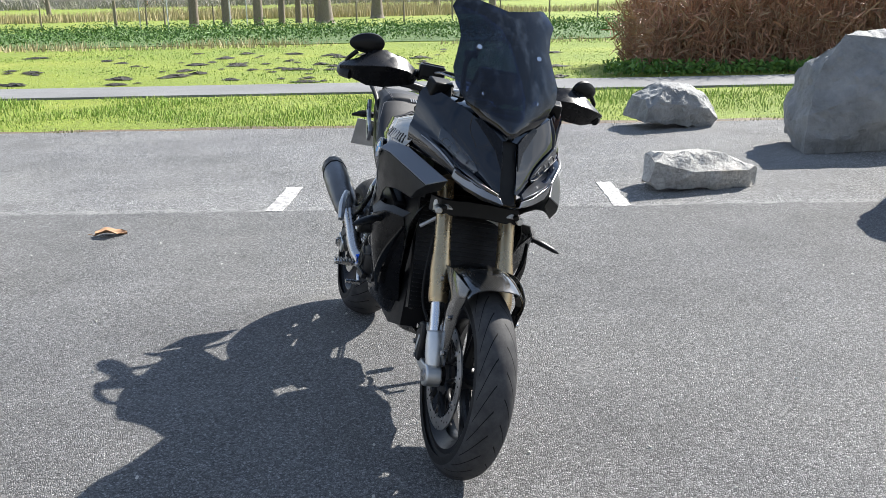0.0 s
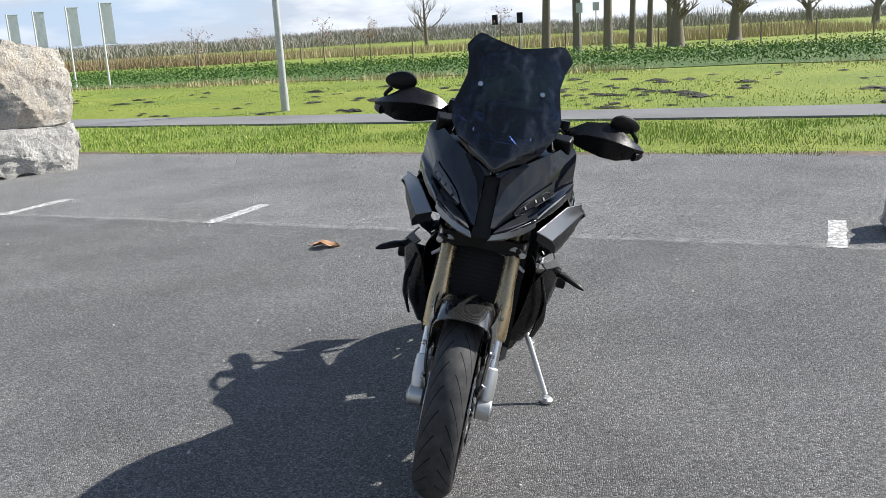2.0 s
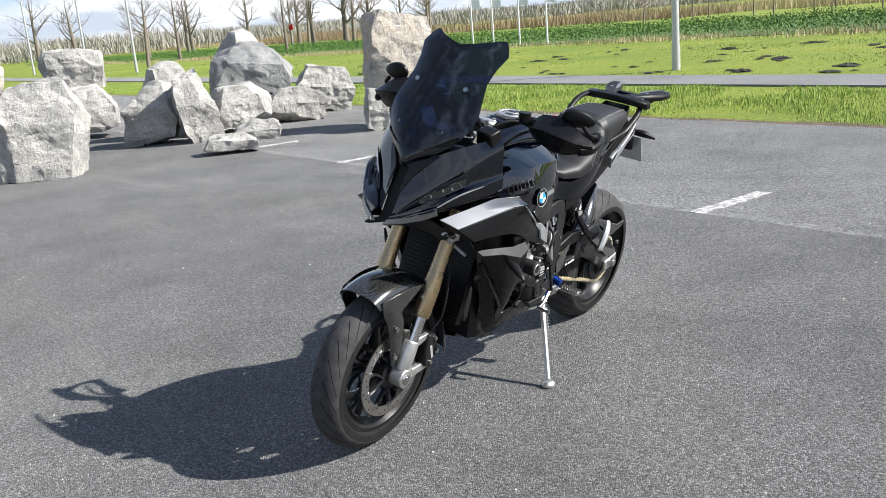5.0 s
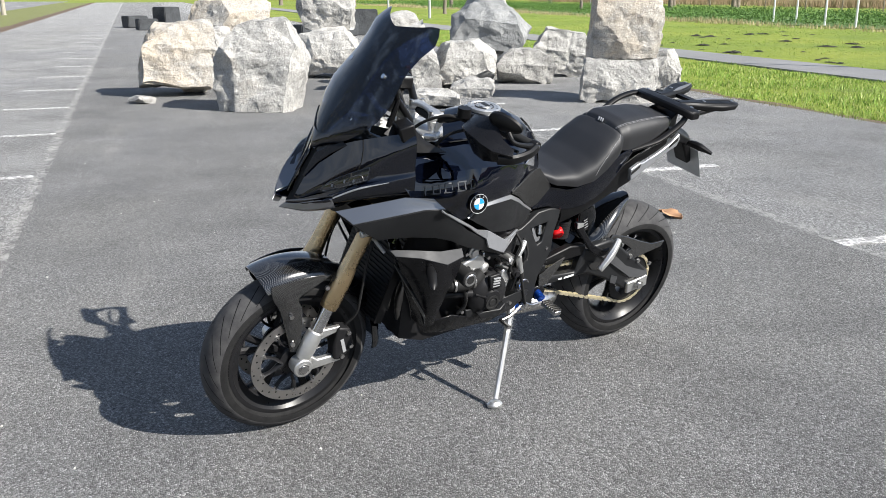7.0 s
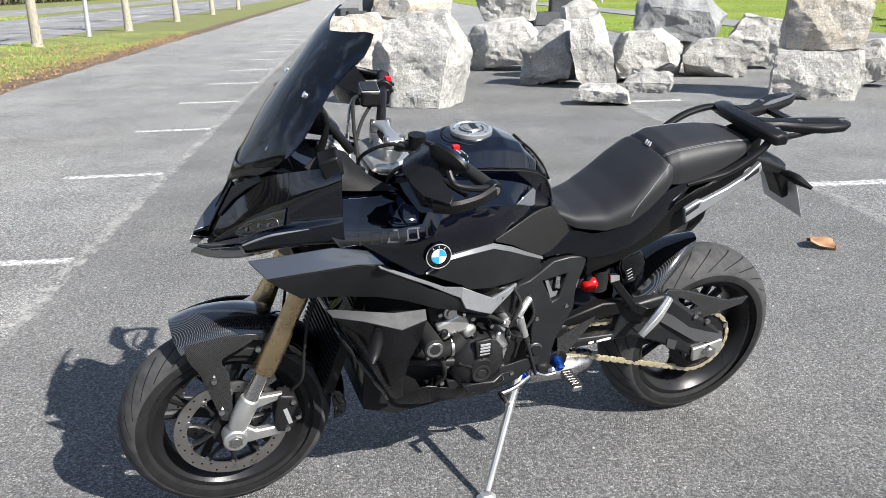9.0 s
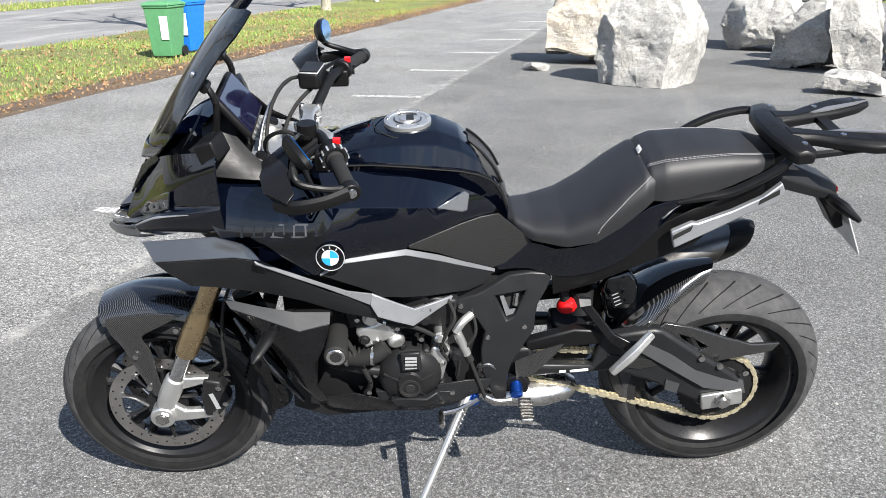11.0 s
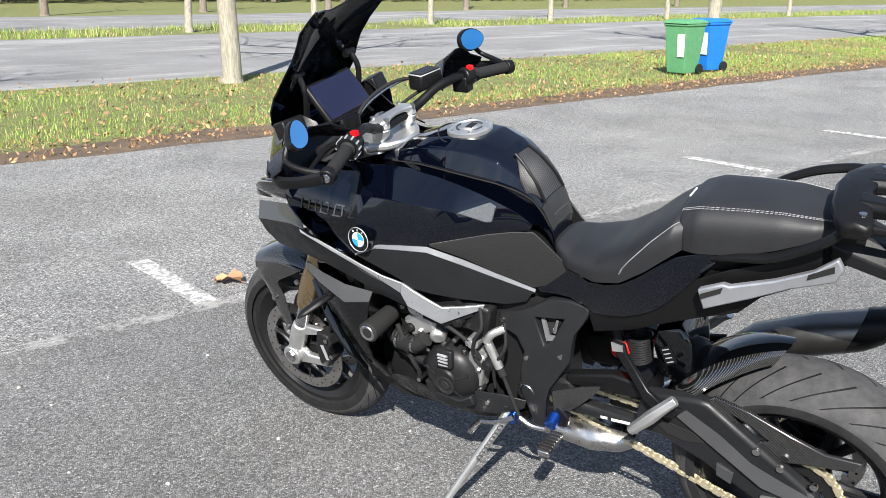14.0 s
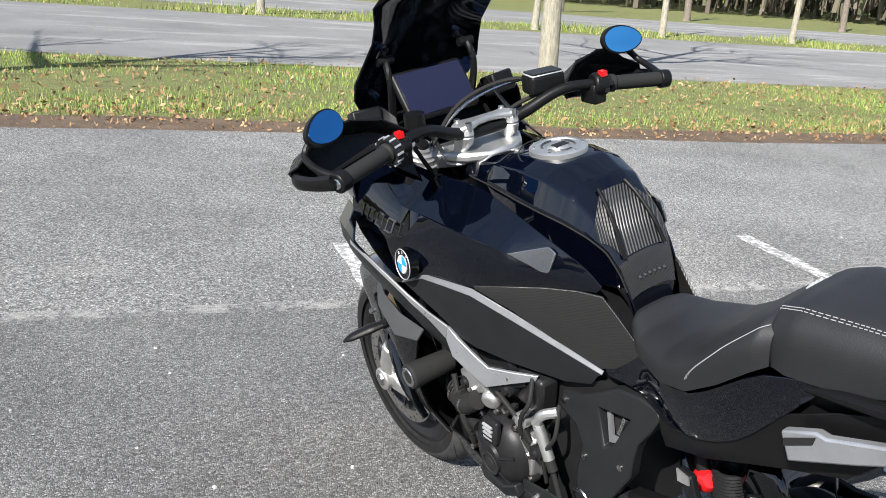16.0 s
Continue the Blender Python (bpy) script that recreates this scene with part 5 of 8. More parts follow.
    tube(bm, [at(0.99), at(1.045), at(1.046), at(1.058), at(1.059), at(1.066), at(1.067), at(1.074)], [0.044, 0.046, 0.040, 0.040, 0.034, 0.034, 0.026, 0.025], 28, 1)
    fork_cap = part("fork_cap", bm, M_ALU, bike, "stepped bare aluminium fork cap", 25)
    bm = bmesh.new()
    rod(bm, at(1.073), at(1.082), 0.016, 0.014, 20)
    part("adjuster", bm, M_PLASTIC, fork_cap)

for z, t, w, name in ((0.785, 0.05, 0.15, "lower_fork_clamp"), (1.035, 0.032, 0.145, "upper_fork_clamp")):
    bm = bmesh.new()
    x = fork_x(z)
    o = [(x + 0.035, -w + 0.02), (x + 0.04, -0.085), (x + 0.02, -0.04), (x + 0.02, 0.04), (x + 0.04, 0.085), (x + 0.035, w - 0.02), (x - 0.02, w), (x - 0.045, 0.08), (x - 0.08, 0.035), (x - 0.08, -0.035), (x - 0.045, -0.08), (x - 0.02, -w)]
    a = [bm.verts.new((px, py, z - t / 2)) for px, py in o]
    b = [bm.verts.new((px, py, z + t / 2)) for px, py in o]
    skin(bm, [a, b])
    bm.faces.new(a), bm.faces.new(b)
    for s in SIDES:
        rod(bm, (x + 0.03, s * (w - 0.03), z), (x + 0.055, s * (w - 0.03), z), 0.009, seg=10)
    soften(part(name, bm, M_ALU if z > 0.9 else M_PLASTIC, bike), 0.006, 2)
    if z < 0.9:
        for s in SIDES:
            bm = bmesh.new()
            rod(bm, (fork_x(z - 0.02), s * 0.105, z - 0.02), (fork_x(z + 0.012), s * 0.105, z + 0.012), 0.038, seg=24)
            rod(bm, (x + 0.02, s * 0.135, z - 0.006), (x + 0.05, s * 0.135, z - 0.012), 0.012, seg=12)
            soften(part("clamp_ring", bm, M_ALU, bike, "bare aluminium clamp round the fork tube"), 0.003, 2)


# front mudguard
def arc_guard(name, cx, cz, r, half, a0, a1, mat, label, drop=0.03, steps=16, parent=None, round_=1.0, swept=0.0):
    rows = []
    for a_row in np.linspace(radians(a0), radians(a1), steps):
        row = []
        for f in np.linspace(-1, 1, 11):
            a = a_row - radians(swept) * f * f * (a_row - radians(a0)) / radians(a1 - a0)
            rr = r - drop * abs(f) ** 2.5 * round_
            row.append(Vector((cx + rr * math.cos(a), half * math.sin(f * 1.35) / math.sin(1.35), cz + rr * math.sin(a))))
        rows.append(row)
    bm = bmesh.new()
    sheet(bm, rows, 0.004, (0, 0, -1))
    return part(name, bm, mat, parent or bike, label, 50)


arc_guard("front_mudguard", FX, FZ, 0.352, 0.088, 67, 112, M_CARBON, "glossy carbon fibre front mudguard", 0.045)
arc_guard("rear_mudguard_section", FX, FZ, 0.342, 0.080, 110, 185, M_BLACK, "black rear section of the front mudguard", 0.05)
for s in SIDES:
    panel("mudguard_stay", [
        [(1.665, 0.087, 0.612), (1.60, 0.098, 0.625), (1.53, 0.102, 0.632), (1.46, 0.102, 0.625)],
        [(1.665, 0.092, 0.590), (1.625, 0.103, 0.590), (1.575, 0.105, 0.590), (1.525, 0.104, 0.590)],
        [(1.658, 0.093, 0.560), (1.630, 0.104, 0.560), (1.602, 0.105, 0.560), (1.575, 0.104, 0.560)],
        [(1.635, 0.094, 0.52), (1.61, 0.102, 0.52), (1.585, 0.104, 0.52), (1.56, 0.104, 0.515)],
        [(1.605, 0.090, 0.42), (1.59, 0.098, 0.42), (1.575, 0.10, 0.42), (1.555, 0.10, 0.42)],
        [(1.585, 0.082, 0.345), (1.575, 0.088, 0.345), (1.565, 0.09, 0.345), (1.55, 0.09, 0.345)],
    ], s, M_CARBON, "carbon fibre mudguard stay", 0.005)
    bm = bmesh.new()
    for q in ((1.585, 0.095, 0.385), (1.60, 0.104, 0.50), (1.48, 0.108, 0.585)):
        rod(bm, (q[0], s * q[1], q[2]), (q[0], s * (q[1] + 0.008), q[2]), 0.008, seg=10)
    pieces("mudguard_bolt", bm, M_STEEL, bike)


# nose, lamps and upper fairing
NOSE = [
    [(1.575, 0.024, 0.885), (1.545, 0.025, 0.945), (1.504, 0.024, 1.023), (1.449, 0.092, 1.073), (1.390, 0.160, 1.110), (1.285, 0.214, 1.138)],
    [(1.562, 0.040, 0.882), (1.527, 0.068, 0.920), (1.492, 0.098, 0.956), (1.450, 0.141, 0.994), (1.404, 0.184, 1.030), (1.288, 0.240, 1.112)],
    [(1.553, 0.048, 0.878), (1.522, 0.076, 0.899), (1.495, 0.102, 0.918), (1.456, 0.146, 0.952), (1.412, 0.186, 0.983), (1.287, 0.246, 1.030)],
    [(1.607, 0.036, 0.874), (1.575, 0.086, 0.893), (1.545, 0.120, 0.910), (1.510, 0.152, 0.930), (1.440, 0.198, 0.972), (1.286, 0.252, 1.004)],
    [(1.600, 0.038, 0.864), (1.570, 0.088, 0.882), (1.540, 0.121, 0.896), (1.504, 0.152, 0.908), (1.438, 0.192, 0.930), (1.280, 0.242, 0.945)],
    [(1.545, 0.030, 0.852), (1.525, 0.060, 0.856), (1.495, 0.090, 0.864), (1.465, 0.112, 0.872), (1.400, 0.135, 0.895), (1.270, 0.180, 0.920)],
]
for s in SIDES:
    nose = panel("nose_fairing", NOSE, s, M_NAVY, "glossy blue-black nose fairing", 0.004, (3, 3))
    # the slim slanted headlamp with its light guides
    lamp = panel("headlamp", [
        [(1.517, 0.083, 0.930), (1.494, 0.104, 0.961), (1.454, 0.147, 0.999), (1.411, 0.188, 1.030)],
        [(1.514, 0.088, 0.923), (1.498, 0.107, 0.938), (1.459, 0.150, 0.976), (1.416, 0.191, 1.006)],
        [(1.511, 0.094, 0.917), (1.497, 0.108, 0.924), (1.461, 0.152, 0.956), (1.419, 0.192, 0.986)],
    ], s, M_LAMP, "slim clear headlamp", 0.004, (3, 2), parent=nose)
    for pts in (
        [(1.518, 0.086, 0.926), (1.497, 0.111, 0.929), (1.478, 0.134, 0.944)],
        [(1.472, 0.142, 0.954), (1.440, 0.175, 0.979), (1.421, 0.194, 0.992)],
        [(1.452, 0.155, 0.989), (1.438, 0.168, 0.999), (1.430, 0.179, 0.997), (1.428, 0.184, 0.986)],
        [(1.508, 0.098, 0.944), (1.482, 0.123, 0.968)],
    ):
        bm = bmesh.new()
        tube(bm, mirrored(pts, s), 0.0015, 6, 3, 0.6)
        part("light_strip", bm, M_DULL, lamp, "pale light guide behind the lens")
    for x, y, z in ((1.492, 0.112, 0.946), (1.466, 0.139, 0.968), (1.447, 0.161, 0.976)):
        bm = bmesh.new()
        box(bm, (x, s * y, z), (0.010, 0.006, 0.010), pose(0, 0, 0, 0, -35, s * 45))
        part("light_chip", bm, M_DULL, lamp)
    bm = bmesh.new()
    tube(bm, mirrored([(1.512, 0.156, 0.927), (1.478, 0.178, 0.950), (1.440, 0.202, 0.971), (1.365, 0.230, 0.990)], s), [0.0022, 0.003, 0.003, 0.001], 6)
    part("lamp_trim", bm, M_SILVER, nose, "thin silver line under the headlamp")
    panel("beak", [
        [(1.613, 0.034, 0.874), (1.590, 0.073, 0.885), (1.562, 0.108, 0.903), (1.514, 0.155, 0.924)],
        [(1.626, 0.025, 0.857), (1.592, 0.078, 0.866), (1.550, 0.127, 0.882), (1.505, 0.156, 0.898)],
        [(1.600, 0.026, 0.848), (1.560, 0.072, 0.852), (1.515, 0.112, 0.868), (1.480, 0.135, 0.884)],
    ], s, M_DARKGREY, "pointed satin dark grey beak lip", 0.004, 0)
    panel("lamp_shelf", [
        [(1.560, 0.052, 0.884), (1.525, 0.080, 0.904), (1.498, 0.108, 0.922), (1.462, 0.152, 0.954)],
        [(1.608, 0.038, 0.879), (1.577, 0.088, 0.898), (1.547, 0.123, 0.915), (1.512, 0.155, 0.934)],
    ], s, M_DARKGREY, "satin dark grey shelf under the headlamp", 0.004, 0)
    # pale wedge between screen and intake
    panel("duct_blade", [
        [(1.447, 0.102, 1.070), (1.484, 0.072, 1.036), (1.513, 0.045, 1.000), (1.549, 0.029, 0.950)],
        [(1.453, 0.086, 1.078), (1.488, 0.048, 1.048), (1.512, 0.025, 1.025), (1.551, 0.025, 0.952)],
    ], s, M_GUARD, "satin dark wedge beside the intake", 0.004, 0)
    # dark grey side wing with its sharp fold
    wing = panel("side_wing", [
        [(1.505, 0.163, 0.886), (1.437, 0.192, 0.905), (1.370, 0.220, 0.924), (1.312, 0.246, 0.941), (1.240, 0.296, 0.946)],
        [(1.485, 0.190, 0.872), (1.420, 0.217, 0.890), (1.355, 0.244, 0.908), (1.285, 0.272, 0.926), (1.220, 0.298, 0.930)],
        [(1.468, 0.216, 0.858), (1.400, 0.243, 0.877), (1.335, 0.268, 0.894), (1.262, 0.294, 0.912), (1.200, 0.313, 0.914)],
    ], s, M_DARKGREY, "satin dark grey upper face of the side wing", 0.005, 0)
    panel("lower_wing", [
        [(1.503, 0.163, 0.883), (1.467, 0.215, 0.855), (1.400, 0.242, 0.874), (1.335, 0.267, 0.891), (1.262, 0.293, 0.909), (1.200, 0.311, 0.910), (1.064, 0.269, 0.798), (0.962, 0.241, 0.738), (0.900, 0.234, 0.688), (0.859, 0.220, 0.658), (0.790, 0.182, 0.688)],
        [(1.490, 0.166, 0.868), (1.430, 0.230, 0.830), (1.370, 0.250, 0.840), (1.305, 0.268, 0.847), (1.230, 0.287, 0.850), (1.160, 0.290, 0.842), (1.050, 0.260, 0.760), (0.960, 0.239, 0.713), (0.900, 0.232, 0.678), (0.858, 0.218, 0.651), (0.790, 0.181, 0.680)],
        [(1.470, 0.168, 0.848), (1.385, 0.232, 0.798), (1.330, 0.246, 0.803), (1.270, 0.258, 0.802), (1.190, 0.264, 0.790), (1.120, 0.258, 0.764), (1.030, 0.242, 0.715), (0.960, 0.230, 0.688), (0.900, 0.222, 0.664), (0.857, 0.210, 0.642), (0.790, 0.176, 0.670)],
    ], s, M_GREYPLASTIC, "satin black lower face of the side wing", 0.005, 0)
    panel("grey_trim", [
        [(1.214, 0.312, 0.914), (1.135, 0.292, 0.866), (1.062, 0.273, 0.820), (1.013, 0.255, 0.787), (0.957, 0.245, 0.770)],
        [(1.208, 0.316, 0.906), (1.137, 0.296, 0.857), (1.064, 0.277, 0.811), (1.015, 0.259, 0.774), (0.962, 0.249, 0.740)],
    ], s, M_MIDGREY, "silver accent strip along the fairing", 0.006, 0)
    panel("silver_trim", [
        [(0.957, 0.245, 0.770), (0.927, 0.242, 0.752), (0.890, 0.234, 0.729), (0.854, 0.224, 0.707), (0.806, 0.199, 0.707), (0.757, 0.171, 0.708)],
        [(0.962, 0.249, 0.740), (0.945, 0.249, 0.704), (0.902, 0.240, 0.681), (0.859, 0.230, 0.660), (0.806, 0.200, 0.680), (0.762, 0.175, 0.696)],
    ], s, M_SILVER, "bright silver boomerang panel on the fairing", 0.008, 0)
    # gloss side fairing beside the tank, with its sharp crease
    side_rows = [
        [(1.34, 0.150, 1.075), (1.22, 0.150, 1.055), (1.10, 0.135, 1.042), (0.98, 0.115, 1.036), (0.86, 0.128, 1.024), (0.76, 0.135, 1.004), (0.68, 0.108, 0.955), (0.645, 0.094, 0.918)],
        [(1.34, 0.205, 1.030), (1.22, 0.225, 1.010), (1.10, 0.238, 1.003), (0.98, 0.233, 1.000), (0.86, 0.212, 0.985), (0.76, 0.172, 0.958), (0.69, 0.126, 0.928), (0.650, 0.100, 0.909)],
        [(1.32, 0.238, 0.975), (1.22, 0.256, 0.955), (1.10, 0.270, 0.945), (0.98, 0.256, 0.940), (0.87, 0.230, 0.930), (0.78, 0.185, 0.926), (0.70, 0.131, 0.915), (0.652, 0.101, 0.907)],
        [(1.29, 0.258, 0.935), (1.20, 0.270, 0.905), (1.08, 0.269, 0.880), (0.99, 0.249, 0.890), (0.88, 0.231, 0.900), (0.79, 0.187, 0.906), (0.71, 0.136, 0.908), (0.655, 0.101, 0.905)],
        [(1.26, 0.262, 0.905), (1.18, 0.264, 0.860), (1.08, 0.266, 0.840), (1.00, 0.244, 0.868), (0.875, 0.227, 0.884), (0.80, 0.187, 0.893), (0.72, 0.136, 0.899), (0.658, 0.101, 0.902)],
    ]
    shroud = panel("side_fairing", side_rows, s, M_NAVY, "glossy blue-black side fairing with a sharp crease", 0.004, (3, 1))
    # a facet of the gloss fairing, its bright sky reflection painted in
    bm = bmesh.new()
    plate(bm, mirrored([(0.798, 0.193, 0.972), (0.728, 0.146, 0.992), (0.716, 0.140, 0.980), (0.722, 0.156, 0.944), (0.735, 0.163, 0.944)], s), 0.006, (0.1, -s * 0.8, -0.5))
    soften(part("fairing_facet", bm, M_FACET, shroud, "small fairing facet, coloured pale for the sky it reflects"), 0.002, 1)
    # roundel, and plain bars for the model lettering
    bm = bmesh.new()
    c = Vector((1.046, s * 0.2725, 0.896))
    n = Vector((0.06, s, 0.10)).normalized()
    rod(bm, c - n * 0.014, c + n * 0.006, 0.0325, seg=40)
    badge = part("roundel", bm, M_BLACK, bike, "round badge with blue and white quarters")
    bm = bmesh.new()
    rod(bm, c, c + n * 0.0072, 0.0335, seg=40)
    rod(bm, c, c + n * 0.0076, 0.0305, seg=40)
    e1 = n.cross(Vector((0, 0, 1))).normalized()
    e2 = e1.cross(n)
    part("badge_rim", bm, M_BLACK, badge)
    bm = bmesh.new()
    ring = [c + n * 0.0078 + 0.0325 * (e1 * math.cos(a) + e2 * math.sin(a)) for a in np.linspace(0, 2 * math.pi, 49)]
    tube(bm, ring, 0.0012, 6, 1)
    part("badge_ring", bm, M_GALV, badge)
    bm = bmesh.new()
    ring = [c + n * 0.0078 + 0.0194 * (e1 * math.cos(a) + e2 * math.sin(a)) for a in np.linspace(0, 2 * math.pi, 49)]
    tube(bm, ring, 0.001, 6, 1)
    part("badge_ring", bm, M_GALV, badge)
    for a in (0.95, 1.57, 2.19):
        bm = bmesh.new()
        p = c + n * 0.0078 + 0.0258 * (e1 * math.cos(a) + e2 * math.sin(a))
        rod(bm, p - (e1 * math.cos(a) + e2 * math.sin(a)) * 0.003, p + (e1 * math.cos(a) + e2 * math.sin(a)) * 0.003, 0.0016, seg=6)
        part("badge_bar", bm, M_GALV, badge)
    for k in range(4):
        bm = bmesh.new()
        pts = [c + n * 0.0078] + [c + n * 0.0078 + 0.0188 * (e1 * math.cos(a) + e2 * math.sin(a)) for a in np.linspace(k * math.pi / 2, (k + 1) * math.pi / 2, 9)]
        plate(bm, pts, 0.002, n)
        part("quarter", bm, M_BADGEBLUE if k % 2 else M_WHITE, badge)
    for x, w in ((1.245, 0.004), (1.205, 0.024), (1.160, 0.026), (1.112, 0.026), (1.062, 0.026)):
        z = 0.957 + (1.235 - x) * 0.02
        bars = [(0, 0.0125, w + 0.004, 0.0042), (0, -0.0125, w + 0.004, 0.0042), (w / 2, 0, 0.0042, 0.026), (-w / 2, 0, 0.0042, 0.026)] if w > 0.01 else [(0, 0, 0.005, 0.028)]
        for dx, dz, bw, bh in bars:
            bx, bz = x + dx - dz * 0.35, z + dz
            y = surface_y(side_rows, bx, bz)
            lean = math.atan((surface_y(side_rows, bx, bz - 0.012) - surface_y(side_rows, bx, bz + 0.012)) / 0.024)
            turn = math.atan((surface_y(side_rows, bx + 0.012, bz) - surface_y(side_rows, bx - 0.012, bz)) / 0.024)
            bm = bmesh.new()
            box(bm, (bx, s * (y + 0.0008), bz), (bw, 0.002, bh), Matrix.Rotation(s * turn, 4, "Z") @ Matrix.Rotation(s * lean, 4, "X"))
            part("lettering_bar", bm, M_LETTER, bike)
    # lower tank panel, its bright edge, and the knee panel
    edge = [(1.075, 0.271, 0.844), (1.019, 0.254, 0.865), (0.953, 0.245, 0.868), (0.872, 0.233, 0.870), (0.795, 0.191, 0.827), (0.721, 0.145, 0.779), (0.645, 0.102, 0.734)]
    panel("tank_side_panel", [
        edge,
        [(1.048, 0.264, 0.828), (0.997, 0.253, 0.814), (0.930, 0.247, 0.809), (0.850, 0.224, 0.797), (0.770, 0.181, 0.761), (0.700, 0.134, 0.727), (0.655, 0.106, 0.727)],
        [(1.024, 0.253, 0.812), (0.959, 0.240, 0.774), (0.933, 0.237, 0.755), (0.879, 0.229, 0.746), (0.812, 0.196, 0.727), (0.715, 0.137, 0.701), (0.668, 0.110, 0.705)],
    ], s, M_GREYPLASTIC, "satin dark grey lower tank panel", 0.005, 0)
    panel("panel_edge", [[(x, y - 0.004, z + w) for (x, y, z), w in zip(edge, (0.003, 0.009, 0.011, 0.014, 0.014, 0.011, 0.007))], [(x, y + 0.003, z) for x, y, z in edge]], s, M_MIDGREY, "pale satin edge of the panel", 0.004, 0)
    panel("knee_panel", [
        [(0.865, 0.227, 0.893), (0.799, 0.192, 0.901), (0.739, 0.156, 0.907), (0.685, 0.122, 0.907), (0.640, 0.101, 0.903), (0.606, 0.094, 0.868), (0.560, 0.087, 0.822)],
        [(0.865, 0.229, 0.889), (0.798, 0.195, 0.873), (0.735, 0.158, 0.853), (0.680, 0.126, 0.836), (0.636, 0.105, 0.826), (0.600, 0.096, 0.816), (0.552, 0.087, 0.812)],
        [(0.865, 0.227, 0.885), (0.795, 0.189, 0.846), (0.730, 0.150, 0.798), (0.690, 0.123, 0.770), (0.650, 0.103, 0.746), (0.610, 0.095, 0.758), (0.545, 0.087, 0.806)],
    ], s, M_KNEE, "textured matt black knee panel", 0.005, 0)
    # radiator cowl and the black lower cheek
    panel("cowl_facet", [
        [(1.322, 0.205, 0.742), (1.240, 0.238, 0.742), (1.150, 0.250, 0.728), (1.060, 0.246, 0.722)],
        [(1.305, 0.222, 0.722), (1.232, 0.262, 0.722), (1.135, 0.280, 0.690), (1.062, 0.266, 0.700)],
    ], s, M_COWLGREY, "satin grey upper facet of the radiator cowl", 0.006, 0)
    panel("radiator_cowl", [
        [(1.305, 0.220, 0.720), (1.232, 0.260, 0.720), (1.135, 0.278, 0.688), (1.062, 0.264, 0.698)],
        [(1.270, 0.196, 0.670), (1.212, 0.258, 0.660), (1.140, 0.274, 0.640), (1.078, 0.266, 0.636)],
        [(1.235, 0.180, 0.595), (1.190, 0.246, 0.585), (1.140, 0.262, 0.580), (1.098, 0.262, 0.590)],
        [(1.185, 0.165, 0.495), (1.160, 0.222, 0.485), (1.135, 0.235, 0.480), (1.110, 0.235, 0.485)],
        [(1.145, 0.140, 0.400), (1.125, 0.178, 0.395), (1.110, 0.190, 0.392), (1.090, 0.192, 0.400)],
    ], s, M_SEMI, "semi-gloss black radiator side cowl", 0.006, 0)
    bm = bmesh.new()
    tube(bm, mirrored([(1.300, 0.212, 0.690), (1.245, 0.236, 0.600), (1.190, 0.240, 0.510), (1.150, 0.222, 0.430)], s), [0.006, 0.012, 0.014, 0.008], 8, 5, 0.5)
    part("cowl_fin", bm, M_BLACK, bike, "glossy black fin along the cowl edge")
    panel("cowl_face", [
        [(1.300, 0.155, 0.775), (1.306, 0.180, 0.745), (1.285, 0.192, 0.690), (1.24, 0.182, 0.600), (1.19, 0.168, 0.500), (1.15, 0.142, 0.40)],
        [(1.250, 0.140, 0.775), (1.25, 0.150, 0.745), (1.23, 0.155, 0.690), (1.195, 0.150, 0.600), (1.15, 0.14, 0.500), (1.12, 0.12, 0.40)],
    ], s, M_BLACK, "black inner face of the cowl", 0.004)
    panel("belly_pan", [
        [(1.155, 0.120, 0.395), (1.09, 0.190, 0.412), (1.02, 0.200, 0.425), (0.93, 0.198, 0.395), (0.82, 0.185, 0.392), (0.70, 0.160, 0.408)],
        [(1.165, 0.095, 0.340), (1.09, 0.165, 0.352), (1.02, 0.180, 0.352), (0.93, 0.180, 0.345), (0.82, 0.170, 0.335), (0.69, 0.145, 0.350)],
        [(1.150, 0.045, 0.288), (1.09, 0.090, 0.285), (1.02, 0.105, 0.283), (0.93, 0.108, 0.285), (0.82, 0.10, 0.29), (0.70, 0.09, 0.30)],
        [(1.150, 0.0, 0.283), (1.09, 0.0, 0.273), (1.02, 0.0, 0.272), (0.93, 0.0, 0.275), (0.82, 0.0, 0.28), (0.70, 0.0, 0.29)],
    ], s, M_SEMI, "black belly pan", 0.005, 0)
    # indicator
    bm = bmesh.new()
    tube(bm, mirrored([(1.195, 0.250, 0.690), (1.200, 0.275, 0.688)], s), 0.012, 10, 2)
    tube(bm, mirrored([(1.198, 0.268, 0.689), (1.212, 0.300, 0.682), (1.232, 0.342, 0.668), (1.240, 0.360, 0.660)], s), [0.012, 0.018, 0.014, 0.004], 12, 4, 0.6)
    part("indicator", bm, M_PLASTIC, bike, "small black indicator")
    # crash bobbin
    bm = bmesh.new()
    rod(bm, (1.05, s * 0.19, 0.628), (1.05, s * 0.305, 0.628), 0.025, 0.030, 28)
    bob = soften(part("crash_bobbin", bm, M_RUBBER, bike, "black crash bobbin"), 0.006, 3)
    bm = bmesh.new()
    lathe(bm, [(0.015, s * 0.3055), (0.021, s * 0.3075), (0.023, s * 0.3055)], (1.05, 0, 0.628), 28, True)
    part("bobbin_ring", bm, M_STEEL, bob)

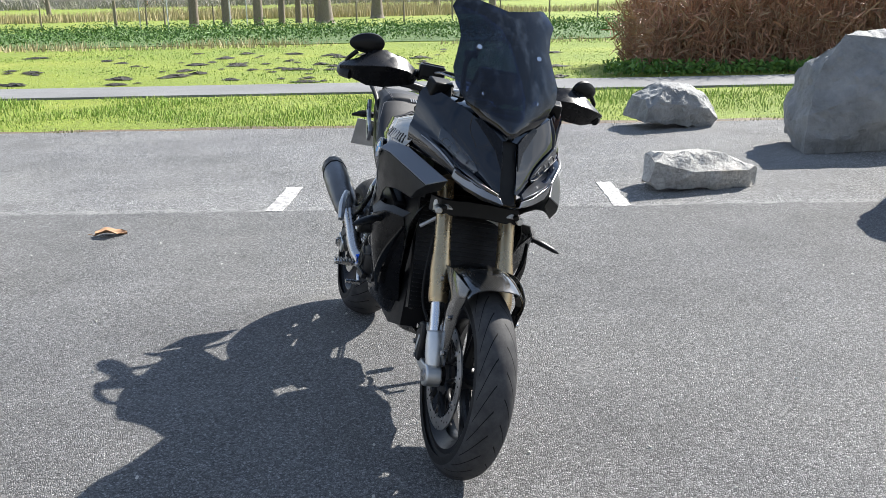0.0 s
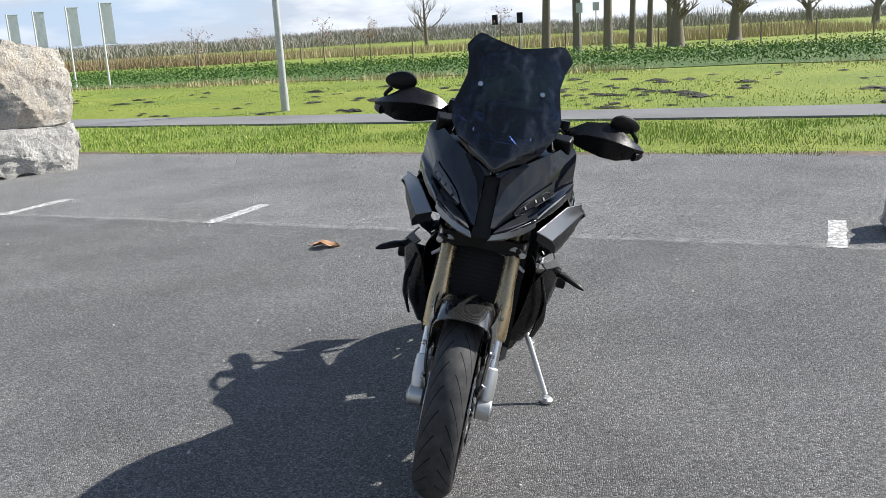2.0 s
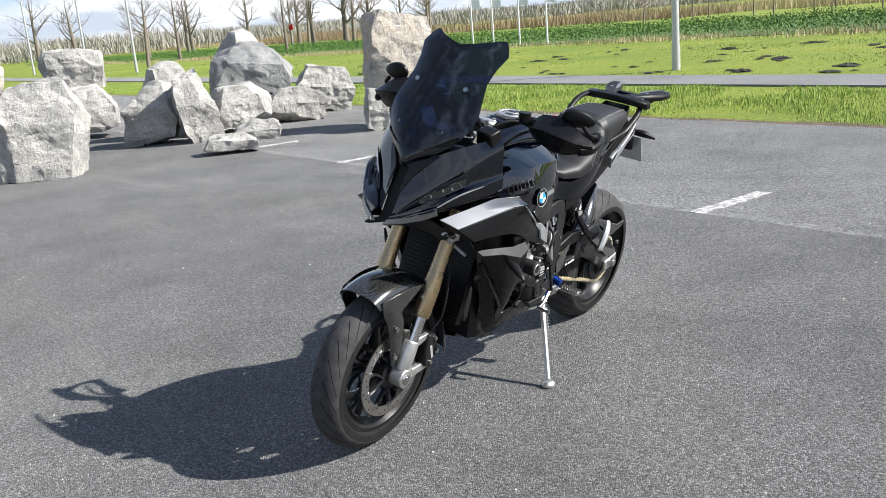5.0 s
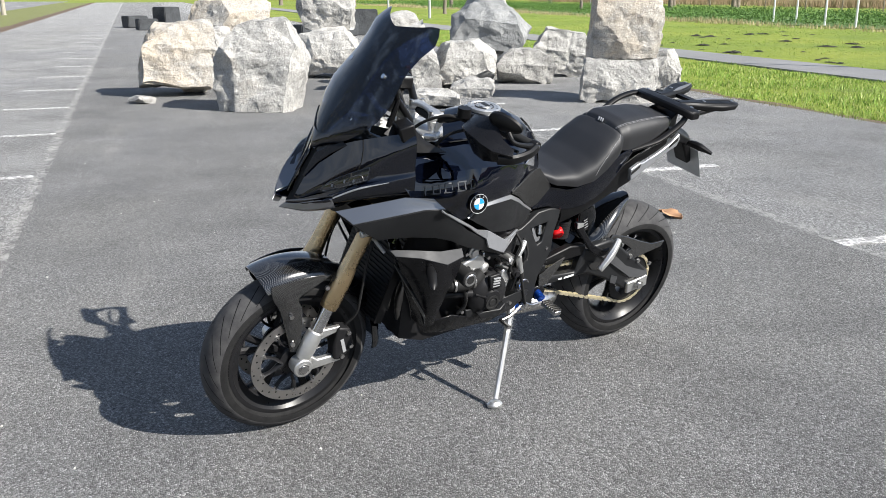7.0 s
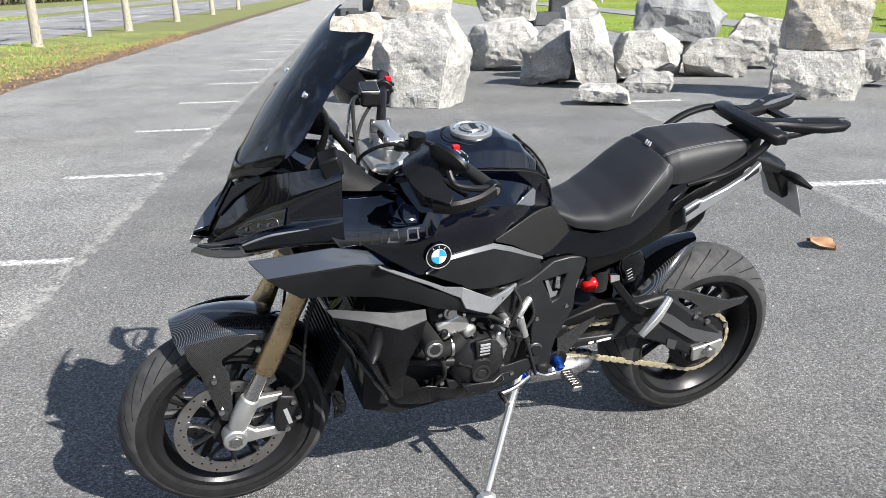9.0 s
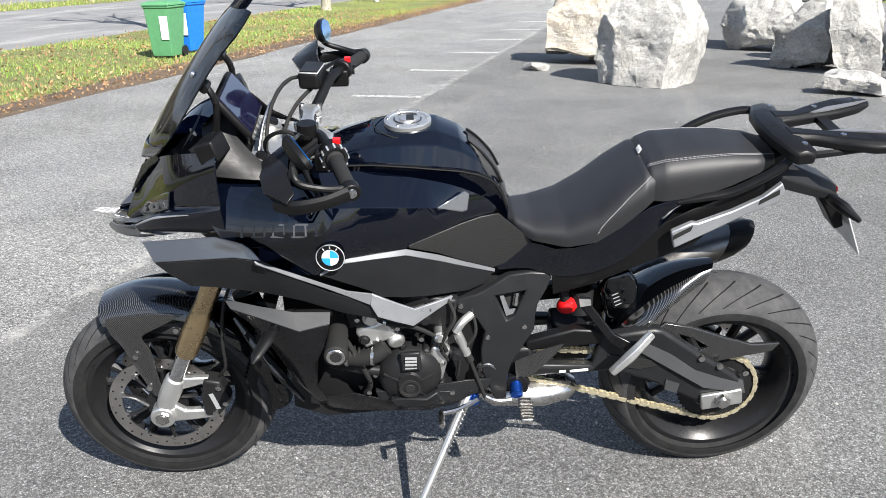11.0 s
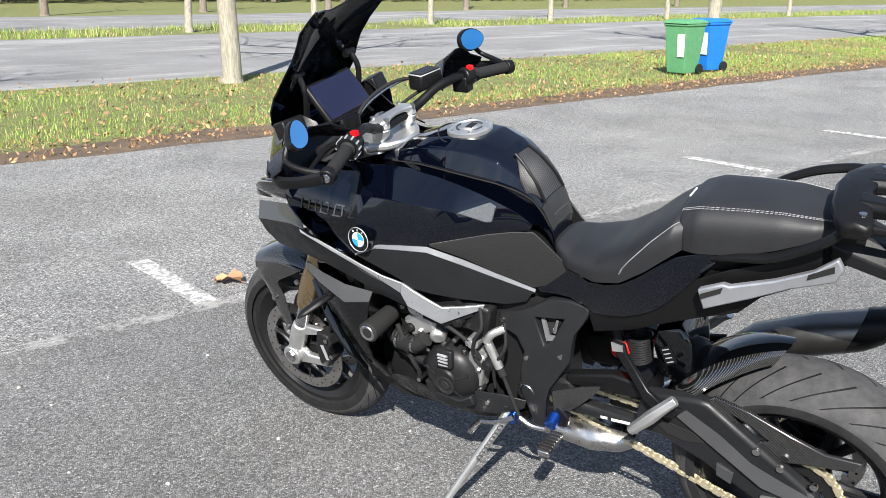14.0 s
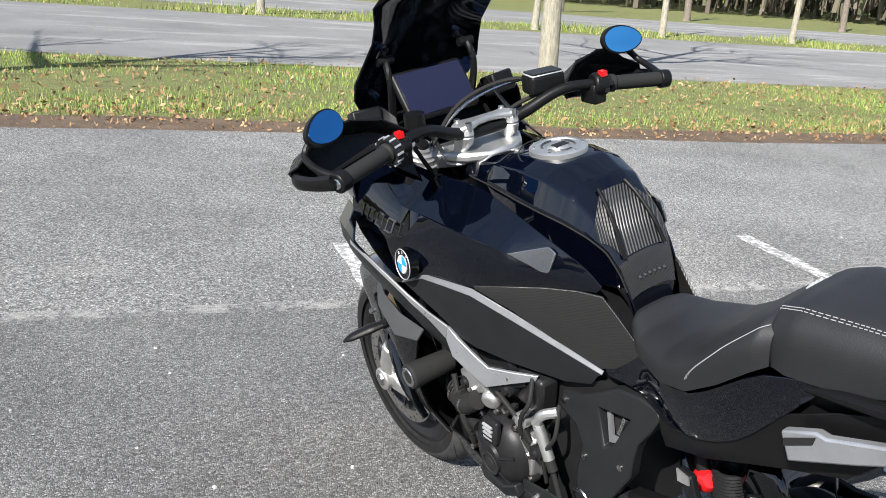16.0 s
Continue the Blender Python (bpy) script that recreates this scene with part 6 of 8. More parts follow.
# dark core behind the panels
bm = bmesh.new()
loft(bm, [[(x, -w, b), (x, w, b), (x, w * 1.0, t), (x, -w * 1.0, t)] for x, w, b, t in ((1.46, 0.06, 0.90, 0.98), (1.40, 0.11, 0.90, 1.02), (1.32, 0.16, 0.86, 1.05), (1.20, 0.12, 0.82, 1.0), (1.02, 0.12, 0.78, 1.0), (0.80, 0.115, 0.74, 0.96), (0.68, 0.080, 0.71, 0.88), (0.58, 0.065, 0.70, 0.79))])
part("inner_frame", bm, M_PLASTIC, bike)
bm = bmesh.new()
loft(bm, [[(x, -w, b), (x, w, b), (x, w, t), (x, -w, t)] for x, w, b, t in ((1.19, 0.13, 0.33, 0.80), (1.10, 0.15, 0.31, 0.80), (0.95, 0.15, 0.32, 0.78), (0.75, 0.12, 0.33, 0.72), (0.62, 0.085, 0.36, 0.70))])
part("engine_block", bm, M_ENGINE, bike, "black engine block")
bm = bmesh.new()
sheet(bm, [[(1.575, -0.030, 0.852), (1.575, 0.030, 0.852)], [(1.558, -0.026, 0.885), (1.558, 0.026, 0.885)], [(1.530, -0.027, 0.95), (1.530, 0.027, 0.95)], [(1.490, -0.028, 1.026), (1.490, 0.028, 1.026)]], 0.01, (-1, 0, 0))
part("intake_duct", bm, M_RUBBER, bike, "dark recessed central air intake")
bm = bmesh.new()
sheet(bm, fine([[(1.500, -0.024, 1.024), (1.503, 0, 1.028), (1.500, 0.024, 1.024)], [(1.447, -0.092, 1.072), (1.475, 0, 1.062), (1.447, 0.092, 1.072)], [(1.388, -0.16, 1.108), (1.43, 0, 1.095), (1.388, 0.16, 1.108)], [(1.30, -0.17, 1.125), (1.36, 0, 1.11), (1.30, 0.17, 1.125)]]), 0.004, (0, 0, -1))
part("nose_bridge", bm, M_BLACK, bike)

# radiator
bm = bmesh.new()
box(bm, (0, 0, 0), (0.03, 0.30, 0.36))
rad = part("radiator", bm, M_PLASTIC, bike, "black radiator core")
rad.matrix_basis = pose(1.245, 0, 0.60, 0, -17, 0)
bm = bmesh.new()
box(bm, (0.018, 0, 0), (0.006, 0.29, 0.004))
first = part("radiator_fin", bm, M_ENGINE, rad)
first.location.z = -0.17
for k in range(1, 24):
    f = first.copy()
    scene.collection.objects.link(f)
    f.location.z = -0.17 + k * 0.0148
bm = bmesh.new()
tube(bm, [(1.30, -0.16, 0.70), (1.33, -0.09, 0.755), (1.335, 0.0, 0.765), (1.33, 0.08, 0.75), (1.30, 0.15, 0.70)], 0.006, 8)
part("wiring_loop", bm, M_GALV, bike)

# windscreen
rows = []
SCREEN = ((1.034, 1.513, 0.012), (1.045, 1.510, 0.035), (1.075, 1.496, 0.085), (1.11, 1.475, 0.130), (1.16, 1.442, 0.164), (1.205, 1.412, 0.172), (1.25, 1.380, 0.160), (1.30, 1.343, 0.148), (1.345, 1.308, 0.155), (1.385, 1.275, 0.172), (1.41, 1.253, 0.158), (1.428, 1.238, 0.140))
for z, x, w in SCREEN:
    row = []
    for f in np.linspace(-1, 1, 15):
        dip = 0.026 * max(0, (z - 1.37) / 0.058) * (1 - min(1, abs(f) / 0.85)) ** 0.8
        row.append(Vector((x - 0.055 * f * f * (0.6 + 0.4 * w / 0.172) + dip * 0.6, f * w, z - dip)))
    rows.append(row)
bm = bmesh.new()
sheet(bm, fine(rows, 2, 1), 0.004, (-1, 0, -0.5))
screen = part("windscreen", bm, M_SCREEN, bike, "tall dark smoked windscreen with dried splashes", 60)
# opaque visor that closes the foot of the screen
heights, depths, widths = zip(*SCREEN[:5])
rows = []
for k in range(6):
    row = []
    for f in np.linspace(-1, 1, 17):
        y = 0.134 * f
        low, high = np.interp(abs(y), widths, heights), 1.084 + 0.033 * f * f
        z = low + max(high - low, 0.001) * k / 5
        w = np.interp(z, heights, widths)
        row.append(Vector((np.interp(z, heights, depths) - 0.055 * min(1, (y / w) ** 2) * (0.6 + 0.4 * w / 0.172) + 0.005, y, z)))
    rows.append(row)
bm = bmesh.new()
sheet(bm, rows, 0.004, (-1, 0, -0.5))
part("screen_visor", bm, M_NAVY, bike, "glossy blue-black visor below the windscreen", 60)
for s in SIDES:
    for x, y, z in ((1.337, 0.098, 1.276), (1.428, 0.083, 1.145)):
        bm = bmesh.new()
        d = Vector((0.75, 0, 0.45)).normalized()
        p = Vector((x, s * y, z))
        rod(bm, p - d * 0.012, p + d * 0.006, 0.0105, 0.008, 14)
        part("screen_bolt", bm, M_CHROME, screen)
    bm = bmesh.new()
    tube(bm, mirrored([(1.335, 0.10, 1.265), (1.305, 0.112, 1.245), (1.292, 0.115, 1.20), (1.31, 0.11, 1.12)], s), [0.006, 0.008, 0.008, 0.010], 8, 4)
    rod(bm, (1.312, s * 0.090, 1.252), (1.312, s * 0.130, 1.252), 0.010, seg=12)
    part("screen_bracket", bm, M_PLASTIC, bike)
    panel("dash_cheek", [
        [(1.36, 0.16, 1.12), (1.30, 0.15, 1.16), (1.25, 0.135, 1.14)],
        [(1.33, 0.19, 1.105), (1.26, 0.175, 1.10), (1.20, 0.15, 1.085)],
        [(1.30, 0.20, 1.07), (1.22, 0.19, 1.055), (1.12, 0.17, 1.04)],
    ], s, M_PLASTIC, "matt black inner cowl")
    bm = bmesh.new()
    box(bm, (1.30, s * 0.185, 1.135), (0.05, 0.07, 0.05), pose(0, 0, 0, 0, 20, -s * 12))
    soften(part("side_pod", bm, M_PLASTIC, bike), 0.006, 2)
# dash
bm = bmesh.new()
turn = look((0, 0, 0), (0.55, 0, -0.42)).to_3x3().to_4x4()
box(bm, (1.262, 0.02, 1.172), (0.188, 0.122, 0.020), turn)
dash = soften(part("display", bm, M_PLASTIC, bike, "wide colour display, switched off"), 0.008, 3)
bm = bmesh.new()
box(bm, Vector((1.262, 0.02, 1.172)) + turn @ Vector((0, 0, 0.0105)), (0.172, 0.106, 0.003), turn)
soften(part("display_glass", bm, M_DISPLAY, dash), 0.001, 1)
bm = bmesh.new()
sheet(bm, fine([[(1.285, y, 1.07) for y in (-0.15, 0, 0.15)], [(1.33, y, 1.09) for y in (-0.16, 0, 0.16)], [(1.38, y, 1.11) for y in (-0.15, 0, 0.15)]]), 0.004, (0, 0, -1))
part("dash_floor", bm, M_PLASTIC, bike)

# handlebar
bm = bmesh.new()
tube(bm, [(0.982, 0.41, 1.138), (1.02, 0.29, 1.152), (1.055, 0.185, 1.158), (1.085, 0.10, 1.124), (1.098, 0.05, 1.110), (1.10, 0.0, 1.108), (1.098, -0.05, 1.110), (1.085, -0.10, 1.124), (1.055, -0.185, 1.158), (1.02, -0.29, 1.152), (0.982, -0.41, 1.138)], [0.011, 0.011, 0.012, 0.0135, 0.0145, 0.0145, 0.0145, 0.0135, 0.012, 0.011, 0.011], 14)
handlebar = part("handlebar", bm, M_PLASTIC, bike, "black tapered handlebar")
for s in SIDES:
    bm = bmesh.new()
    rings = []
    for z, x, y, rx, ry in ((1.045, 1.120, 0.070, 0.030, 0.026), (1.058, 1.116, 0.068, 0.019, 0.018), (1.078, 1.108, 0.064, 0.018, 0.017), (1.090, 1.102, 0.061, 0.026, 0.018), (1.108, 1.10, 0.060, 0.030, 0.019)):
        rings.append([(x + rx * math.cos(q), s * y + ry * math.sin(q), z) for q in np.linspace(0, 2 * math.pi, 16, endpoint=False)])
    loft(bm, rings)
    riser = soften(part("bar_riser", bm, M_ALU, handlebar, "bare cast aluminium bar riser"), 0.003, 2)
    bm = bmesh.new()
    loft(bm, [[(1.10 + rx * math.cos(q), s * 0.06 + ry * math.sin(q), z) for q in np.linspace(0, 2 * math.pi, 16, endpoint=False)] for z, rx, ry in ((1.110, 0.030, 0.019), (1.124, 0.028, 0.018), (1.130, 0.020, 0.015))])
    soften(part("bar_cap", bm, M_ALU, riser), 0.002, 2)
    for d in (-0.022, 0.022):
        bm = bmesh.new()
        rod(bm, (1.10 + d, s * 0.06, 1.120), (1.10 + d, s * 0.06, 1.139), 0.007, seg=10)
        part("cap_bolt", bm, M_STEEL, riser)
bm = bmesh.new()
loft(bm, [[(1.10 - w, y, z - h), (1.10 + w, y, z - h), (1.10 + w, y, z + h), (1.10 - w, y, z + h)] for y, w, z, h in ((-0.080, 0.018, 1.124, 0.006), (-0.06, 0.028, 1.127, 0.008), (-0.03, 0.016, 1.130, 0.007), (0.0, 0.013, 1.131, 0.007), (0.03, 0.016, 1.130, 0.007), (0.06, 0.028, 1.127, 0.008), (0.080, 0.018, 1.124, 0.006))])
soften(part("clamp_bridge", bm, M_ALU, handlebar, "bare cast aluminium clamp bridge"), 0.005, 2)
bm = bmesh.new()
plate(bm, [(1.165, -0.085, 1.052), (1.165, 0.085, 1.052), (1.12, 0.105, 1.052), (1.075, 0.075, 1.052), (1.045, 0.03, 1.052), (1.045, -0.03, 1.052), (1.075, -0.075, 1.052), (1.12, -0.105, 1.052)], 0.022, (0, 0, 1))
soften(part("bar_bridge", bm, M_ALU, handlebar, "bare cast aluminium steering bridge"), 0.007, 2)
bm = bmesh.new()
rod(bm, (1.085, 0, 1.03), (1.085, 0, 1.065), 0.024, seg=20)
part("steering_nut", bm, M_STEEL, bike)
for s in SIDES:
    a, b = Vector((1.02, s * 0.285, 1.152)), Vector((0.984, s * 0.405, 1.139))
    d = (b - a).normalized()
    bm = bmesh.new()
    tube(bm, [a, a + d * 0.012, a + d * 0.016, b], [0.020, 0.020, 0.0165, 0.0165], 16, 1)
    part("grip", bm, M_RUBBER, handlebar, "ribbed black rubber grip")
    bm = bmesh.new()
    rod(bm, b, b + d * 0.024, 0.021, 0.020, 20)
    end = soften(part("bar_end", bm, M_PLASTIC, handlebar), 0.003, 2)
    bm = bmesh.new()
    rod(bm, b + d * 0.022, b + d * 0.0265, 0.012, 0.010, 16)
    part("bar_end_bolt", bm, M_CHROME, end)
    bm = bmesh.new()
    rod(bm, a - d * 0.040, a - d * 0.006, 0.026, seg=20)
    box(bm, a - d * 0.03 + Vector((0.01, 0, -0.02)), (0.05, 0.036, 0.045))
    sw = soften(part("switch_pod", bm, M_PLASTIC, handlebar, "black switch cluster"), 0.005, 2)
    bm = bmesh.new()
    box(bm, a - d * 0.022 + Vector((-0.012, 0, 0.026)), (0.016, 0.014, 0.012))
    part("red_switch", bm, M_RED, sw)
    bm = bmesh.new()
    for k, (dx, dz) in enumerate(((-0.027, 0.006), (-0.025, -0.010), (-0.020, 0.016))):
        box(bm, a - d * (0.014 + 0.008 * k) + Vector((dx, 0, dz)), (0.008, 0.010, 0.008))
    pieces("switch_button", bm, M_GREYPLASTIC, sw)
    if s > 0:
        bm = bmesh.new()
        lathe(bm, [(0.022, -0.007), (0.029, -0.008), (0.029, 0.008), (0.022, 0.007)], (0, 0, 0), 28, True)
        ob = part("multi_ring", bm, M_GREYPLASTIC, sw, "knurled control ring")
        ob.matrix_basis = Matrix.Translation(a + d * 0.002) @ d.to_track_quat("Y", "Z").to_matrix().to_4x4()
        bm = bmesh.new()
        for k in range(12):
            q = 2 * math.pi * k / 12
            box(bm, (0.0295 * math.cos(q), 0, 0.0295 * math.sin(q)), (0.003, 0.016, 0.004), Matrix.Rotation(-q, 4, "Y"))
        for rib in pieces("ring_rib", bm, M_GALV, sw):
            rib.matrix_basis = Matrix.Translation(a + d * 0.002) @ d.to_track_quat("Y", "Z").to_matrix().to_4x4()
    # lever
    bm = bmesh.new()
    tube(bm, mirrored([(1.06, 0.225, 1.15), (1.085, 0.28, 1.145), (1.072, 0.35, 1.135), (1.045, 0.42, 1.128)], s), [0.009, 0.008, 0.006, 0.005], 8, 5)
    part("lever", bm, M_PLASTIC, handlebar, "black hand lever")
    # reservoir
    bm = bmesh.new()
    if s < 0:
        box(bm, (1.10, -0.165, 1.172), (0.055, 0.085, 0.045), pose(0, 0, 0, 0, 0, -10))
        soften(part("fluid_reservoir", bm, M_PLASTIC, handlebar, "black brake fluid reservoir"), 0.009, 3)
        bm = bmesh.new()
        box(bm, (1.10, -0.165, 1.196), (0.045, 0.072, 0.004), pose(0, 0, 0, 0, 0, -10))
        part("reservoir_lid", bm, M_GREYPLASTIC, handlebar)
        bm = bmesh.new()
        box(bm, (1.10, -0.165, 1.193), (0.050, 0.079, 0.003), pose(0, 0, 0, 0, 0, -10))
        soften(part("lid_rim", bm, M_GALV, handlebar, "pale rim"), 0.001, 1)
    else:
        rod(bm, (1.085, 0.185, 1.16), (1.085, 0.185, 1.19), 0.022, seg=18)
        part("clutch_perch", bm, M_PLASTIC, handlebar)
    # hand guard
    guard = panel("hand_guard", [
        [(1.070, 0.205, 1.160), (1.092, 0.260, 1.195), (1.098, 0.325, 1.212), (1.102, 0.370, 1.205), (1.105, 0.415, 1.172), (1.090, 0.452, 1.152)],
        [(1.088, 0.210, 1.145), (1.140, 0.260, 1.160), (1.165, 0.325, 1.163), (1.168, 0.380, 1.156), (1.155, 0.430, 1.146), (1.105, 0.468, 1.138)],
        [(1.078, 0.215, 1.125), (1.108, 0.260, 1.112), (1.130, 0.325, 1.098), (1.134, 0.380, 1.096), (1.124, 0.425, 1.105), (1.092, 0.458, 1.115)],
    ], s, M_GUARD, "angular black hand guard", 0.005, 0, handlebar)
    bm = bmesh.new()
    tube(bm, mirrored([(1.13, 0.432, 1.118), (1.09, 0.455, 1.122), (1.03, 0.450, 1.130), (0.985, 0.430, 1.138)], s), [0.012, 0.012, 0.011, 0.012], 8, 4, 1.4)
    tube(bm, mirrored([(1.055, 0.195, 1.155), (1.08, 0.215, 1.145), (1.10, 0.24, 1.14)], s), 0.009, 8, 3)
    pieces("guard_arm", bm, M_PLASTIC, guard)
    # bar-end mirror
    bm = bmesh.new()
    tube(bm, mirrored([(0.99, 0.418, 1.142), (1.035, 0.434, 1.152), (1.082, 0.436, 1.168), (1.092, 0.416, 1.192)], s), [0.010, 0.008, 0.007, 0.008], 10, 5)
    stalk = part("mirror_stalk", bm, M_PLASTIC, handlebar)
    m = Matrix.Translation((1.082, s * 0.388, 1.212 if s > 0 else 1.222)) @ look((0, 0, 0), (1, 0.45, -0.55) if s > 0 else (1, -0.10, -0.22)).to_3x3().to_4x4() @ Matrix.Rotation(s * radians(8), 4, "Z")
    bm = bmesh.new()
    rings = []
    for r, z in ((0.86, 0.006), (1.0, 0.004), (1.0, -0.006), (0.7, -0.018), (0.3, -0.022)):
        rings.append([(m @ Vector((0.056 * r * math.cos(q), 0.032 * r * math.sin(q) * (1 + 0.15 * math.cos(q) * s), z))) for q in np.linspace(0, 2 * math.pi, 32, endpoint=False)])
    loft(bm, rings)
    shell = part("mirror", bm, M_PLASTIC, handlebar, "oval black bar-end mirror")
    bm = bmesh.new()
    loft(bm, [[(m @ Vector((0.051 * r * math.cos(q), 0.0285 * r * math.sin(q) * (1 + 0.15 * math.cos(q) * s), z))) for q in np.linspace(0, 2 * math.pi, 32, endpoint=False)] for r, z in ((1.0, 0.004), (1.0, 0.0075))])
    part("mirror_glass", bm, M_MIRROR, shell, "blue tinted mirror glass")
for pts in (((1.06, 0.20, 1.14), (1.14, 0.16, 1.16), (1.20, 0.08, 1.09), (1.16, 0.04, 0.98)), ((1.07, -0.20, 1.14), (1.15, -0.13, 1.18), (1.19, 0.0, 1.15), (1.20, 0.10, 1.05)), ((1.05, 0.21, 1.13), (1.12, 0.17, 1.10), (1.14, 0.13, 1.04), (1.10, 0.10, 0.97)), ((1.08, -0.17, 1.16), (1.14, -0.10, 1.12), (1.17, -0.05, 1.06), (1.15, -0.03, 0.99))):
    bm = bmesh.new()
    tube(bm, pts, 0.005, 8)
    part("cable", bm, M_RUBBER, bike)
bm = bmesh.new()
tube(bm, [(1.08, -0.18, 1.155), (1.15, -0.14, 1.175), (1.20, -0.02, 1.14), (1.22, 0.08, 1.06)], 0.004, 8)
part("steel_brake_line", bm, M_STEEL, bike)


# tank
# stations: where along, top, half width and height of the edge
TANK = [(1.10, 1.048, 0.070, 1.030), (1.02, 1.078, 0.100, 1.045), (0.95, 1.100, 0.114, 1.052), (0.86, 1.112, 0.122, 1.048), (0.79, 1.109, 0.118, 1.038), (0.735, 1.086, 0.106, 1.026), (0.69, 1.048, 0.091, 1.008), (0.655, 1.006, 0.076, 0.984), (0.63, 0.958, 0.065, 0.942), (0.610, 0.895, 0.057, 0.885)]
ACROSS = (0.0, 0.35, 0.58, 0.75, 0.88, 1.0)


def tank_at(f, a, out=0.0):
    """A point on the tank: f along it (0 to 9), a across (-1 to 1), its edge at 0.75."""
    k = min(int(f), len(TANK) - 2)
    t = f - k
    x, top, w, rim = (p + (q - p) * t for p, q in zip(TANK[k], TANK[k + 1]))
    y = float(np.interp(abs(a), ACROSS, (0.0, 0.45 * w, 0.78 * w, w, w - 0.010, w - 0.016)))
    z = float(np.interp(abs(a), ACROSS, (top, top - 0.04 * (top - rim), top - 0.28 * (top - rim), rim, rim - 0.045, min(0.90, rim - 0.07))))
    lift = Vector((-0.9 * min(1.0, max(0.0, (f - 4.5) / 4)), math.copysign(abs(a), a), 1.0 - 0.6 * abs(a))).normalized() * out
    return Vector((x, math.copysign(y, a), z)) + lift


def tank_patch(name, f0, f1, a0, a1, mat, label, rows=9, cols=7):
    """A thin pad laid on the tank; f0 and f1 give its ends for each place across."""
    bm = bmesh.new()
    net_rows = []
    for t in np.linspace(0, 1, rows):
        net_rows.append([tank_at(f0(u) + (f1(u) - f0(u)) * t, a0(t) + (a1(t) - a0(t)) * u, 0.003) for u in np.linspace(0, 1, cols)])
    sheet(bm, net_rows, 0.003, (1, 0, -0.5))
    return part(name, bm, mat, tank, label)


bm = bmesh.new()
fs = np.linspace(0, 9, 37)
loft(bm, [[tank_at(f, a) for a in [-q for q in ACROSS[:0:-1]] + list(ACROSS)] for f in fs])
tank = soften(part("fuel_tank", bm, M_NAVY, bike, "glossy blue-black fuel tank with sharp edges", 22), 0.006, 3, 14)
bm = bmesh.new()
rings = []
for r, z in ((0.058, -0.006), (0.058, 0.004), (0.053, 0.007), (0.046, 0.007), (0.045, 0.005), (0.021, 0.005), (0.020, 0.009), (0.0205, 0.009)):
    rings.append([(0.860 + r * math.cos(q), r * math.sin(q), 1.1125 + z - 0.02 * r * math.cos(q)) for q in np.linspace(0, 2 * math.pi, 48, endpoint=False)])
loft(bm, rings)
cap = part("fuel_cap", bm, M_ALU, tank, "round bare aluminium fuel cap")
for k in range(6):
    q = 2 * math.pi * k / 6
    bm = bmesh.new()
    rod(bm, (0.860 + 0.0495 * math.cos(q), 0.0495 * math.sin(q), 1.118), (0.860 + 0.0495 * math.cos(q), 0.0495 * math.sin(q), 1.1215), 0.0035, seg=8)
    part("cap_screw", bm, M_STEEL, cap)
bm = bmesh.new()
box(bm, (0.854, 0, 1.1215), (0.018, 0.032, 0.003))
part("lock_flap", bm, M_GREYPLASTIC, cap)
for k in range(3):
    q = 2 * math.pi * k / 3 + 0.5
    bm = bmesh.new()
    tube(bm, [(0.860 + 0.033 * math.cos(q + d), 0.033 * math.sin(q + d), 1.1185) for d in np.linspace(-0.75, 0.75, 8)], 0.0022, 6, 1)
    part("cap_groove", bm, M_DULL, cap)
# seam round the filler and over the crown
bm = bmesh.new()
tube(bm, [(0.860 + 0.085 * math.cos(q), 0.075 * math.sin(q), 1.1095 - 0.02 * abs(math.sin(q)) ** 2 * 0.6) for q in np.linspace(-2.4, 2.4, 24)], 0.0016, 6, 1)
part("tank_seam", bm, M_RUBBER, tank)
for s in SIDES:
    ridge = lambda t: s * (0.24 + 0.29 * t)
    tank_patch("grip_pad", lambda u: 5.5 + 0.75 * u, lambda u: 7.8 - 1.1 * u, ridge, lambda t: s * (0.62 + 0.10 * t), M_PAD, "ribbed dark grip pad")
    bm = bmesh.new()
    tube(bm, [tank_at(5.45 + 2.4 * t, ridge(t), 0.006) for t in np.linspace(0, 1, 8)], 0.0042, 8, 2)
    part("pad_rib", bm, M_PLASTIC, tank)
    bm = bmesh.new()
    tube(bm, [tank_at(f, s * 0.76, 0.001) for f in np.linspace(0.6, 8.6, 17)], 0.0018, 6, 2)
    part("tank_seam", bm, M_RUBBER, tank)
tank_patch("centre_pad", lambda u: 5.5, lambda u: 7.8, lambda t: -(0.24 + 0.29 * t), lambda t: 0.24 + 0.29 * t, M_PAD, "ribbed dark tank pad")
tank_patch("lower_pad", lambda u: 7.85, lambda u: 8.95, lambda t: -0.70, lambda t: 0.70, M_KNEE, "matt black pad above the seat nose")
bm = bmesh.new()
for k in range(6):
    box(bm, tank_at(8.55, -0.40 + 0.15 * k, 0.0045), (0.002, 0.005, 0.006), pose(0, 0, 0, 0, 70, 0))
pieces("printed_bar", bm, M_LETTER, tank)


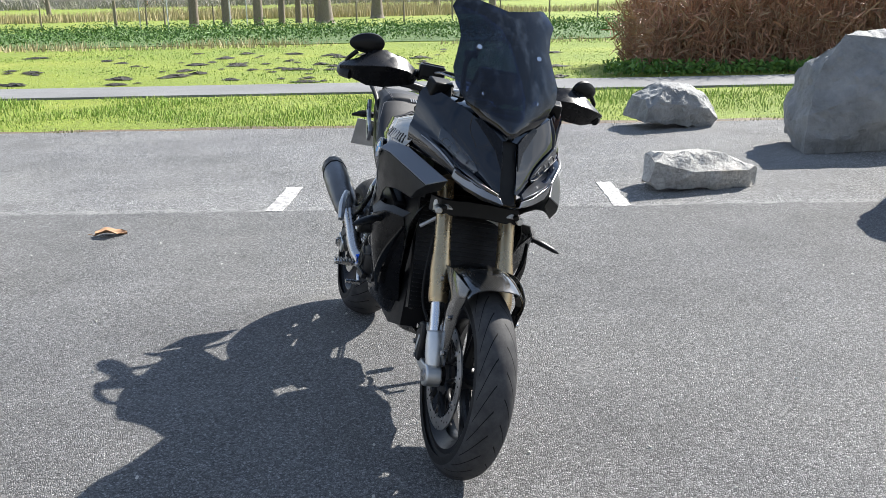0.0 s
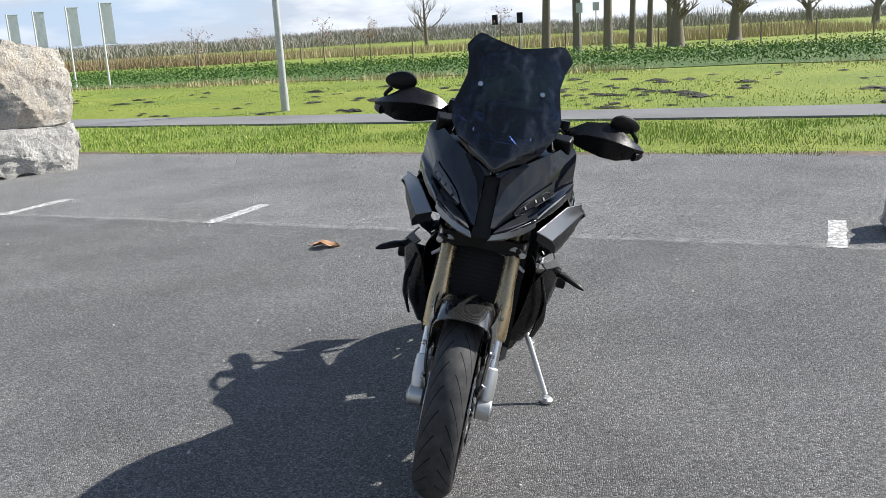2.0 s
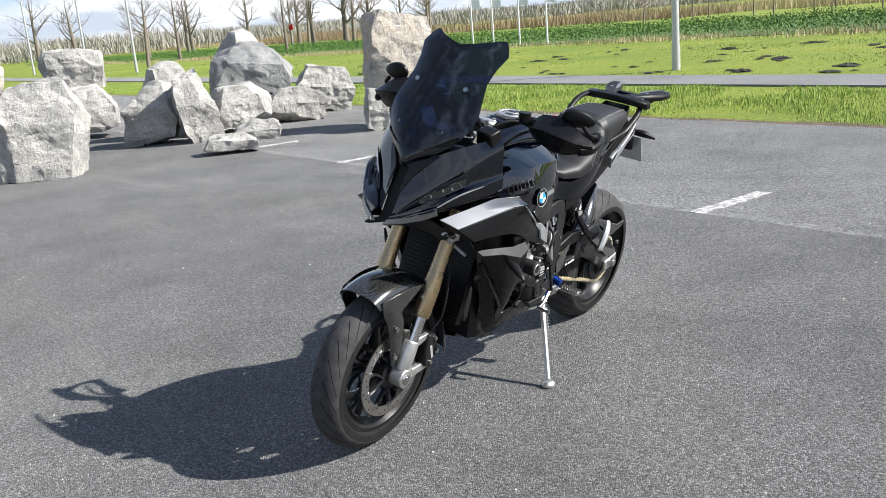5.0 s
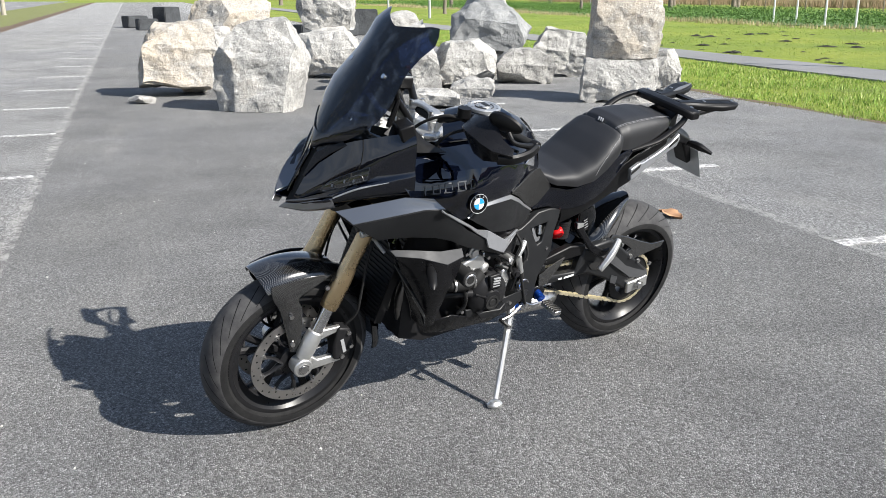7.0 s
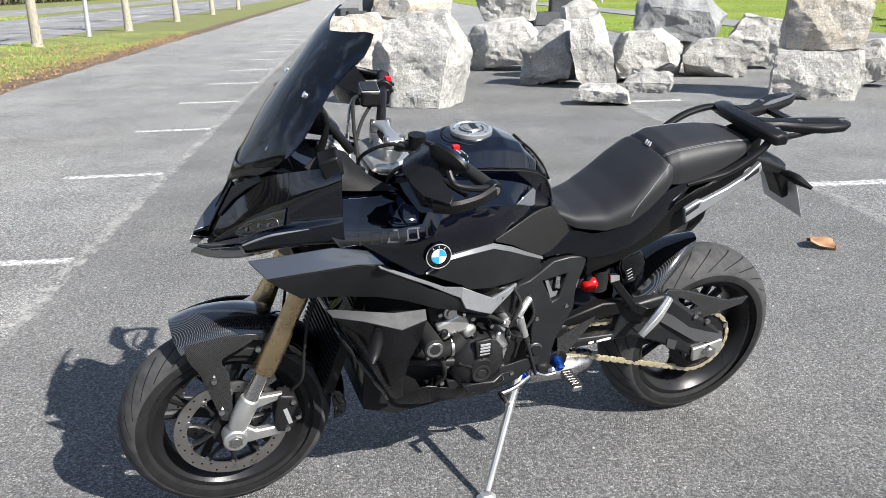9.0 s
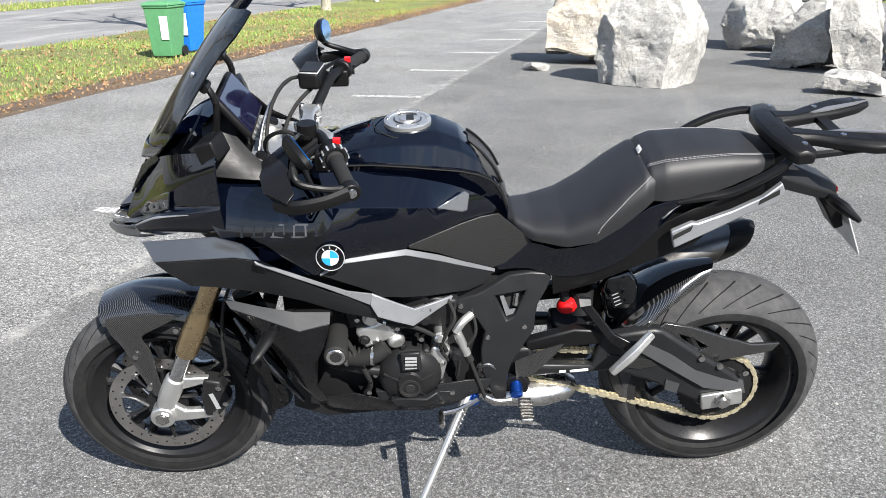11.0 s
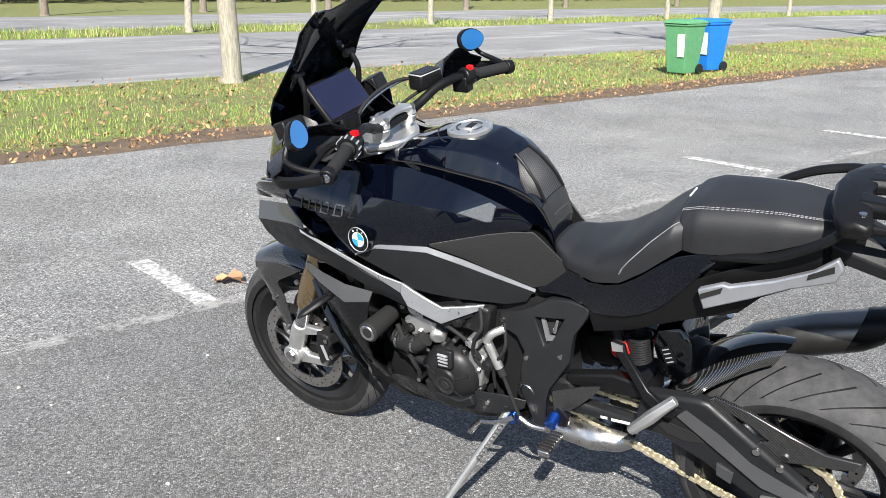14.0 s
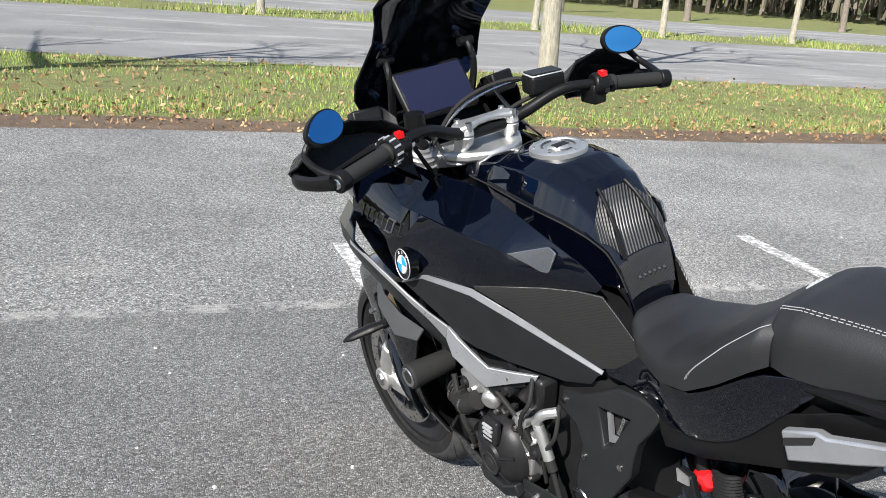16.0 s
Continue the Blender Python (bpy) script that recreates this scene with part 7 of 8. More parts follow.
# seats
def cushion(name, sections, label, power=0.5):
    def at(f, a, out=0.0):
        k = min(int(f), len(sections) - 2)
        t = f - k
        t = t * t * (3 - 2 * t) * 0.3 + t * 0.7
        x, w, top, low = (p + (q - p) * t for p, q in zip(sections[k], sections[k + 1]))
        q = a * math.pi / 2
        sy, cz = math.copysign(abs(math.sin(q)) ** 0.62, q), max(0.0, math.cos(q)) ** power
        return Vector((x, (w + out) * sy, low + (top - low + out) * cz))
    bm = bmesh.new()
    loft(bm, [[at(f, a) for a in np.linspace(-1, 1, 33)] for f in np.linspace(0, len(sections) - 1, 5 * len(sections))])
    return part(name, bm, M_SEAT, bike, label, 60), at


seat, seat_at = cushion("rider_seat", [(0.612, 0.048, 0.866, 0.848), (0.595, 0.074, 0.872, 0.840), (0.55, 0.106, 0.864, 0.824), (0.47, 0.136, 0.878, 0.820), (0.40, 0.150, 0.920, 0.840), (0.34, 0.147, 0.974, 0.880), (0.285, 0.138, 1.014, 0.925), (0.262, 0.125, 1.016, 0.940)], "black textured rider seat with pale double stitching")
pillion, pillion_at = cushion("pillion_seat", [(0.288, 0.095, 1.000, 0.945), (0.272, 0.118, 1.030, 0.938), (0.235, 0.126, 1.044, 0.938), (0.144, 0.119, 1.050, 0.945), (0.066, 0.111, 1.049, 0.970), (0.0, 0.098, 1.040, 0.995), (-0.045, 0.072, 1.028, 1.008), (-0.062, 0.045, 1.018, 1.010)], "black raised pillion seat with pale double stitching")
for s in SIDES:
    for a in (0.40, 0.44):
        bm = bmesh.new()
        for k in range(52):
            f0 = 0.7 + 5.5 * k / 52
            tube(bm, [pillion_at(f0, s * a, 0.0010), pillion_at(f0 + 0.07, s * a, 0.0010)], 0.0009, 5, 1)
        part("stitching", bm, M_STITCH, pillion)
        bm = bmesh.new()
        for k in range(40):
            f0, f1 = 4.02 + 2.5 * k / 40, 4.02 + 2.5 * (k + 0.75) / 40
            ends = [seat_at(f + (a - 0.40) * 1.6, s * (0.97 - 0.42 * ((f - 4.0) / 2.5) ** 0.6), 0.0010) for f in (f0, f1)]
            tube(bm, ends, 0.0006, 5, 1)
        part("stitching", bm, M_STITCH, seat)
bm = bmesh.new()
for k, m in enumerate((0.0, 0.007, 0.014)):
    box(bm, pillion_at(0.75, 0.0) + Vector((0.004, 0.012 - m * 1.5, 0.0)), (0.004, 0.004, 0.014), pose(0, 0, 0, 20, -35, 0))
pieces("sewn_mark", bm, M_GALV, pillion)


# tail
for s in SIDES:
    panel("tail_fairing", [
        [(0.645, 0.096, 0.752), (0.565, 0.088, 0.812), (0.496, 0.111, 0.802), (0.404, 0.134, 0.828), (0.332, 0.133, 0.880), (0.269, 0.129, 0.924), (0.180, 0.117, 0.946)],
        [(0.640, 0.099, 0.742), (0.560, 0.097, 0.775), (0.490, 0.118, 0.765), (0.400, 0.136, 0.785), (0.325, 0.135, 0.828), (0.268, 0.132, 0.878), (0.185, 0.120, 0.932)],
        [(0.635, 0.098, 0.735), (0.555, 0.095, 0.735), (0.483, 0.110, 0.716), (0.395, 0.124, 0.735), (0.320, 0.126, 0.774), (0.262, 0.124, 0.833), (0.190, 0.115, 0.918)],
    ], s, M_NAVY, "glossy blue-black tail fairing", 0.004, (2, 1))
    panel("tail_side", [
        [(0.500, 0.107, 0.730), (0.400, 0.118, 0.745), (0.320, 0.122, 0.785), (0.240, 0.119, 0.865), (0.160, 0.113, 0.905), (0.080, 0.106, 0.935), (-0.02, 0.098, 0.985)],
        [(0.495, 0.107, 0.690), (0.395, 0.116, 0.715), (0.310, 0.121, 0.750), (0.230, 0.119, 0.790), (0.145, 0.112, 0.830), (0.085, 0.106, 0.880), (-0.02, 0.097, 0.940)],
        [(0.490, 0.100, 0.655), (0.390, 0.108, 0.690), (0.300, 0.114, 0.735), (0.225, 0.113, 0.768), (0.140, 0.106, 0.798), (0.095, 0.102, 0.845), (-0.02, 0.092, 0.905)],
    ], s, M_PLASTIC, "satin black panel under the tail", 0.004, 0)
    shift = lambda x: 0.122 + (x + 0.06) * 0.115
    bm = bmesh.new()
    plate(bm, mirrored([(x, shift(x), z) for x, z in ((0.217, 0.866), (0.165, 0.887), (0.150, 0.884), (0.064, 0.911), (-0.010, 0.943), (-0.054, 0.978), (-0.066, 0.954), (-0.053, 0.924), (0.030, 0.896), (0.106, 0.860), (0.204, 0.817))], s), 0.018, (0, -s, 0))
    tail_panel = soften(part("tail_panel", bm, M_SILVER, bike, "satin silver tail panel"), 0.004, 2)
    # the slots aren't cut: black plates on the panel paint their shade
    for o in (((0.210, 0.857), (0.163, 0.880), (0.167, 0.866), (0.210, 0.844)), ((-0.002, 0.936), (-0.049, 0.962), (-0.050, 0.948), (0.0, 0.924))):
        bm = bmesh.new()
        plate(bm, mirrored([(x, shift(x) + 0.002, z) for x, z in o], s), 0.006, (0, -s, 0))
        part("panel_slot", bm, M_RUBBER, tail_panel, "black plate painting the shade of a strap slot")
    bm = bmesh.new()
    tube(bm, [(x, s * y, z) for x, y, z in (((0.20, 0.116, 0.930), (0.14, 0.122, 0.944), (0.065, 0.126, 0.962), (-0.03, 0.127, 1.016), (-0.065, 0.125, 1.055)) if s > 0 else ((0.19, 0.118, 0.955), (0.14, 0.130, 1.006), (0.06, 0.140, 1.044), (-0.02, 0.142, 1.062), (-0.065, 0.128, 1.066)))], [0.009, 0.012, 0.013, 0.013, 0.012], 10, 5, 0.75)
    part("grab_rail", bm, M_PLASTIC, bike, "black grab rail")
bm = bmesh.new()
loft(bm, [[(x, -w, b), (x, w, b), (x, w, t), (x, -w, t)] for x, w, b, t in ((0.52, 0.08, 0.70, 0.81), (0.35, 0.10, 0.74, 0.85), (0.16, 0.095, 0.83, 0.945), (0.0, 0.08, 0.91, 1.0), (-0.09, 0.06, 0.95, 1.04))])
part("subframe", bm, M_PLASTIC, bike)
# luggage carrier
bm = bmesh.new()
loft(bm, [[(f, y, z + 0.010), ((f + b) / 2, y, z + 0.016), (b, y, z + 0.008), (b, y, z - 0.016), (f, y, z - 0.018)] for y, f, b, z in ((-0.155, -0.062, -0.104, 1.058), (-0.140, -0.045, -0.112, 1.066), (-0.075, -0.022, -0.098, 1.074), (0.0, -0.014, -0.085, 1.077), (0.075, -0.022, -0.098, 1.074), (0.140, -0.045, -0.112, 1.066), (0.155, -0.062, -0.104, 1.058))])
rack = soften(part("luggage_carrier", bm, M_PLASTIC, bike, "black luggage carrier with two spread arms"), 0.006, 2)
for s in SIDES:
    bm = bmesh.new()
    loft(bm, [[(x, s * (y - w), z - h), (x, s * (y + w), z - h), (x, s * (y + w), z + h * 0.3), (x, s * (y + w * 0.6), z + h), (x, s * (y - w * 0.6), z + h), (x, s * (y - w), z + h * 0.3)] for x, y, z, w, h in ((-0.070, 0.052, 1.074, 0.034, 0.016), (-0.13, 0.060, 1.072, 0.024, 0.015), (-0.185, 0.084, 1.074, 0.034, 0.015), (-0.25, 0.106, 1.077, 0.042, 0.015), (-0.315, 0.122, 1.080, 0.034, 0.013), (-0.352, 0.126, 1.082, 0.014, 0.007))])
    soften(part("carrier_arm", bm, M_PLASTIC, rack), 0.004, 2)
    bm = bmesh.new()
    plate(bm, mirrored([(-0.17, 0.058, 1.084), (-0.215, 0.060, 1.088), (-0.30, 0.088, 1.092), (-0.345, 0.115, 1.092), (-0.30, 0.098, 1.093), (-0.22, 0.078, 1.090)], s), 0.004, (0, 0, 1))
    part("carrier_inlay", bm, M_MIDGREY, rack, "grey inlay")
    bm = bmesh.new()
    tube(bm, mirrored([(-0.085, 0.120, 1.050), (-0.15, 0.112, 1.050), (-0.24, 0.104, 1.056), (-0.30, 0.112, 1.066)], s), [0.010, 0.009, 0.008, 0.007], 8, 4)
    part("carrier_stay", bm, M_PLASTIC, rack)
    for q in ((-0.088, 0.118, 1.084), (-0.193, 0.090, 1.092), (-0.318, 0.126, 1.096)):
        bm = bmesh.new()
        rod(bm, (q[0], s * q[1], q[2] - 0.012), (q[0], s * q[1], q[2]), 0.0075, seg=10)
        part("carrier_bolt", bm, M_STEEL, rack)
bm = bmesh.new()
box(bm, (-0.20, 0, 1.070), (0.03, 0.14, 0.014))
part("carrier_cross_bar", bm, M_PLASTIC, rack)
# number plate holder
bm = bmesh.new()
loft(bm, [[(x, -w, z - h), (x, w, z - h), (x, w * 1.1, z), (x, w * 0.6, z + h), (x, -w * 0.6, z + h), (x, -w * 1.1, z)] for x, w, z, h in ((-0.03, 0.075, 0.985, 0.035), (-0.10, 0.070, 0.960, 0.032), (-0.17, 0.055, 0.930, 0.028), (-0.215, 0.045, 0.912, 0.024), (-0.245, 0.030, 0.900, 0.016))])
holder = soften(part("plate_holder", bm, M_GREYPLASTIC, bike, "black number plate holder"), 0.004, 2)
bm = bmesh.new()
plate(bm, [(-0.19, 0.035, 0.900), (-0.25, 0.035, 0.895), (-0.285, 0.035, 0.800), (-0.262, 0.035, 0.790), (-0.225, 0.035, 0.850)], 0.07, (0, -1, 0))
soften(part("plate_bracket", bm, M_PLASTIC, holder), 0.006, 2)
m = Matrix.Translation((-0.292, -0.02, 0.800)) @ Matrix.Rotation(radians(25), 4, "Y")
bm = bmesh.new()
box(bm, (0, 0, 0), (0.003, 0.19, 0.142), m)
soften(part("number_plate", bm, M_GALV, holder, "number plate seen from its bare back"), 0.001, 1)
bm = bmesh.new()
box(bm, m @ Vector((-0.0025, 0, 0)), (0.001, 0.184, 0.136), m.to_3x3().to_4x4())
part("plate_face", bm, M_WHITE, holder, "white plate face")
bm = bmesh.new()
for y, z, w, h in ((-0.045, 0.03, 0.05, 0.045), (0.03, 0.03, 0.06, 0.045), (-0.04, -0.03, 0.05, 0.045), (0.035, -0.03, 0.05, 0.045)):
    box(bm, m @ Vector((-0.0036, y, z)), (0.001, w * 0.3, h), m.to_3x3().to_4x4())
pieces("plate_bar", bm, M_RUBBER, holder)
bm = bmesh.new()
box(bm, (-0.248, 0, 0.902), (0.010, 0.045, 0.018))
soften(part("tail_lamp", bm, M_RED, holder, "small red tail lamp"), 0.005, 2)
for s in SIDES:
    bm = bmesh.new()
    tube(bm, mirrored([(-0.22, 0.03, 0.892), (-0.225, 0.07, 0.895), (-0.235, 0.10, 0.892), (-0.26, 0.145, 0.878)], s), [0.010, 0.016, 0.017, 0.006], 10, 4)
    part("rear_indicator", bm, M_PLASTIC, holder)

# frame cover and engine covers, left and right
for s in SIDES:
    lean = lambda z: float(np.interp(z, (0.38, 0.46, 0.58, 0.64, 0.70, 0.75), (0.165, 0.160, 0.140, 0.130, 0.107, 0.094)))
    bm = bmesh.new()
    pierced(bm, [(x, s * lean(z), z) for x, z in ((0.689, 0.675), (0.654, 0.693), (0.606, 0.721), (0.548, 0.727), (0.509, 0.724), (0.497, 0.710), (0.511, 0.679), (0.533, 0.645), (0.539, 0.613), (0.541, 0.573), (0.575, 0.515), (0.597, 0.481), (0.607, 0.446), (0.611, 0.361), (0.642, 0.360), (0.660, 0.408), (0.680, 0.455), (0.682, 0.522), (0.672, 0.572), (0.694, 0.608), (0.746, 0.628), (0.745, 0.662))],
            [(x, s * lean(z), z) for x, z in ((0.646, 0.668), (0.564, 0.679), (0.593, 0.613), (0.614, 0.602))], 0.028, (0, -s, 0))
    cover = soften(part("frame_cover", bm, M_GREYPLASTIC, bike, "satin black frame cover with an angular window", 40), 0.004, 2)
    # a black sheet closes the opening and paints its shaded inside
    bm = bmesh.new()
    plate(bm, [(x, s * (lean(z) - 0.026), z) for x, z in ((0.655, 0.675), (0.555, 0.685), (0.588, 0.605), (0.618, 0.595))], 0.004, (0, -s, 0))
    part("cover_window", bm, M_RUBBER, cover, "black sheet standing in for the shade behind the window")
    bm = bmesh.new()
    plate(bm, [(x, s * (lean(z) - 0.014), z) for x, z in ((0.632, 0.662), (0.622, 0.664), (0.606, 0.622), (0.590, 0.624), (0.596, 0.612), (0.614, 0.606))], 0.006, (0, -s, 0))
    part("window_strut", bm, M_MIDGREY, cover)
    bm = bmesh.new()
    rod(bm, (0.585, s * 0.100, 0.665), (0.590, s * 0.112, 0.632), 0.009, seg=8)
    part("window_valve", bm, M_STEEL, cover)
    bm = bmesh.new()
    rod(bm, (0.665, s * 0.145, 0.452), (0.665, s * 0.158, 0.452), 0.019, seg=6)
    lathe(bm, [(0.012, s * 0.157), (0.024, s * 0.160), (0.030, s * 0.150)], (0.665, 0, 0.452), 24, True)
    part("pivot_bolt", bm, M_STEEL, cover)
    bm = bmesh.new()
    for x, z in ((0.567, 0.582), (0.735, 0.645), (0.664, 0.555)):
        rod(bm, (x, s * (lean(z) - 0.004), z), (x, s * (lean(z) + 0.003), z), 0.0065, seg=12)
    pieces("cover_bolt", bm, M_STEEL, cover)
    # round case cover
    bm = bmesh.new()
    lathe(bm, [(0.0, s * 0.232), (0.03, s * 0.232), (0.034, s * 0.226), (0.055, s * 0.222), (0.078, s * 0.205), (0.086, s * 0.185), (0.088, s * 0.14)], (0.872, 0, 0.478), 48)
    case = part("engine_cover", bm, M_ENGINE, bike, "round black engine cover")
    for k in range(9):
        q = 2 * math.pi * k / 9
        bm = bmesh.new()
        p = Vector((0.872 + 0.09 * math.cos(q), s * 0.19, 0.478 + 0.09 * math.sin(q)))
        rod(bm, p - Vector((0, s * 0.02, 0)), p, 0.010, seg=10)
        part("cover_lug", bm, M_ENGINE, case)
        bm = bmesh.new()
        rod(bm, p - Vector((0, s * 0.001, 0)), p + Vector((0, s * 0.005, 0)), 0.006, seg=6)
        part("cover_screw", bm, M_STEEL, case)
    bm = bmesh.new()
    for k in range(5):
        q = 2 * math.pi * k / 5 + 0.3
        tube(bm, [(0.872 + 0.03 * math.cos(q), s * 0.228, 0.478 + 0.03 * math.sin(q)), (0.872 + 0.07 * math.cos(q), s * 0.214, 0.478 + 0.07 * math.sin(q))], 0.004, 6, 1)
    pieces("cover_rib", bm, M_ENGINE, case)
    # castings and hoses
    bm = bmesh.new()
    box(bm, (0.955, s * 0.17, 0.615), (0.09, 0.06, 0.06), pose(0, 0, 0, 0, 25, 0))
    box(bm, (0.80, s * 0.165, 0.50), (0.05, 0.05, 0.12), pose(0, 0, 0, 0, -12, 0))
    rod(bm, (0.92, s * 0.15, 0.60), (0.90, s * 0.20, 0.585), 0.026, 0.022, 18)
    pieces("bare_casting", bm, M_ALU, bike, "bare aluminium engine casting", 0.008)
    bm = bmesh.new()
    tube(bm, mirrored([(1.08, 0.17, 0.555), (1.02, 0.20, 0.545), (0.965, 0.215, 0.560), (0.93, 0.21, 0.585)], s), 0.022, 14)
    hose = part("coolant_hose", bm, M_RUBBER, bike)
    bm = bmesh.new()
    tube(bm, mirrored([(1.08, 0.16, 0.50), (1.0, 0.195, 0.505), (0.95, 0.20, 0.50)], s), 0.014, 12)
    part("water_pipe", bm, M_ENGINE, bike)
    bm = bmesh.new()
    box(bm, (0.93, s * 0.165, 0.70), (0.22, 0.05, 0.10), pose(0, 0, 0, 0, 14, 0))
    box(bm, (0.80, s * 0.15, 0.66), (0.10, 0.05, 0.09), pose(0, 0, 0, 0, -10, 0))
    pieces("cylinder_head", bm, M_ENGINE, bike, "", 0.01)
    bm = bmesh.new()
    for x, z in ((1.0, 0.665), (0.955, 0.595), (0.90, 0.635), (0.84, 0.60), (0.78, 0.615), (0.99, 0.50), (0.76, 0.42), (0.98, 0.43), (0.82, 0.69)):
        rod(bm, (x, s * 0.17, z), (x, s * 0.206, z), 0.007, seg=6)
    pieces("engine_bolt", bm, M_STEEL, bike)
    bm = bmesh.new()
    plate(bm, mirrored([(0.965, 0.202, 0.432), (0.78, 0.208, 0.425), (0.70, 0.195, 0.418), (0.73, 0.195, 0.385), (0.80, 0.20, 0.372), (0.955, 0.198, 0.395)], s), 0.02, (0, -s, 0))
    soften(part("case_guard", bm, M_GREYPLASTIC, bike, "black case guard"), 0.005, 2)
    for k in range(7):
        bm = bmesh.new()
        lathe(bm, [(0.019, -0.003), (0.026, -0.003), (0.027, 0.0), (0.026, 0.003), (0.019, 0.003)], (0, 0, 0), 18, True)
        rib = part("hose_rib", bm, M_RUBBER, hose)
        p = Vector((1.06 - 0.012 * k, s * (0.181 + 0.004 * k), 0.552 - 0.001 * k))
        rib.matrix_basis = Matrix.Translation(p) @ Matrix.Rotation(radians(90), 4, "Z")
    bm = bmesh.new()
    box(bm, (0.868, s * 0.222, 0.545), (0.052, 0.016, 0.052), pose(0, 0, 0, s * 14, 4, 0))
    block = soften(part("cover_block", bm, M_ENGINE, case), 0.005, 2)
    for k in range(4):
        bm = bmesh.new()
        box(bm, (0.868, s * 0.2315, 0.530 + 0.010 * k), (0.030, 0.006, 0.004))
        part("block_slot", bm, M_GALV, case)
    for x, z, r in ((0.965, 0.665, 0.022), (0.79, 0.60, 0.018), (0.83, 0.655, 0.016), (0.985, 0.60, 0.015), (0.75, 0.54, 0.017)):
        bm = bmesh.new()
        lathe(bm, [(0.0, s * 0.208), (r * 0.6, s * 0.208), (r * 0.7, s * 0.202), (r, s * 0.200), (r, s * 0.165)], (x, 0, z), 20)
        part("casting_boss", bm, M_ALU if r > 0.0175 else M_ENGINE, bike, "engine casting boss")
    panel("case_wing", [
        [(0.80, 0.200, 0.445), (0.72, 0.192, 0.452), (0.655, 0.175, 0.440)],
        [(0.80, 0.206, 0.415), (0.73, 0.200, 0.418), (0.66, 0.180, 0.420)],
        [(0.79, 0.200, 0.385), (0.74, 0.196, 0.388), (0.68, 0.180, 0.402)],
    ], s, M_GREYPLASTIC, "dark wedge of the engine guard", 0.006, 0)
    for pts, r in ((((0.99, 0.18, 0.69), (0.93, 0.205, 0.655), (0.86, 0.205, 0.64), (0.80, 0.20, 0.60), (0.775, 0.19, 0.55)), 0.006), (((0.77, 0.175, 0.70), (0.755, 0.20, 0.66), (0.775, 0.208, 0.62), (0.79, 0.20, 0.565), (0.77, 0.19, 0.52)), 0.005), (((1.03, 0.20, 0.60), (0.99, 0.215, 0.52), (0.975, 0.205, 0.46), (0.99, 0.19, 0.42)), 0.007), (((0.71, 0.16, 0.66), (0.70, 0.185, 0.60), (0.735, 0.19, 0.54), (0.745, 0.18, 0.46)), 0.0045), (((0.94, 0.20, 0.70), (0.89, 0.21, 0.69), (0.83, 0.20, 0.70)), 0.008)):
        bm = bmesh.new()
        tube(bm, mirrored(pts, s), r, 8)
        part("engine_hose", bm, M_RUBBER, bike)
    for x, y, z, r in ((0.963, 0.214, 0.560, 0.0235), (1.03, 0.196, 0.546, 0.0235), (0.93, 0.203, 0.656, 0.0085), (0.80, 0.199, 0.60, 0.0085)):
        bm = bmesh.new()
        lathe(bm, [(r, -0.004), (r + 0.002, -0.004), (r + 0.002, 0.004), (r, 0.004)], (0, 0, 0), 18, True)
        clip = part("hose_clip", bm, M_STEEL, bike)
        clip.matrix_basis = Matrix.Translation((x, s * y, z)) @ Matrix.Rotation(radians(80), 4, "Z")
    bm = bmesh.new()
    lathe(bm, [(0.0, s * 0.2335), (0.012, s * 0.2335), (0.014, s * 0.2315), (0.02, s * 0.2315), (0.021, s * 0.234), (0.028, s * 0.234), (0.029, s * 0.230)], (0.872, 0, 0.462), 32)
    part("cover_cap", bm, M_RUBBER, case)
    bm = bmesh.new()
    plate(bm, mirrored([(0.925, 0.226, 0.420), (0.90, 0.232, 0.428), (0.83, 0.232, 0.426), (0.80, 0.222, 0.440), (0.79, 0.222, 0.415), (0.83, 0.228, 0.395), (0.91, 0.228, 0.398)], s), 0.02, (0, -s, 0))
    soften(part("case_slider", bm, M_GREYPLASTIC, case, "ribbed black slider on the engine cover"), 0.004, 2)
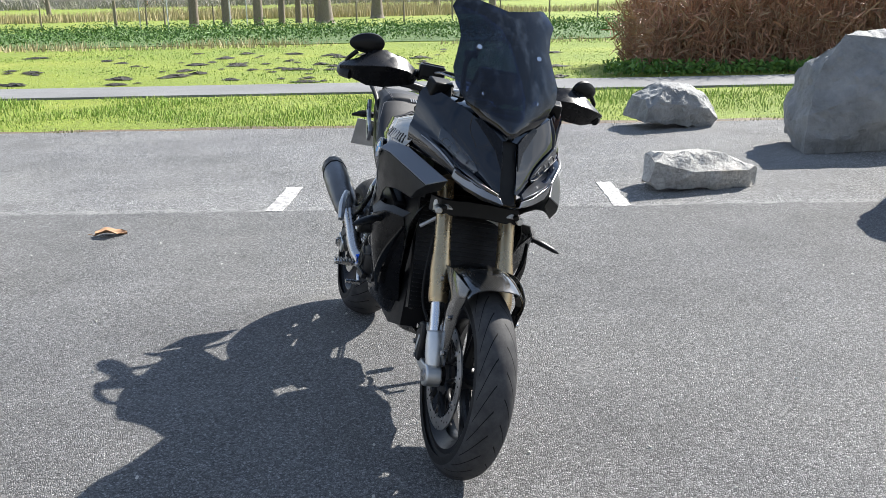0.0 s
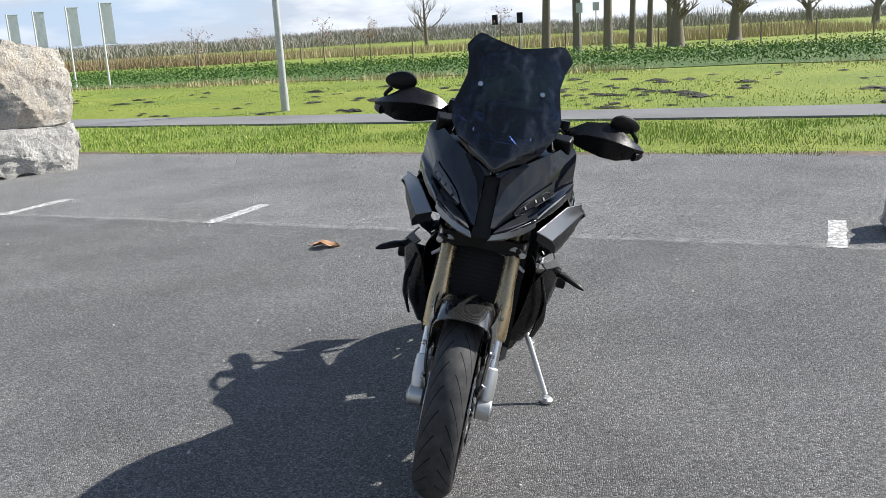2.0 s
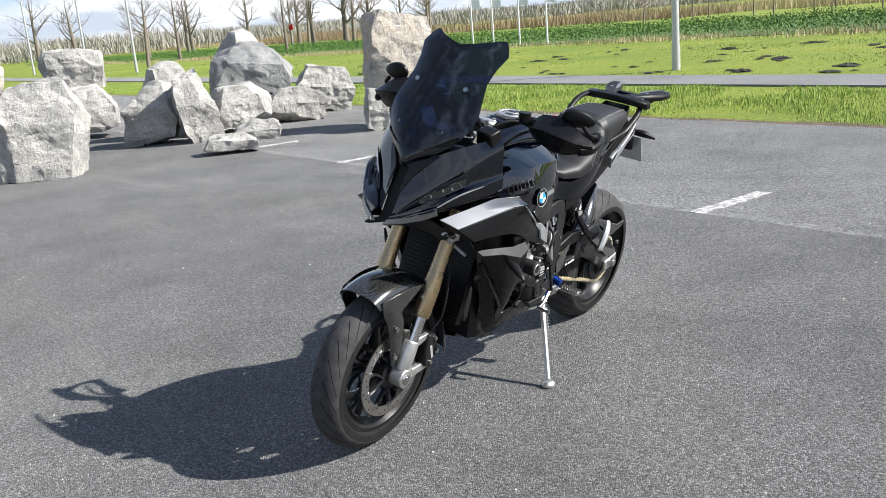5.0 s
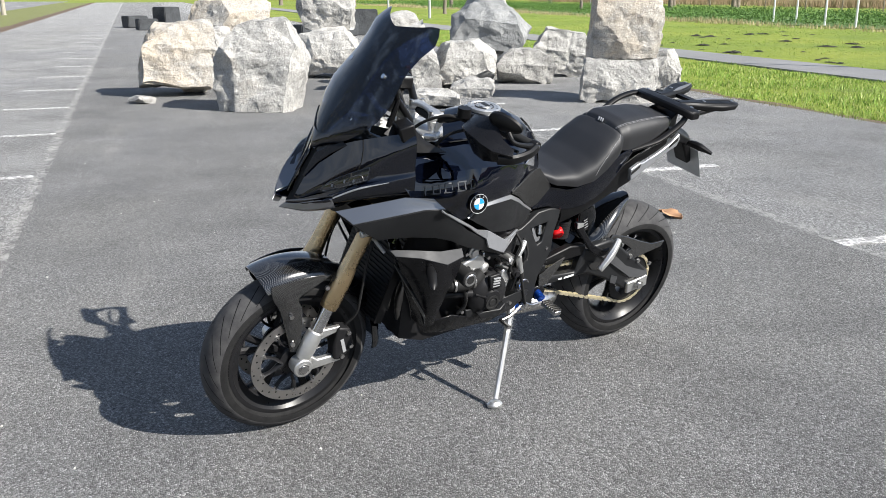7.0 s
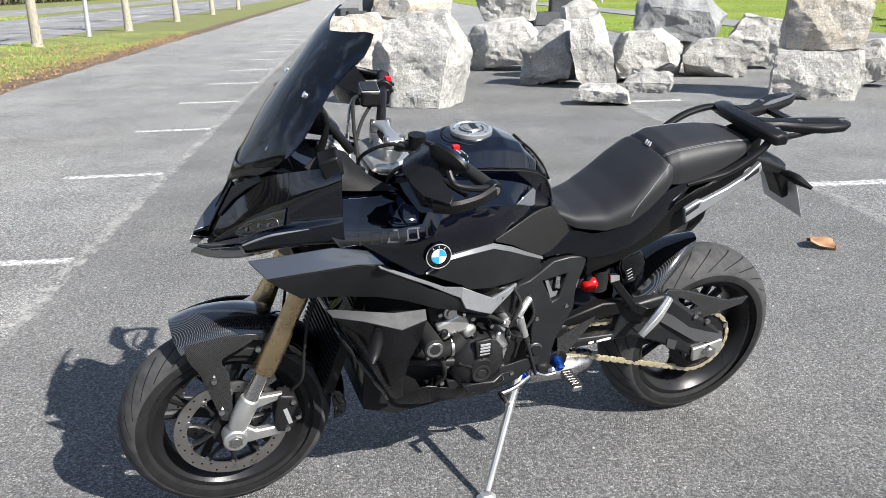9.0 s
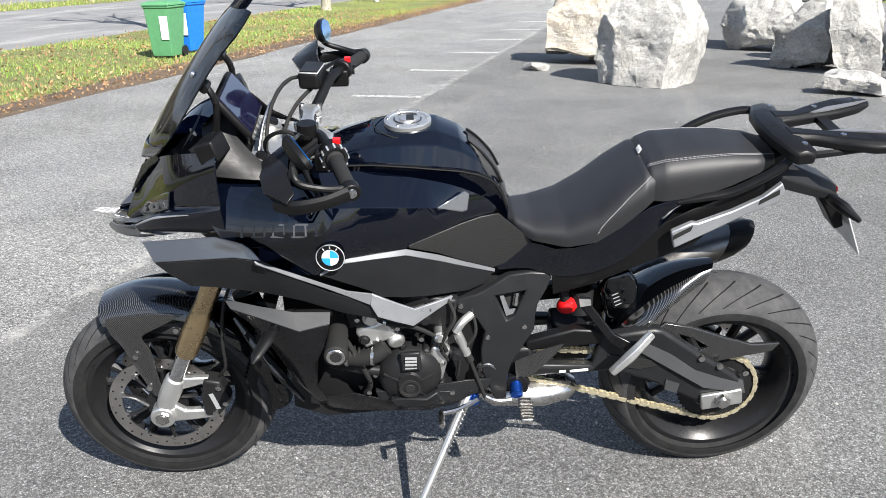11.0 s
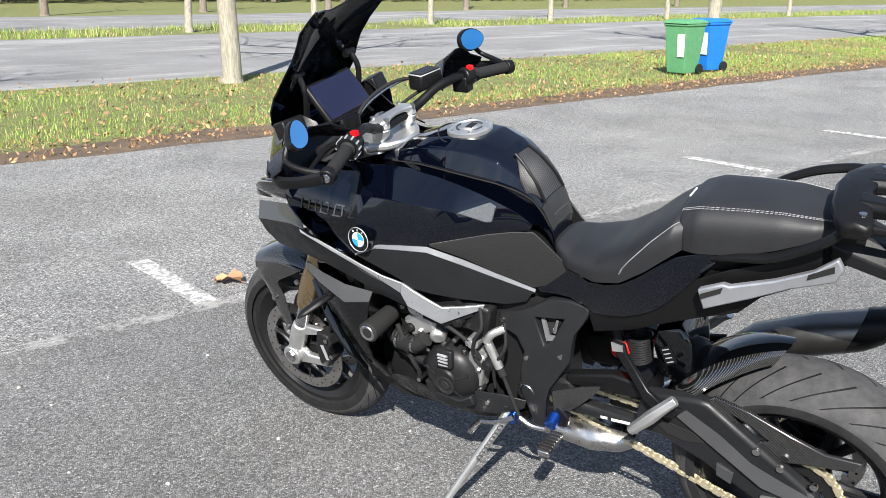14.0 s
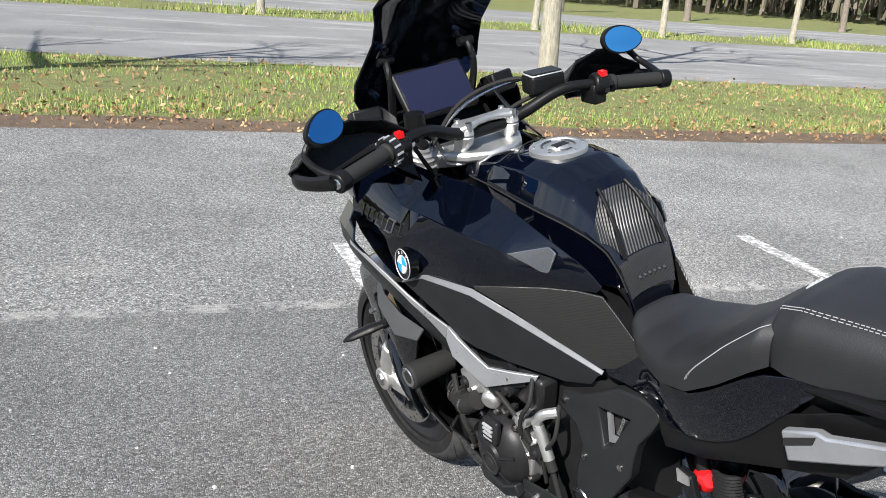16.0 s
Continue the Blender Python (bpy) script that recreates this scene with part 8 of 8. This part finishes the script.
# gear linkage on the left
bm = bmesh.new()
tube(bm, [(0.71, 0.165, 0.645), (0.735, 0.185, 0.635), (0.752, 0.19, 0.610)], 0.011, 10, 3)
rod(bm, (0.747, 0.188, 0.605), (0.722, 0.186, 0.535), 0.012, seg=16)
part("gear_sensor", bm, M_ALU, bike, "bare aluminium gear shift sensor")
bm = bmesh.new()
rod(bm, (0.722, 0.186, 0.535), (0.712, 0.186, 0.512), 0.011, seg=12)
rod(bm, (0.714, 0.186, 0.515), (0.672, 0.19, 0.392), 0.0055, seg=10)
part("gear_rod", bm, M_RUBBER, bike)
for s in SIDES:
    bm = bmesh.new()
    tube(bm, mirrored([(0.672, 0.19, 0.392), (0.64, 0.19, 0.375), (0.60, 0.185, 0.372)], s), 0.007, 8, 3)
    tube(bm, mirrored([(0.69, 0.19, 0.385), (0.74, 0.20, 0.36), (0.79, 0.205, 0.35)], s), 0.007, 8, 3)
    rod(bm, (0.79, s * 0.20, 0.35), (0.79, s * 0.255, 0.35), 0.0085, seg=10)
    part("foot_lever", bm, M_STEEL, bike, "steel foot lever")
    bm = bmesh.new()
    rod(bm, (0.585, s * 0.15, 0.40), (0.585, s * 0.185, 0.39), 0.017, seg=14)
    rod(bm, (0.70, s * 0.165, 0.378), (0.70, s * 0.19, 0.372), 0.014, seg=14)
    pieces("blue_spacer", bm, M_BLUE, bike, "blue anodised spacer")
    bm = bmesh.new()
    plate(bm, mirrored([(0.61, 0.135, 0.425), (0.57, 0.135, 0.435), (0.545, 0.135, 0.405), (0.552, 0.135, 0.372), (0.585, 0.135, 0.366), (0.612, 0.135, 0.39)], s), 0.022, (0, s, 0))
    soften(part("peg_bracket", bm, M_SEMI, bike), 0.005, 2)
    bm = bmesh.new()
    box(bm, (0.565, s * 0.225, 0.365), (0.032, 0.085, 0.018))
    peg = soften(part("foot_peg", bm, M_STEEL, bike, "serrated steel foot peg"), 0.004, 2)
    for k in range(7):
        bm = bmesh.new()
        box(bm, (0.565, s * (0.19 + 0.012 * k), 0.376), (0.034, 0.005, 0.008))
        part("peg_rib", bm, M_DULL, peg)
    bm = bmesh.new()
    plate(bm, mirrored([(0.590, 0.150, 0.478), (0.500, 0.140, 0.512), (0.458, 0.136, 0.522), (0.480, 0.138, 0.488), (0.540, 0.148, 0.428), (0.585, 0.154, 0.420)], s), 0.004, (0, s, 0))
    part("heel_plate", bm, M_CARBON, bike, "carbon heel plate")
    # pillion peg hanger
    bm = bmesh.new()
    plate(bm, mirrored([(0.429, 0.118, 0.662), (0.397, 0.121, 0.660), (0.389, 0.124, 0.634), (0.329, 0.142, 0.559), (0.282, 0.156, 0.538), (0.240, 0.160, 0.545), (0.262, 0.158, 0.512), (0.295, 0.154, 0.506), (0.339, 0.142, 0.531), (0.420, 0.120, 0.632)], s), 0.016, (0, s, 0.1))
    soften(part("peg_hanger", bm, M_SEMI, bike, "satin black pillion peg hanger"), 0.004, 2)
    bm = bmesh.new()
    plate(bm, mirrored([(0.428, 0.136, 0.664), (0.398, 0.139, 0.662), (0.396, 0.140, 0.646), (0.424, 0.138, 0.640)], s), 0.003, (0, s, 0.1))
    part("hanger_cap", bm, M_ALU, bike, "bare aluminium hanger end")
    bm = bmesh.new()
    tube(bm, mirrored([(0.245, 0.200, 0.592), (0.272, 0.214, 0.568), (0.300, 0.222, 0.538), (0.345, 0.227, 0.490)], s), [0.014, 0.015, 0.017, 0.013], 6, 3)
    soften(part("pillion_peg", bm, M_ALU, bike, "folded bare aluminium pillion peg"), 0.002, 1)

# swing arm, chain and rear end
for s in SIDES:
    o = [(0.62, 0.50), (0.545, 0.508), (0.530, 0.445), (0.375, 0.437), (0.355, 0.533), (0.215, 0.553), (0.19, 0.548), (0.075, 0.462), (-0.064, 0.362), (-0.07, 0.285), (0.0, 0.272), (0.07, 0.298), (0.20, 0.372), (0.31, 0.418), (0.60, 0.405)]
    arm = plate_part("swing_arm", o, 0.095, 0.134, M_GREYPLASTIC, s, "matt black swing arm", None, 0.010)
    plate_part("arm_rail", [(0.56, 0.524), (0.43, 0.560), (0.345, 0.552), (0.345, 0.510), (0.56, 0.494)], 0.098, 0.131, M_PLASTIC, s, "", arm, 0.006)
    # a paler plate paints the sunlit look of the arm's upper face
    bm = bmesh.new()
    plate(bm, mirrored([(0.266, 0.136, 0.495), (0.214, 0.118, 0.545), (0.078, 0.122, 0.428), (-0.056, 0.126, 0.366), (-0.066, 0.136, 0.328), (0.060, 0.140, 0.356), (0.101, 0.140, 0.384)], s), 0.006, (0, s, 0.25))
    soften(part("arm_ridge", bm, M_COWLGREY, arm, "upper face of the swing arm, greyer to look lit"), 0.002, 1)
    for k, w in enumerate((0.018, 0.05)):
        bm = bmesh.new()
        box(bm, (0.455 - 0.045 * k, s * 0.1345, 0.424 + 0.002 * k), (w, 0.002, 0.007), Matrix.Rotation(radians(4), 4, "Y"))
        part("printed_bar", bm, M_LABEL, arm)
    # black plate on the flat arm, painting the shade of a hollow
    bm = bmesh.new()
    plate(bm, mirrored([(0.335, 0.1345, 0.478), (0.215, 0.1345, 0.455), (0.195, 0.1345, 0.435), (0.245, 0.1345, 0.425), (0.29, 0.1345, 0.435)], s), 0.003, (0, s, 0))
    part("arm_recess", bm, M_RUBBER, arm)
    bm = bmesh.new()
    plate(bm, mirrored([(0.165, 0.1345, 0.385), (0.125, 0.1345, 0.368), (0.13, 0.1345, 0.335), (0.165, 0.1345, 0.350)], s), 0.003, (0, s, 0))
    part("arm_recess", bm, M_DARKGREY, arm)
    bm = bmesh.new()
    box(bm, (0.0, s * 0.139, 0.312), (0.115, 0.014, 0.052), Matrix.Rotation(radians(10), 4, "Y"))
    block = soften(part("chain_adjuster", bm, M_ALU, arm, "bare aluminium axle block"), 0.004, 2)
    bm = bmesh.new()
    rod(bm, (0.0, s * 0.143, RZ), (0.0, s * 0.160, RZ), 0.022, seg=6)
    rod(bm, (0.0, s * 0.158, RZ), (0.0, s * 0.166, RZ), 0.014, seg=16)
    part("axle_nut", bm, M_STEEL, arm)
    bm = bmesh.new()
    for x, z in ((0.075, 0.455), (-0.055, 0.40), (0.02, 0.425)):
        rod(bm, (x, s * 0.132, z), (x, s * 0.141, z), 0.009, seg=8)
    pieces("arm_bolt", bm, M_STEEL, arm)
bm = bmesh.new()
box(bm, (0.42, 0.0, 0.455), (0.10, 0.14, 0.09))
soften(part("arm_bridge", bm, M_PLASTIC, bike), 0.01, 2)

SPROCKET = (0.0, 0.088, RZ)
bm = bmesh.new()
teeth = 45
ring_a, ring_b = [], []
for k in range(teeth * 4):
    q = 2 * math.pi * k / (teeth * 4)
    r = 0.108 + (0.004 if k % 4 in (0, 1) else -0.002)
    ring_a.append((r * math.cos(q), -0.003, r * math.sin(q)))
    ring_b.append((r * math.cos(q), 0.003, r * math.sin(q)))
inner_a = [(0.075 * math.cos(q), -0.003, 0.075 * math.sin(q)) for q in np.linspace(0, 2 * math.pi, teeth * 4, endpoint=False)]
inner_b = [(x, 0.003, z) for x, y, z in inner_a]
rows = [[bm.verts.new(Vector(p) + Vector(SPROCKET)) for p in r] for r in (inner_a, ring_a, ring_b, inner_b)]
skin(bm, rows + rows[:1])
for k in range(5):
    q = 2 * math.pi * k / 5
    tube(bm, [Vector(SPROCKET) + Vector((0.03 * math.cos(q), 0, 0.03 * math.sin(q))), Vector(SPROCKET) + Vector((0.08 * math.cos(q), 0, 0.08 * math.sin(q)))], 0.010, 6, 1, 0.5)
part("rear_sprocket", bm, M_ENGINE, bike, "black rear sprocket")
# chain: one loop round both sprockets
PITCH, R1, R0 = 0.0159, 0.112, 0.042
c1, c0 = Vector((0.0, RZ)), Vector((0.60, 0.435))
gap = c0 - c1
base = math.atan2(gap.y, gap.x)
off = math.acos((R1 - R0) / gap.length)
loop = []
for q in np.linspace(base + off, base - off + 2 * math.pi, 60):
    loop.append(Vector((c1.x + R1 * math.cos(q), c1.y + R1 * math.sin(q))))
for q in np.linspace(base - off, base + off, 24):
    loop.append(Vector((c0.x + R0 * math.cos(q), c0.y + R0 * math.sin(q))))
loop.append(loop[0])
bm = bmesh.new()
dist, k, acc = 0.0, 0, 0.0
for a, b in zip(loop, loop[1:]):
    seg_len = (b - a).length
    while acc + seg_len >= dist:
        p = a.lerp(b, (dist - acc) / seg_len)
        d = (b - a).normalized()
        turn = Matrix.Rotation(-math.atan2(d.y, d.x), 4, "Y")
        w = 0.0075 if k % 2 else 0.0055
        for s in SIDES:
            box(bm, (p.x, 0.088 + s * w, p.y), (0.0205, 0.0018, 0.0135) if k % 2 else (0.013, 0.0018, 0.0100), turn)
        rod(bm, (p.x, 0.088 - 0.009, p.y), (p.x, 0.088 + 0.009, p.y), 0.0045, seg=6)
        dist += PITCH
        k += 1
    acc += seg_len
part("drive_chain", bm, M_CHAIN, bike, "pale gold drive chain", 30)
bm = bmesh.new()
pierced(bm, [(x, 0.104, z) for x, z in ((0.219, 0.522), (0.183, 0.561), (0.099, 0.542), (0.007, 0.505), (-0.068, 0.480), (-0.146, 0.482), (-0.128, 0.456), (-0.028, 0.436), (0.067, 0.415), (0.108, 0.434), (0.170, 0.472))], [(x, 0.104, z) for x, z in ((0.138, 0.522), (0.103, 0.508), (0.052, 0.476), (0.085, 0.461), (0.122, 0.486))], 0.012, (0, 1, 0))
soften(part("chain_guard", bm, M_CARBON, bike, "pierced carbon fibre chain guard", 40), 0.003, 2)
HUG = lambda t: float(np.interp(t, (0.0, 0.35, 0.7, 1.0), (0.114, 0.116, 0.088, 0.046)))


def hugger_at(t, f):
    """A point on the hugger: t from front to rear, f across."""
    a = radians(30 + 54 * t - 6 * f * f * t)
    r = 0.374 - 0.052 * abs(f) ** 2.2 * (1 - 0.25 * t)
    return Vector((r * math.cos(a), HUG(t) * math.sin(f * 1.35) / math.sin(1.35), RZ + r * math.sin(a)))


bm = bmesh.new()
sheet(bm, [[hugger_at(t, f) for f in np.linspace(-0.5, 0.5, 7)] for t in np.linspace(0, 1, 15)], 0.004, (0, 0, -1))
hugger = part("hugger", bm, M_BLACK, bike, "black rear hugger over the tyre", 50)
for s in SIDES:
    bm = bmesh.new()
    sheet(bm, [[hugger_at(t, s * f) for f in np.linspace(0.5, 1.0, 6)] for t in np.linspace(0, 1, 15)], 0.004, (0, -s * 0.5, -1))
    part("hugger_side", bm, M_CARBON, hugger, "carbon fibre hugger side", 50)
bm = bmesh.new()
body = ((0.340, 0.687), (0.283, 0.702), (0.255, 0.658), (0.246, 0.569), (0.250, 0.535), (0.291, 0.522), (0.333, 0.554), (0.356, 0.647))
loft(bm, [[(0.30 + (x - 0.30) * f, y, 0.61 + (z - 0.61) * f) for x, z in body] for y, f in ((-0.070, 0.80), (-0.062, 0.97), (-0.050, 1.0), (0.050, 1.0), (0.062, 0.97), (0.070, 0.80))])
part("inner_mudguard", bm, M_BLACK, bike, "gloss black inner mudguard", 50)
bm = bmesh.new()
plate(bm, [(0.333, 0.069, 0.630), (0.306, 0.069, 0.645), (0.288, 0.069, 0.600), (0.315, 0.069, 0.585)], 0.003, (0, 1, 0))
label_ob = part("warning_label", bm, M_SEMI, bike, "black label with pale print")
for k in range(4):
    bm = bmesh.new()
    box(bm, (0.317 - 0.004 * k, 0.0725, 0.631 - 0.011 * k), (0.018, 0.001, 0.0026), Matrix.Rotation(radians(25), 4, "Y"))
    part("printed_bar", bm, M_GALV, label_ob)
bm = bmesh.new()
tube(bm, [(0.40 + 0.03 * math.cos(q), 0.03 + 0.03 * math.sin(q), 0.556 + q * 0.00115) for q in np.linspace(0, 20 * math.pi, 161)], 0.005, 6, 1)
part("shock_spring", bm, M_ENGINE, bike, "black rear spring")
bm = bmesh.new()
lathe(bm, [(0.0, -0.034), (0.016, -0.032), (0.027, -0.020), (0.031, 0.0), (0.027, 0.020), (0.016, 0.032), (0.0, 0.034)], (0, 0, 0), 24)
knob = part("red_reservoir", bm, M_RED, bike, "glossy red shock absorber reservoir")
knob.matrix_basis = Matrix.Translation((0.440, 0.050, 0.585)) @ pose(0, 0, 0, 30, 0, 60) @ Matrix.Scale(0.8, 4)
bm = bmesh.new()
rod(bm, (0.440, 0.050, 0.585), (0.455, 0.045, 0.640), 0.016, 0.012, 16)
part("reservoir_neck", bm, M_ENGINE, bike)

# exhaust on the right
bm = bmesh.new()
ax = [Vector((0.245, -0.175, 0.50)), Vector((0.20, -0.185, 0.525)), Vector((0.06, -0.200, 0.575)), Vector((-0.06, -0.21, 0.612))]
rings = []
for p, w, h in zip(ax, (0.035, 0.052, 0.058, 0.056), (0.04, 0.060, 0.066, 0.062)):
    rings.append([p + Vector((0.35 * h * math.sin(q) * -1, w * math.cos(q), h * math.sin(q))) for q in np.linspace(0, 2 * math.pi, 12, endpoint=False)])
loft(bm, rings)
muffler = soften(part("muffler", bm, M_DULL, bike, "brushed metal silencer"), 0.004, 2)
bm = bmesh.new()
rings = []
for p, w, h in ((Vector((-0.055, -0.21, 0.612)), 0.058, 0.064), (Vector((-0.10, -0.213, 0.626)), 0.056, 0.060), (Vector((-0.135, -0.215, 0.637)), 0.042, 0.045), (Vector((-0.125, -0.215, 0.634)), 0.036, 0.038), (Vector((-0.09, -0.213, 0.622)), 0.034, 0.036)):
    rings.append([p + Vector((0.35 * h * math.sin(q) * -1, w * math.cos(q), h * math.sin(q))) for q in np.linspace(0, 2 * math.pi, 12, endpoint=False)])
loft(bm, rings)
part("muffler_cap", bm, M_PLASTIC, muffler, "black end cap")
bm = bmesh.new()
tube(bm, [(0.60, -0.02, 0.325), (0.46, -0.08, 0.315), (0.36, -0.14, 0.36), (0.28, -0.165, 0.455), (0.235, -0.178, 0.51)], [0.045, 0.04, 0.028, 0.027, 0.03], 16)
part("exhaust_pipe", bm, M_STEEL, bike, "bare steel exhaust pipe")
bm = bmesh.new()
loft(bm, [[(x, y + 0.075 * w * math.cos(q), 0.315 + h * math.sin(q)) for q in np.linspace(0, 2 * math.pi, 16, endpoint=False)] for x, y, w, h in ((0.68, 0.05, 0.5, 0.03), (0.64, 0.05, 1.0, 0.045), (0.50, 0.06, 1.0, 0.045), (0.43, 0.06, 0.7, 0.035), (0.40, 0.06, 0.35, 0.02))])
soften(part("collector_box", bm, M_STEEL, bike, "bare steel exhaust collector"), 0.004, 2)
for s in SIDES:
    for k in (0, 1):
        bm = bmesh.new()
        y = s * (0.04 + 0.07 * k)
        tube(bm, [(1.12, y, 0.62), (1.185, y, 0.50), (1.15, y * 0.9, 0.36), (1.02, y * 0.7, 0.315), (0.72, y * 0.5 + 0.03, 0.315)], 0.021, 12)
        part("header_pipe", bm, M_DULL, bike)

# side stand
bm = bmesh.new()
tube(bm, [(0.715, 0.165, 0.385), (0.735, 0.190, 0.345), (0.80, 0.262, 0.230), (0.866, 0.335, 0.108)], [0.016, 0.0135, 0.0105, 0.0095], 10, 4)
stand = part("side_stand", bm, M_ALU, bike, "bare aluminium side stand, folded out")
bm = bmesh.new()
foot = Matrix.Translation((0.872, 0.341, 0.0985)) @ Matrix.Rotation(radians(13), 4, "X")
rings = [[foot @ Vector((rx * math.cos(q), ry * math.sin(q), z)) for q in np.linspace(0, 2 * math.pi, 16, endpoint=False)] for rx, ry, z in ((0.030, 0.024, -0.014), (0.030, 0.024, -0.006), (0.018, 0.015, 0.004))]
loft(bm, rings)
part("stand_foot", bm, M_ALU, stand)
bm = bmesh.new()
pts = []
for k in range(60):
    q = k * 1.05
    p = Vector((0.722, 0.20, 0.36)).lerp(Vector((0.775, 0.262, 0.262)), k / 59)
    pts.append(p + Vector((0.006 * math.cos(q), 0.006 * math.sin(q), 0)))
tube(bm, pts, 0.0016, 5, 1)
part("stand_spring", bm, M_STEEL, stand)
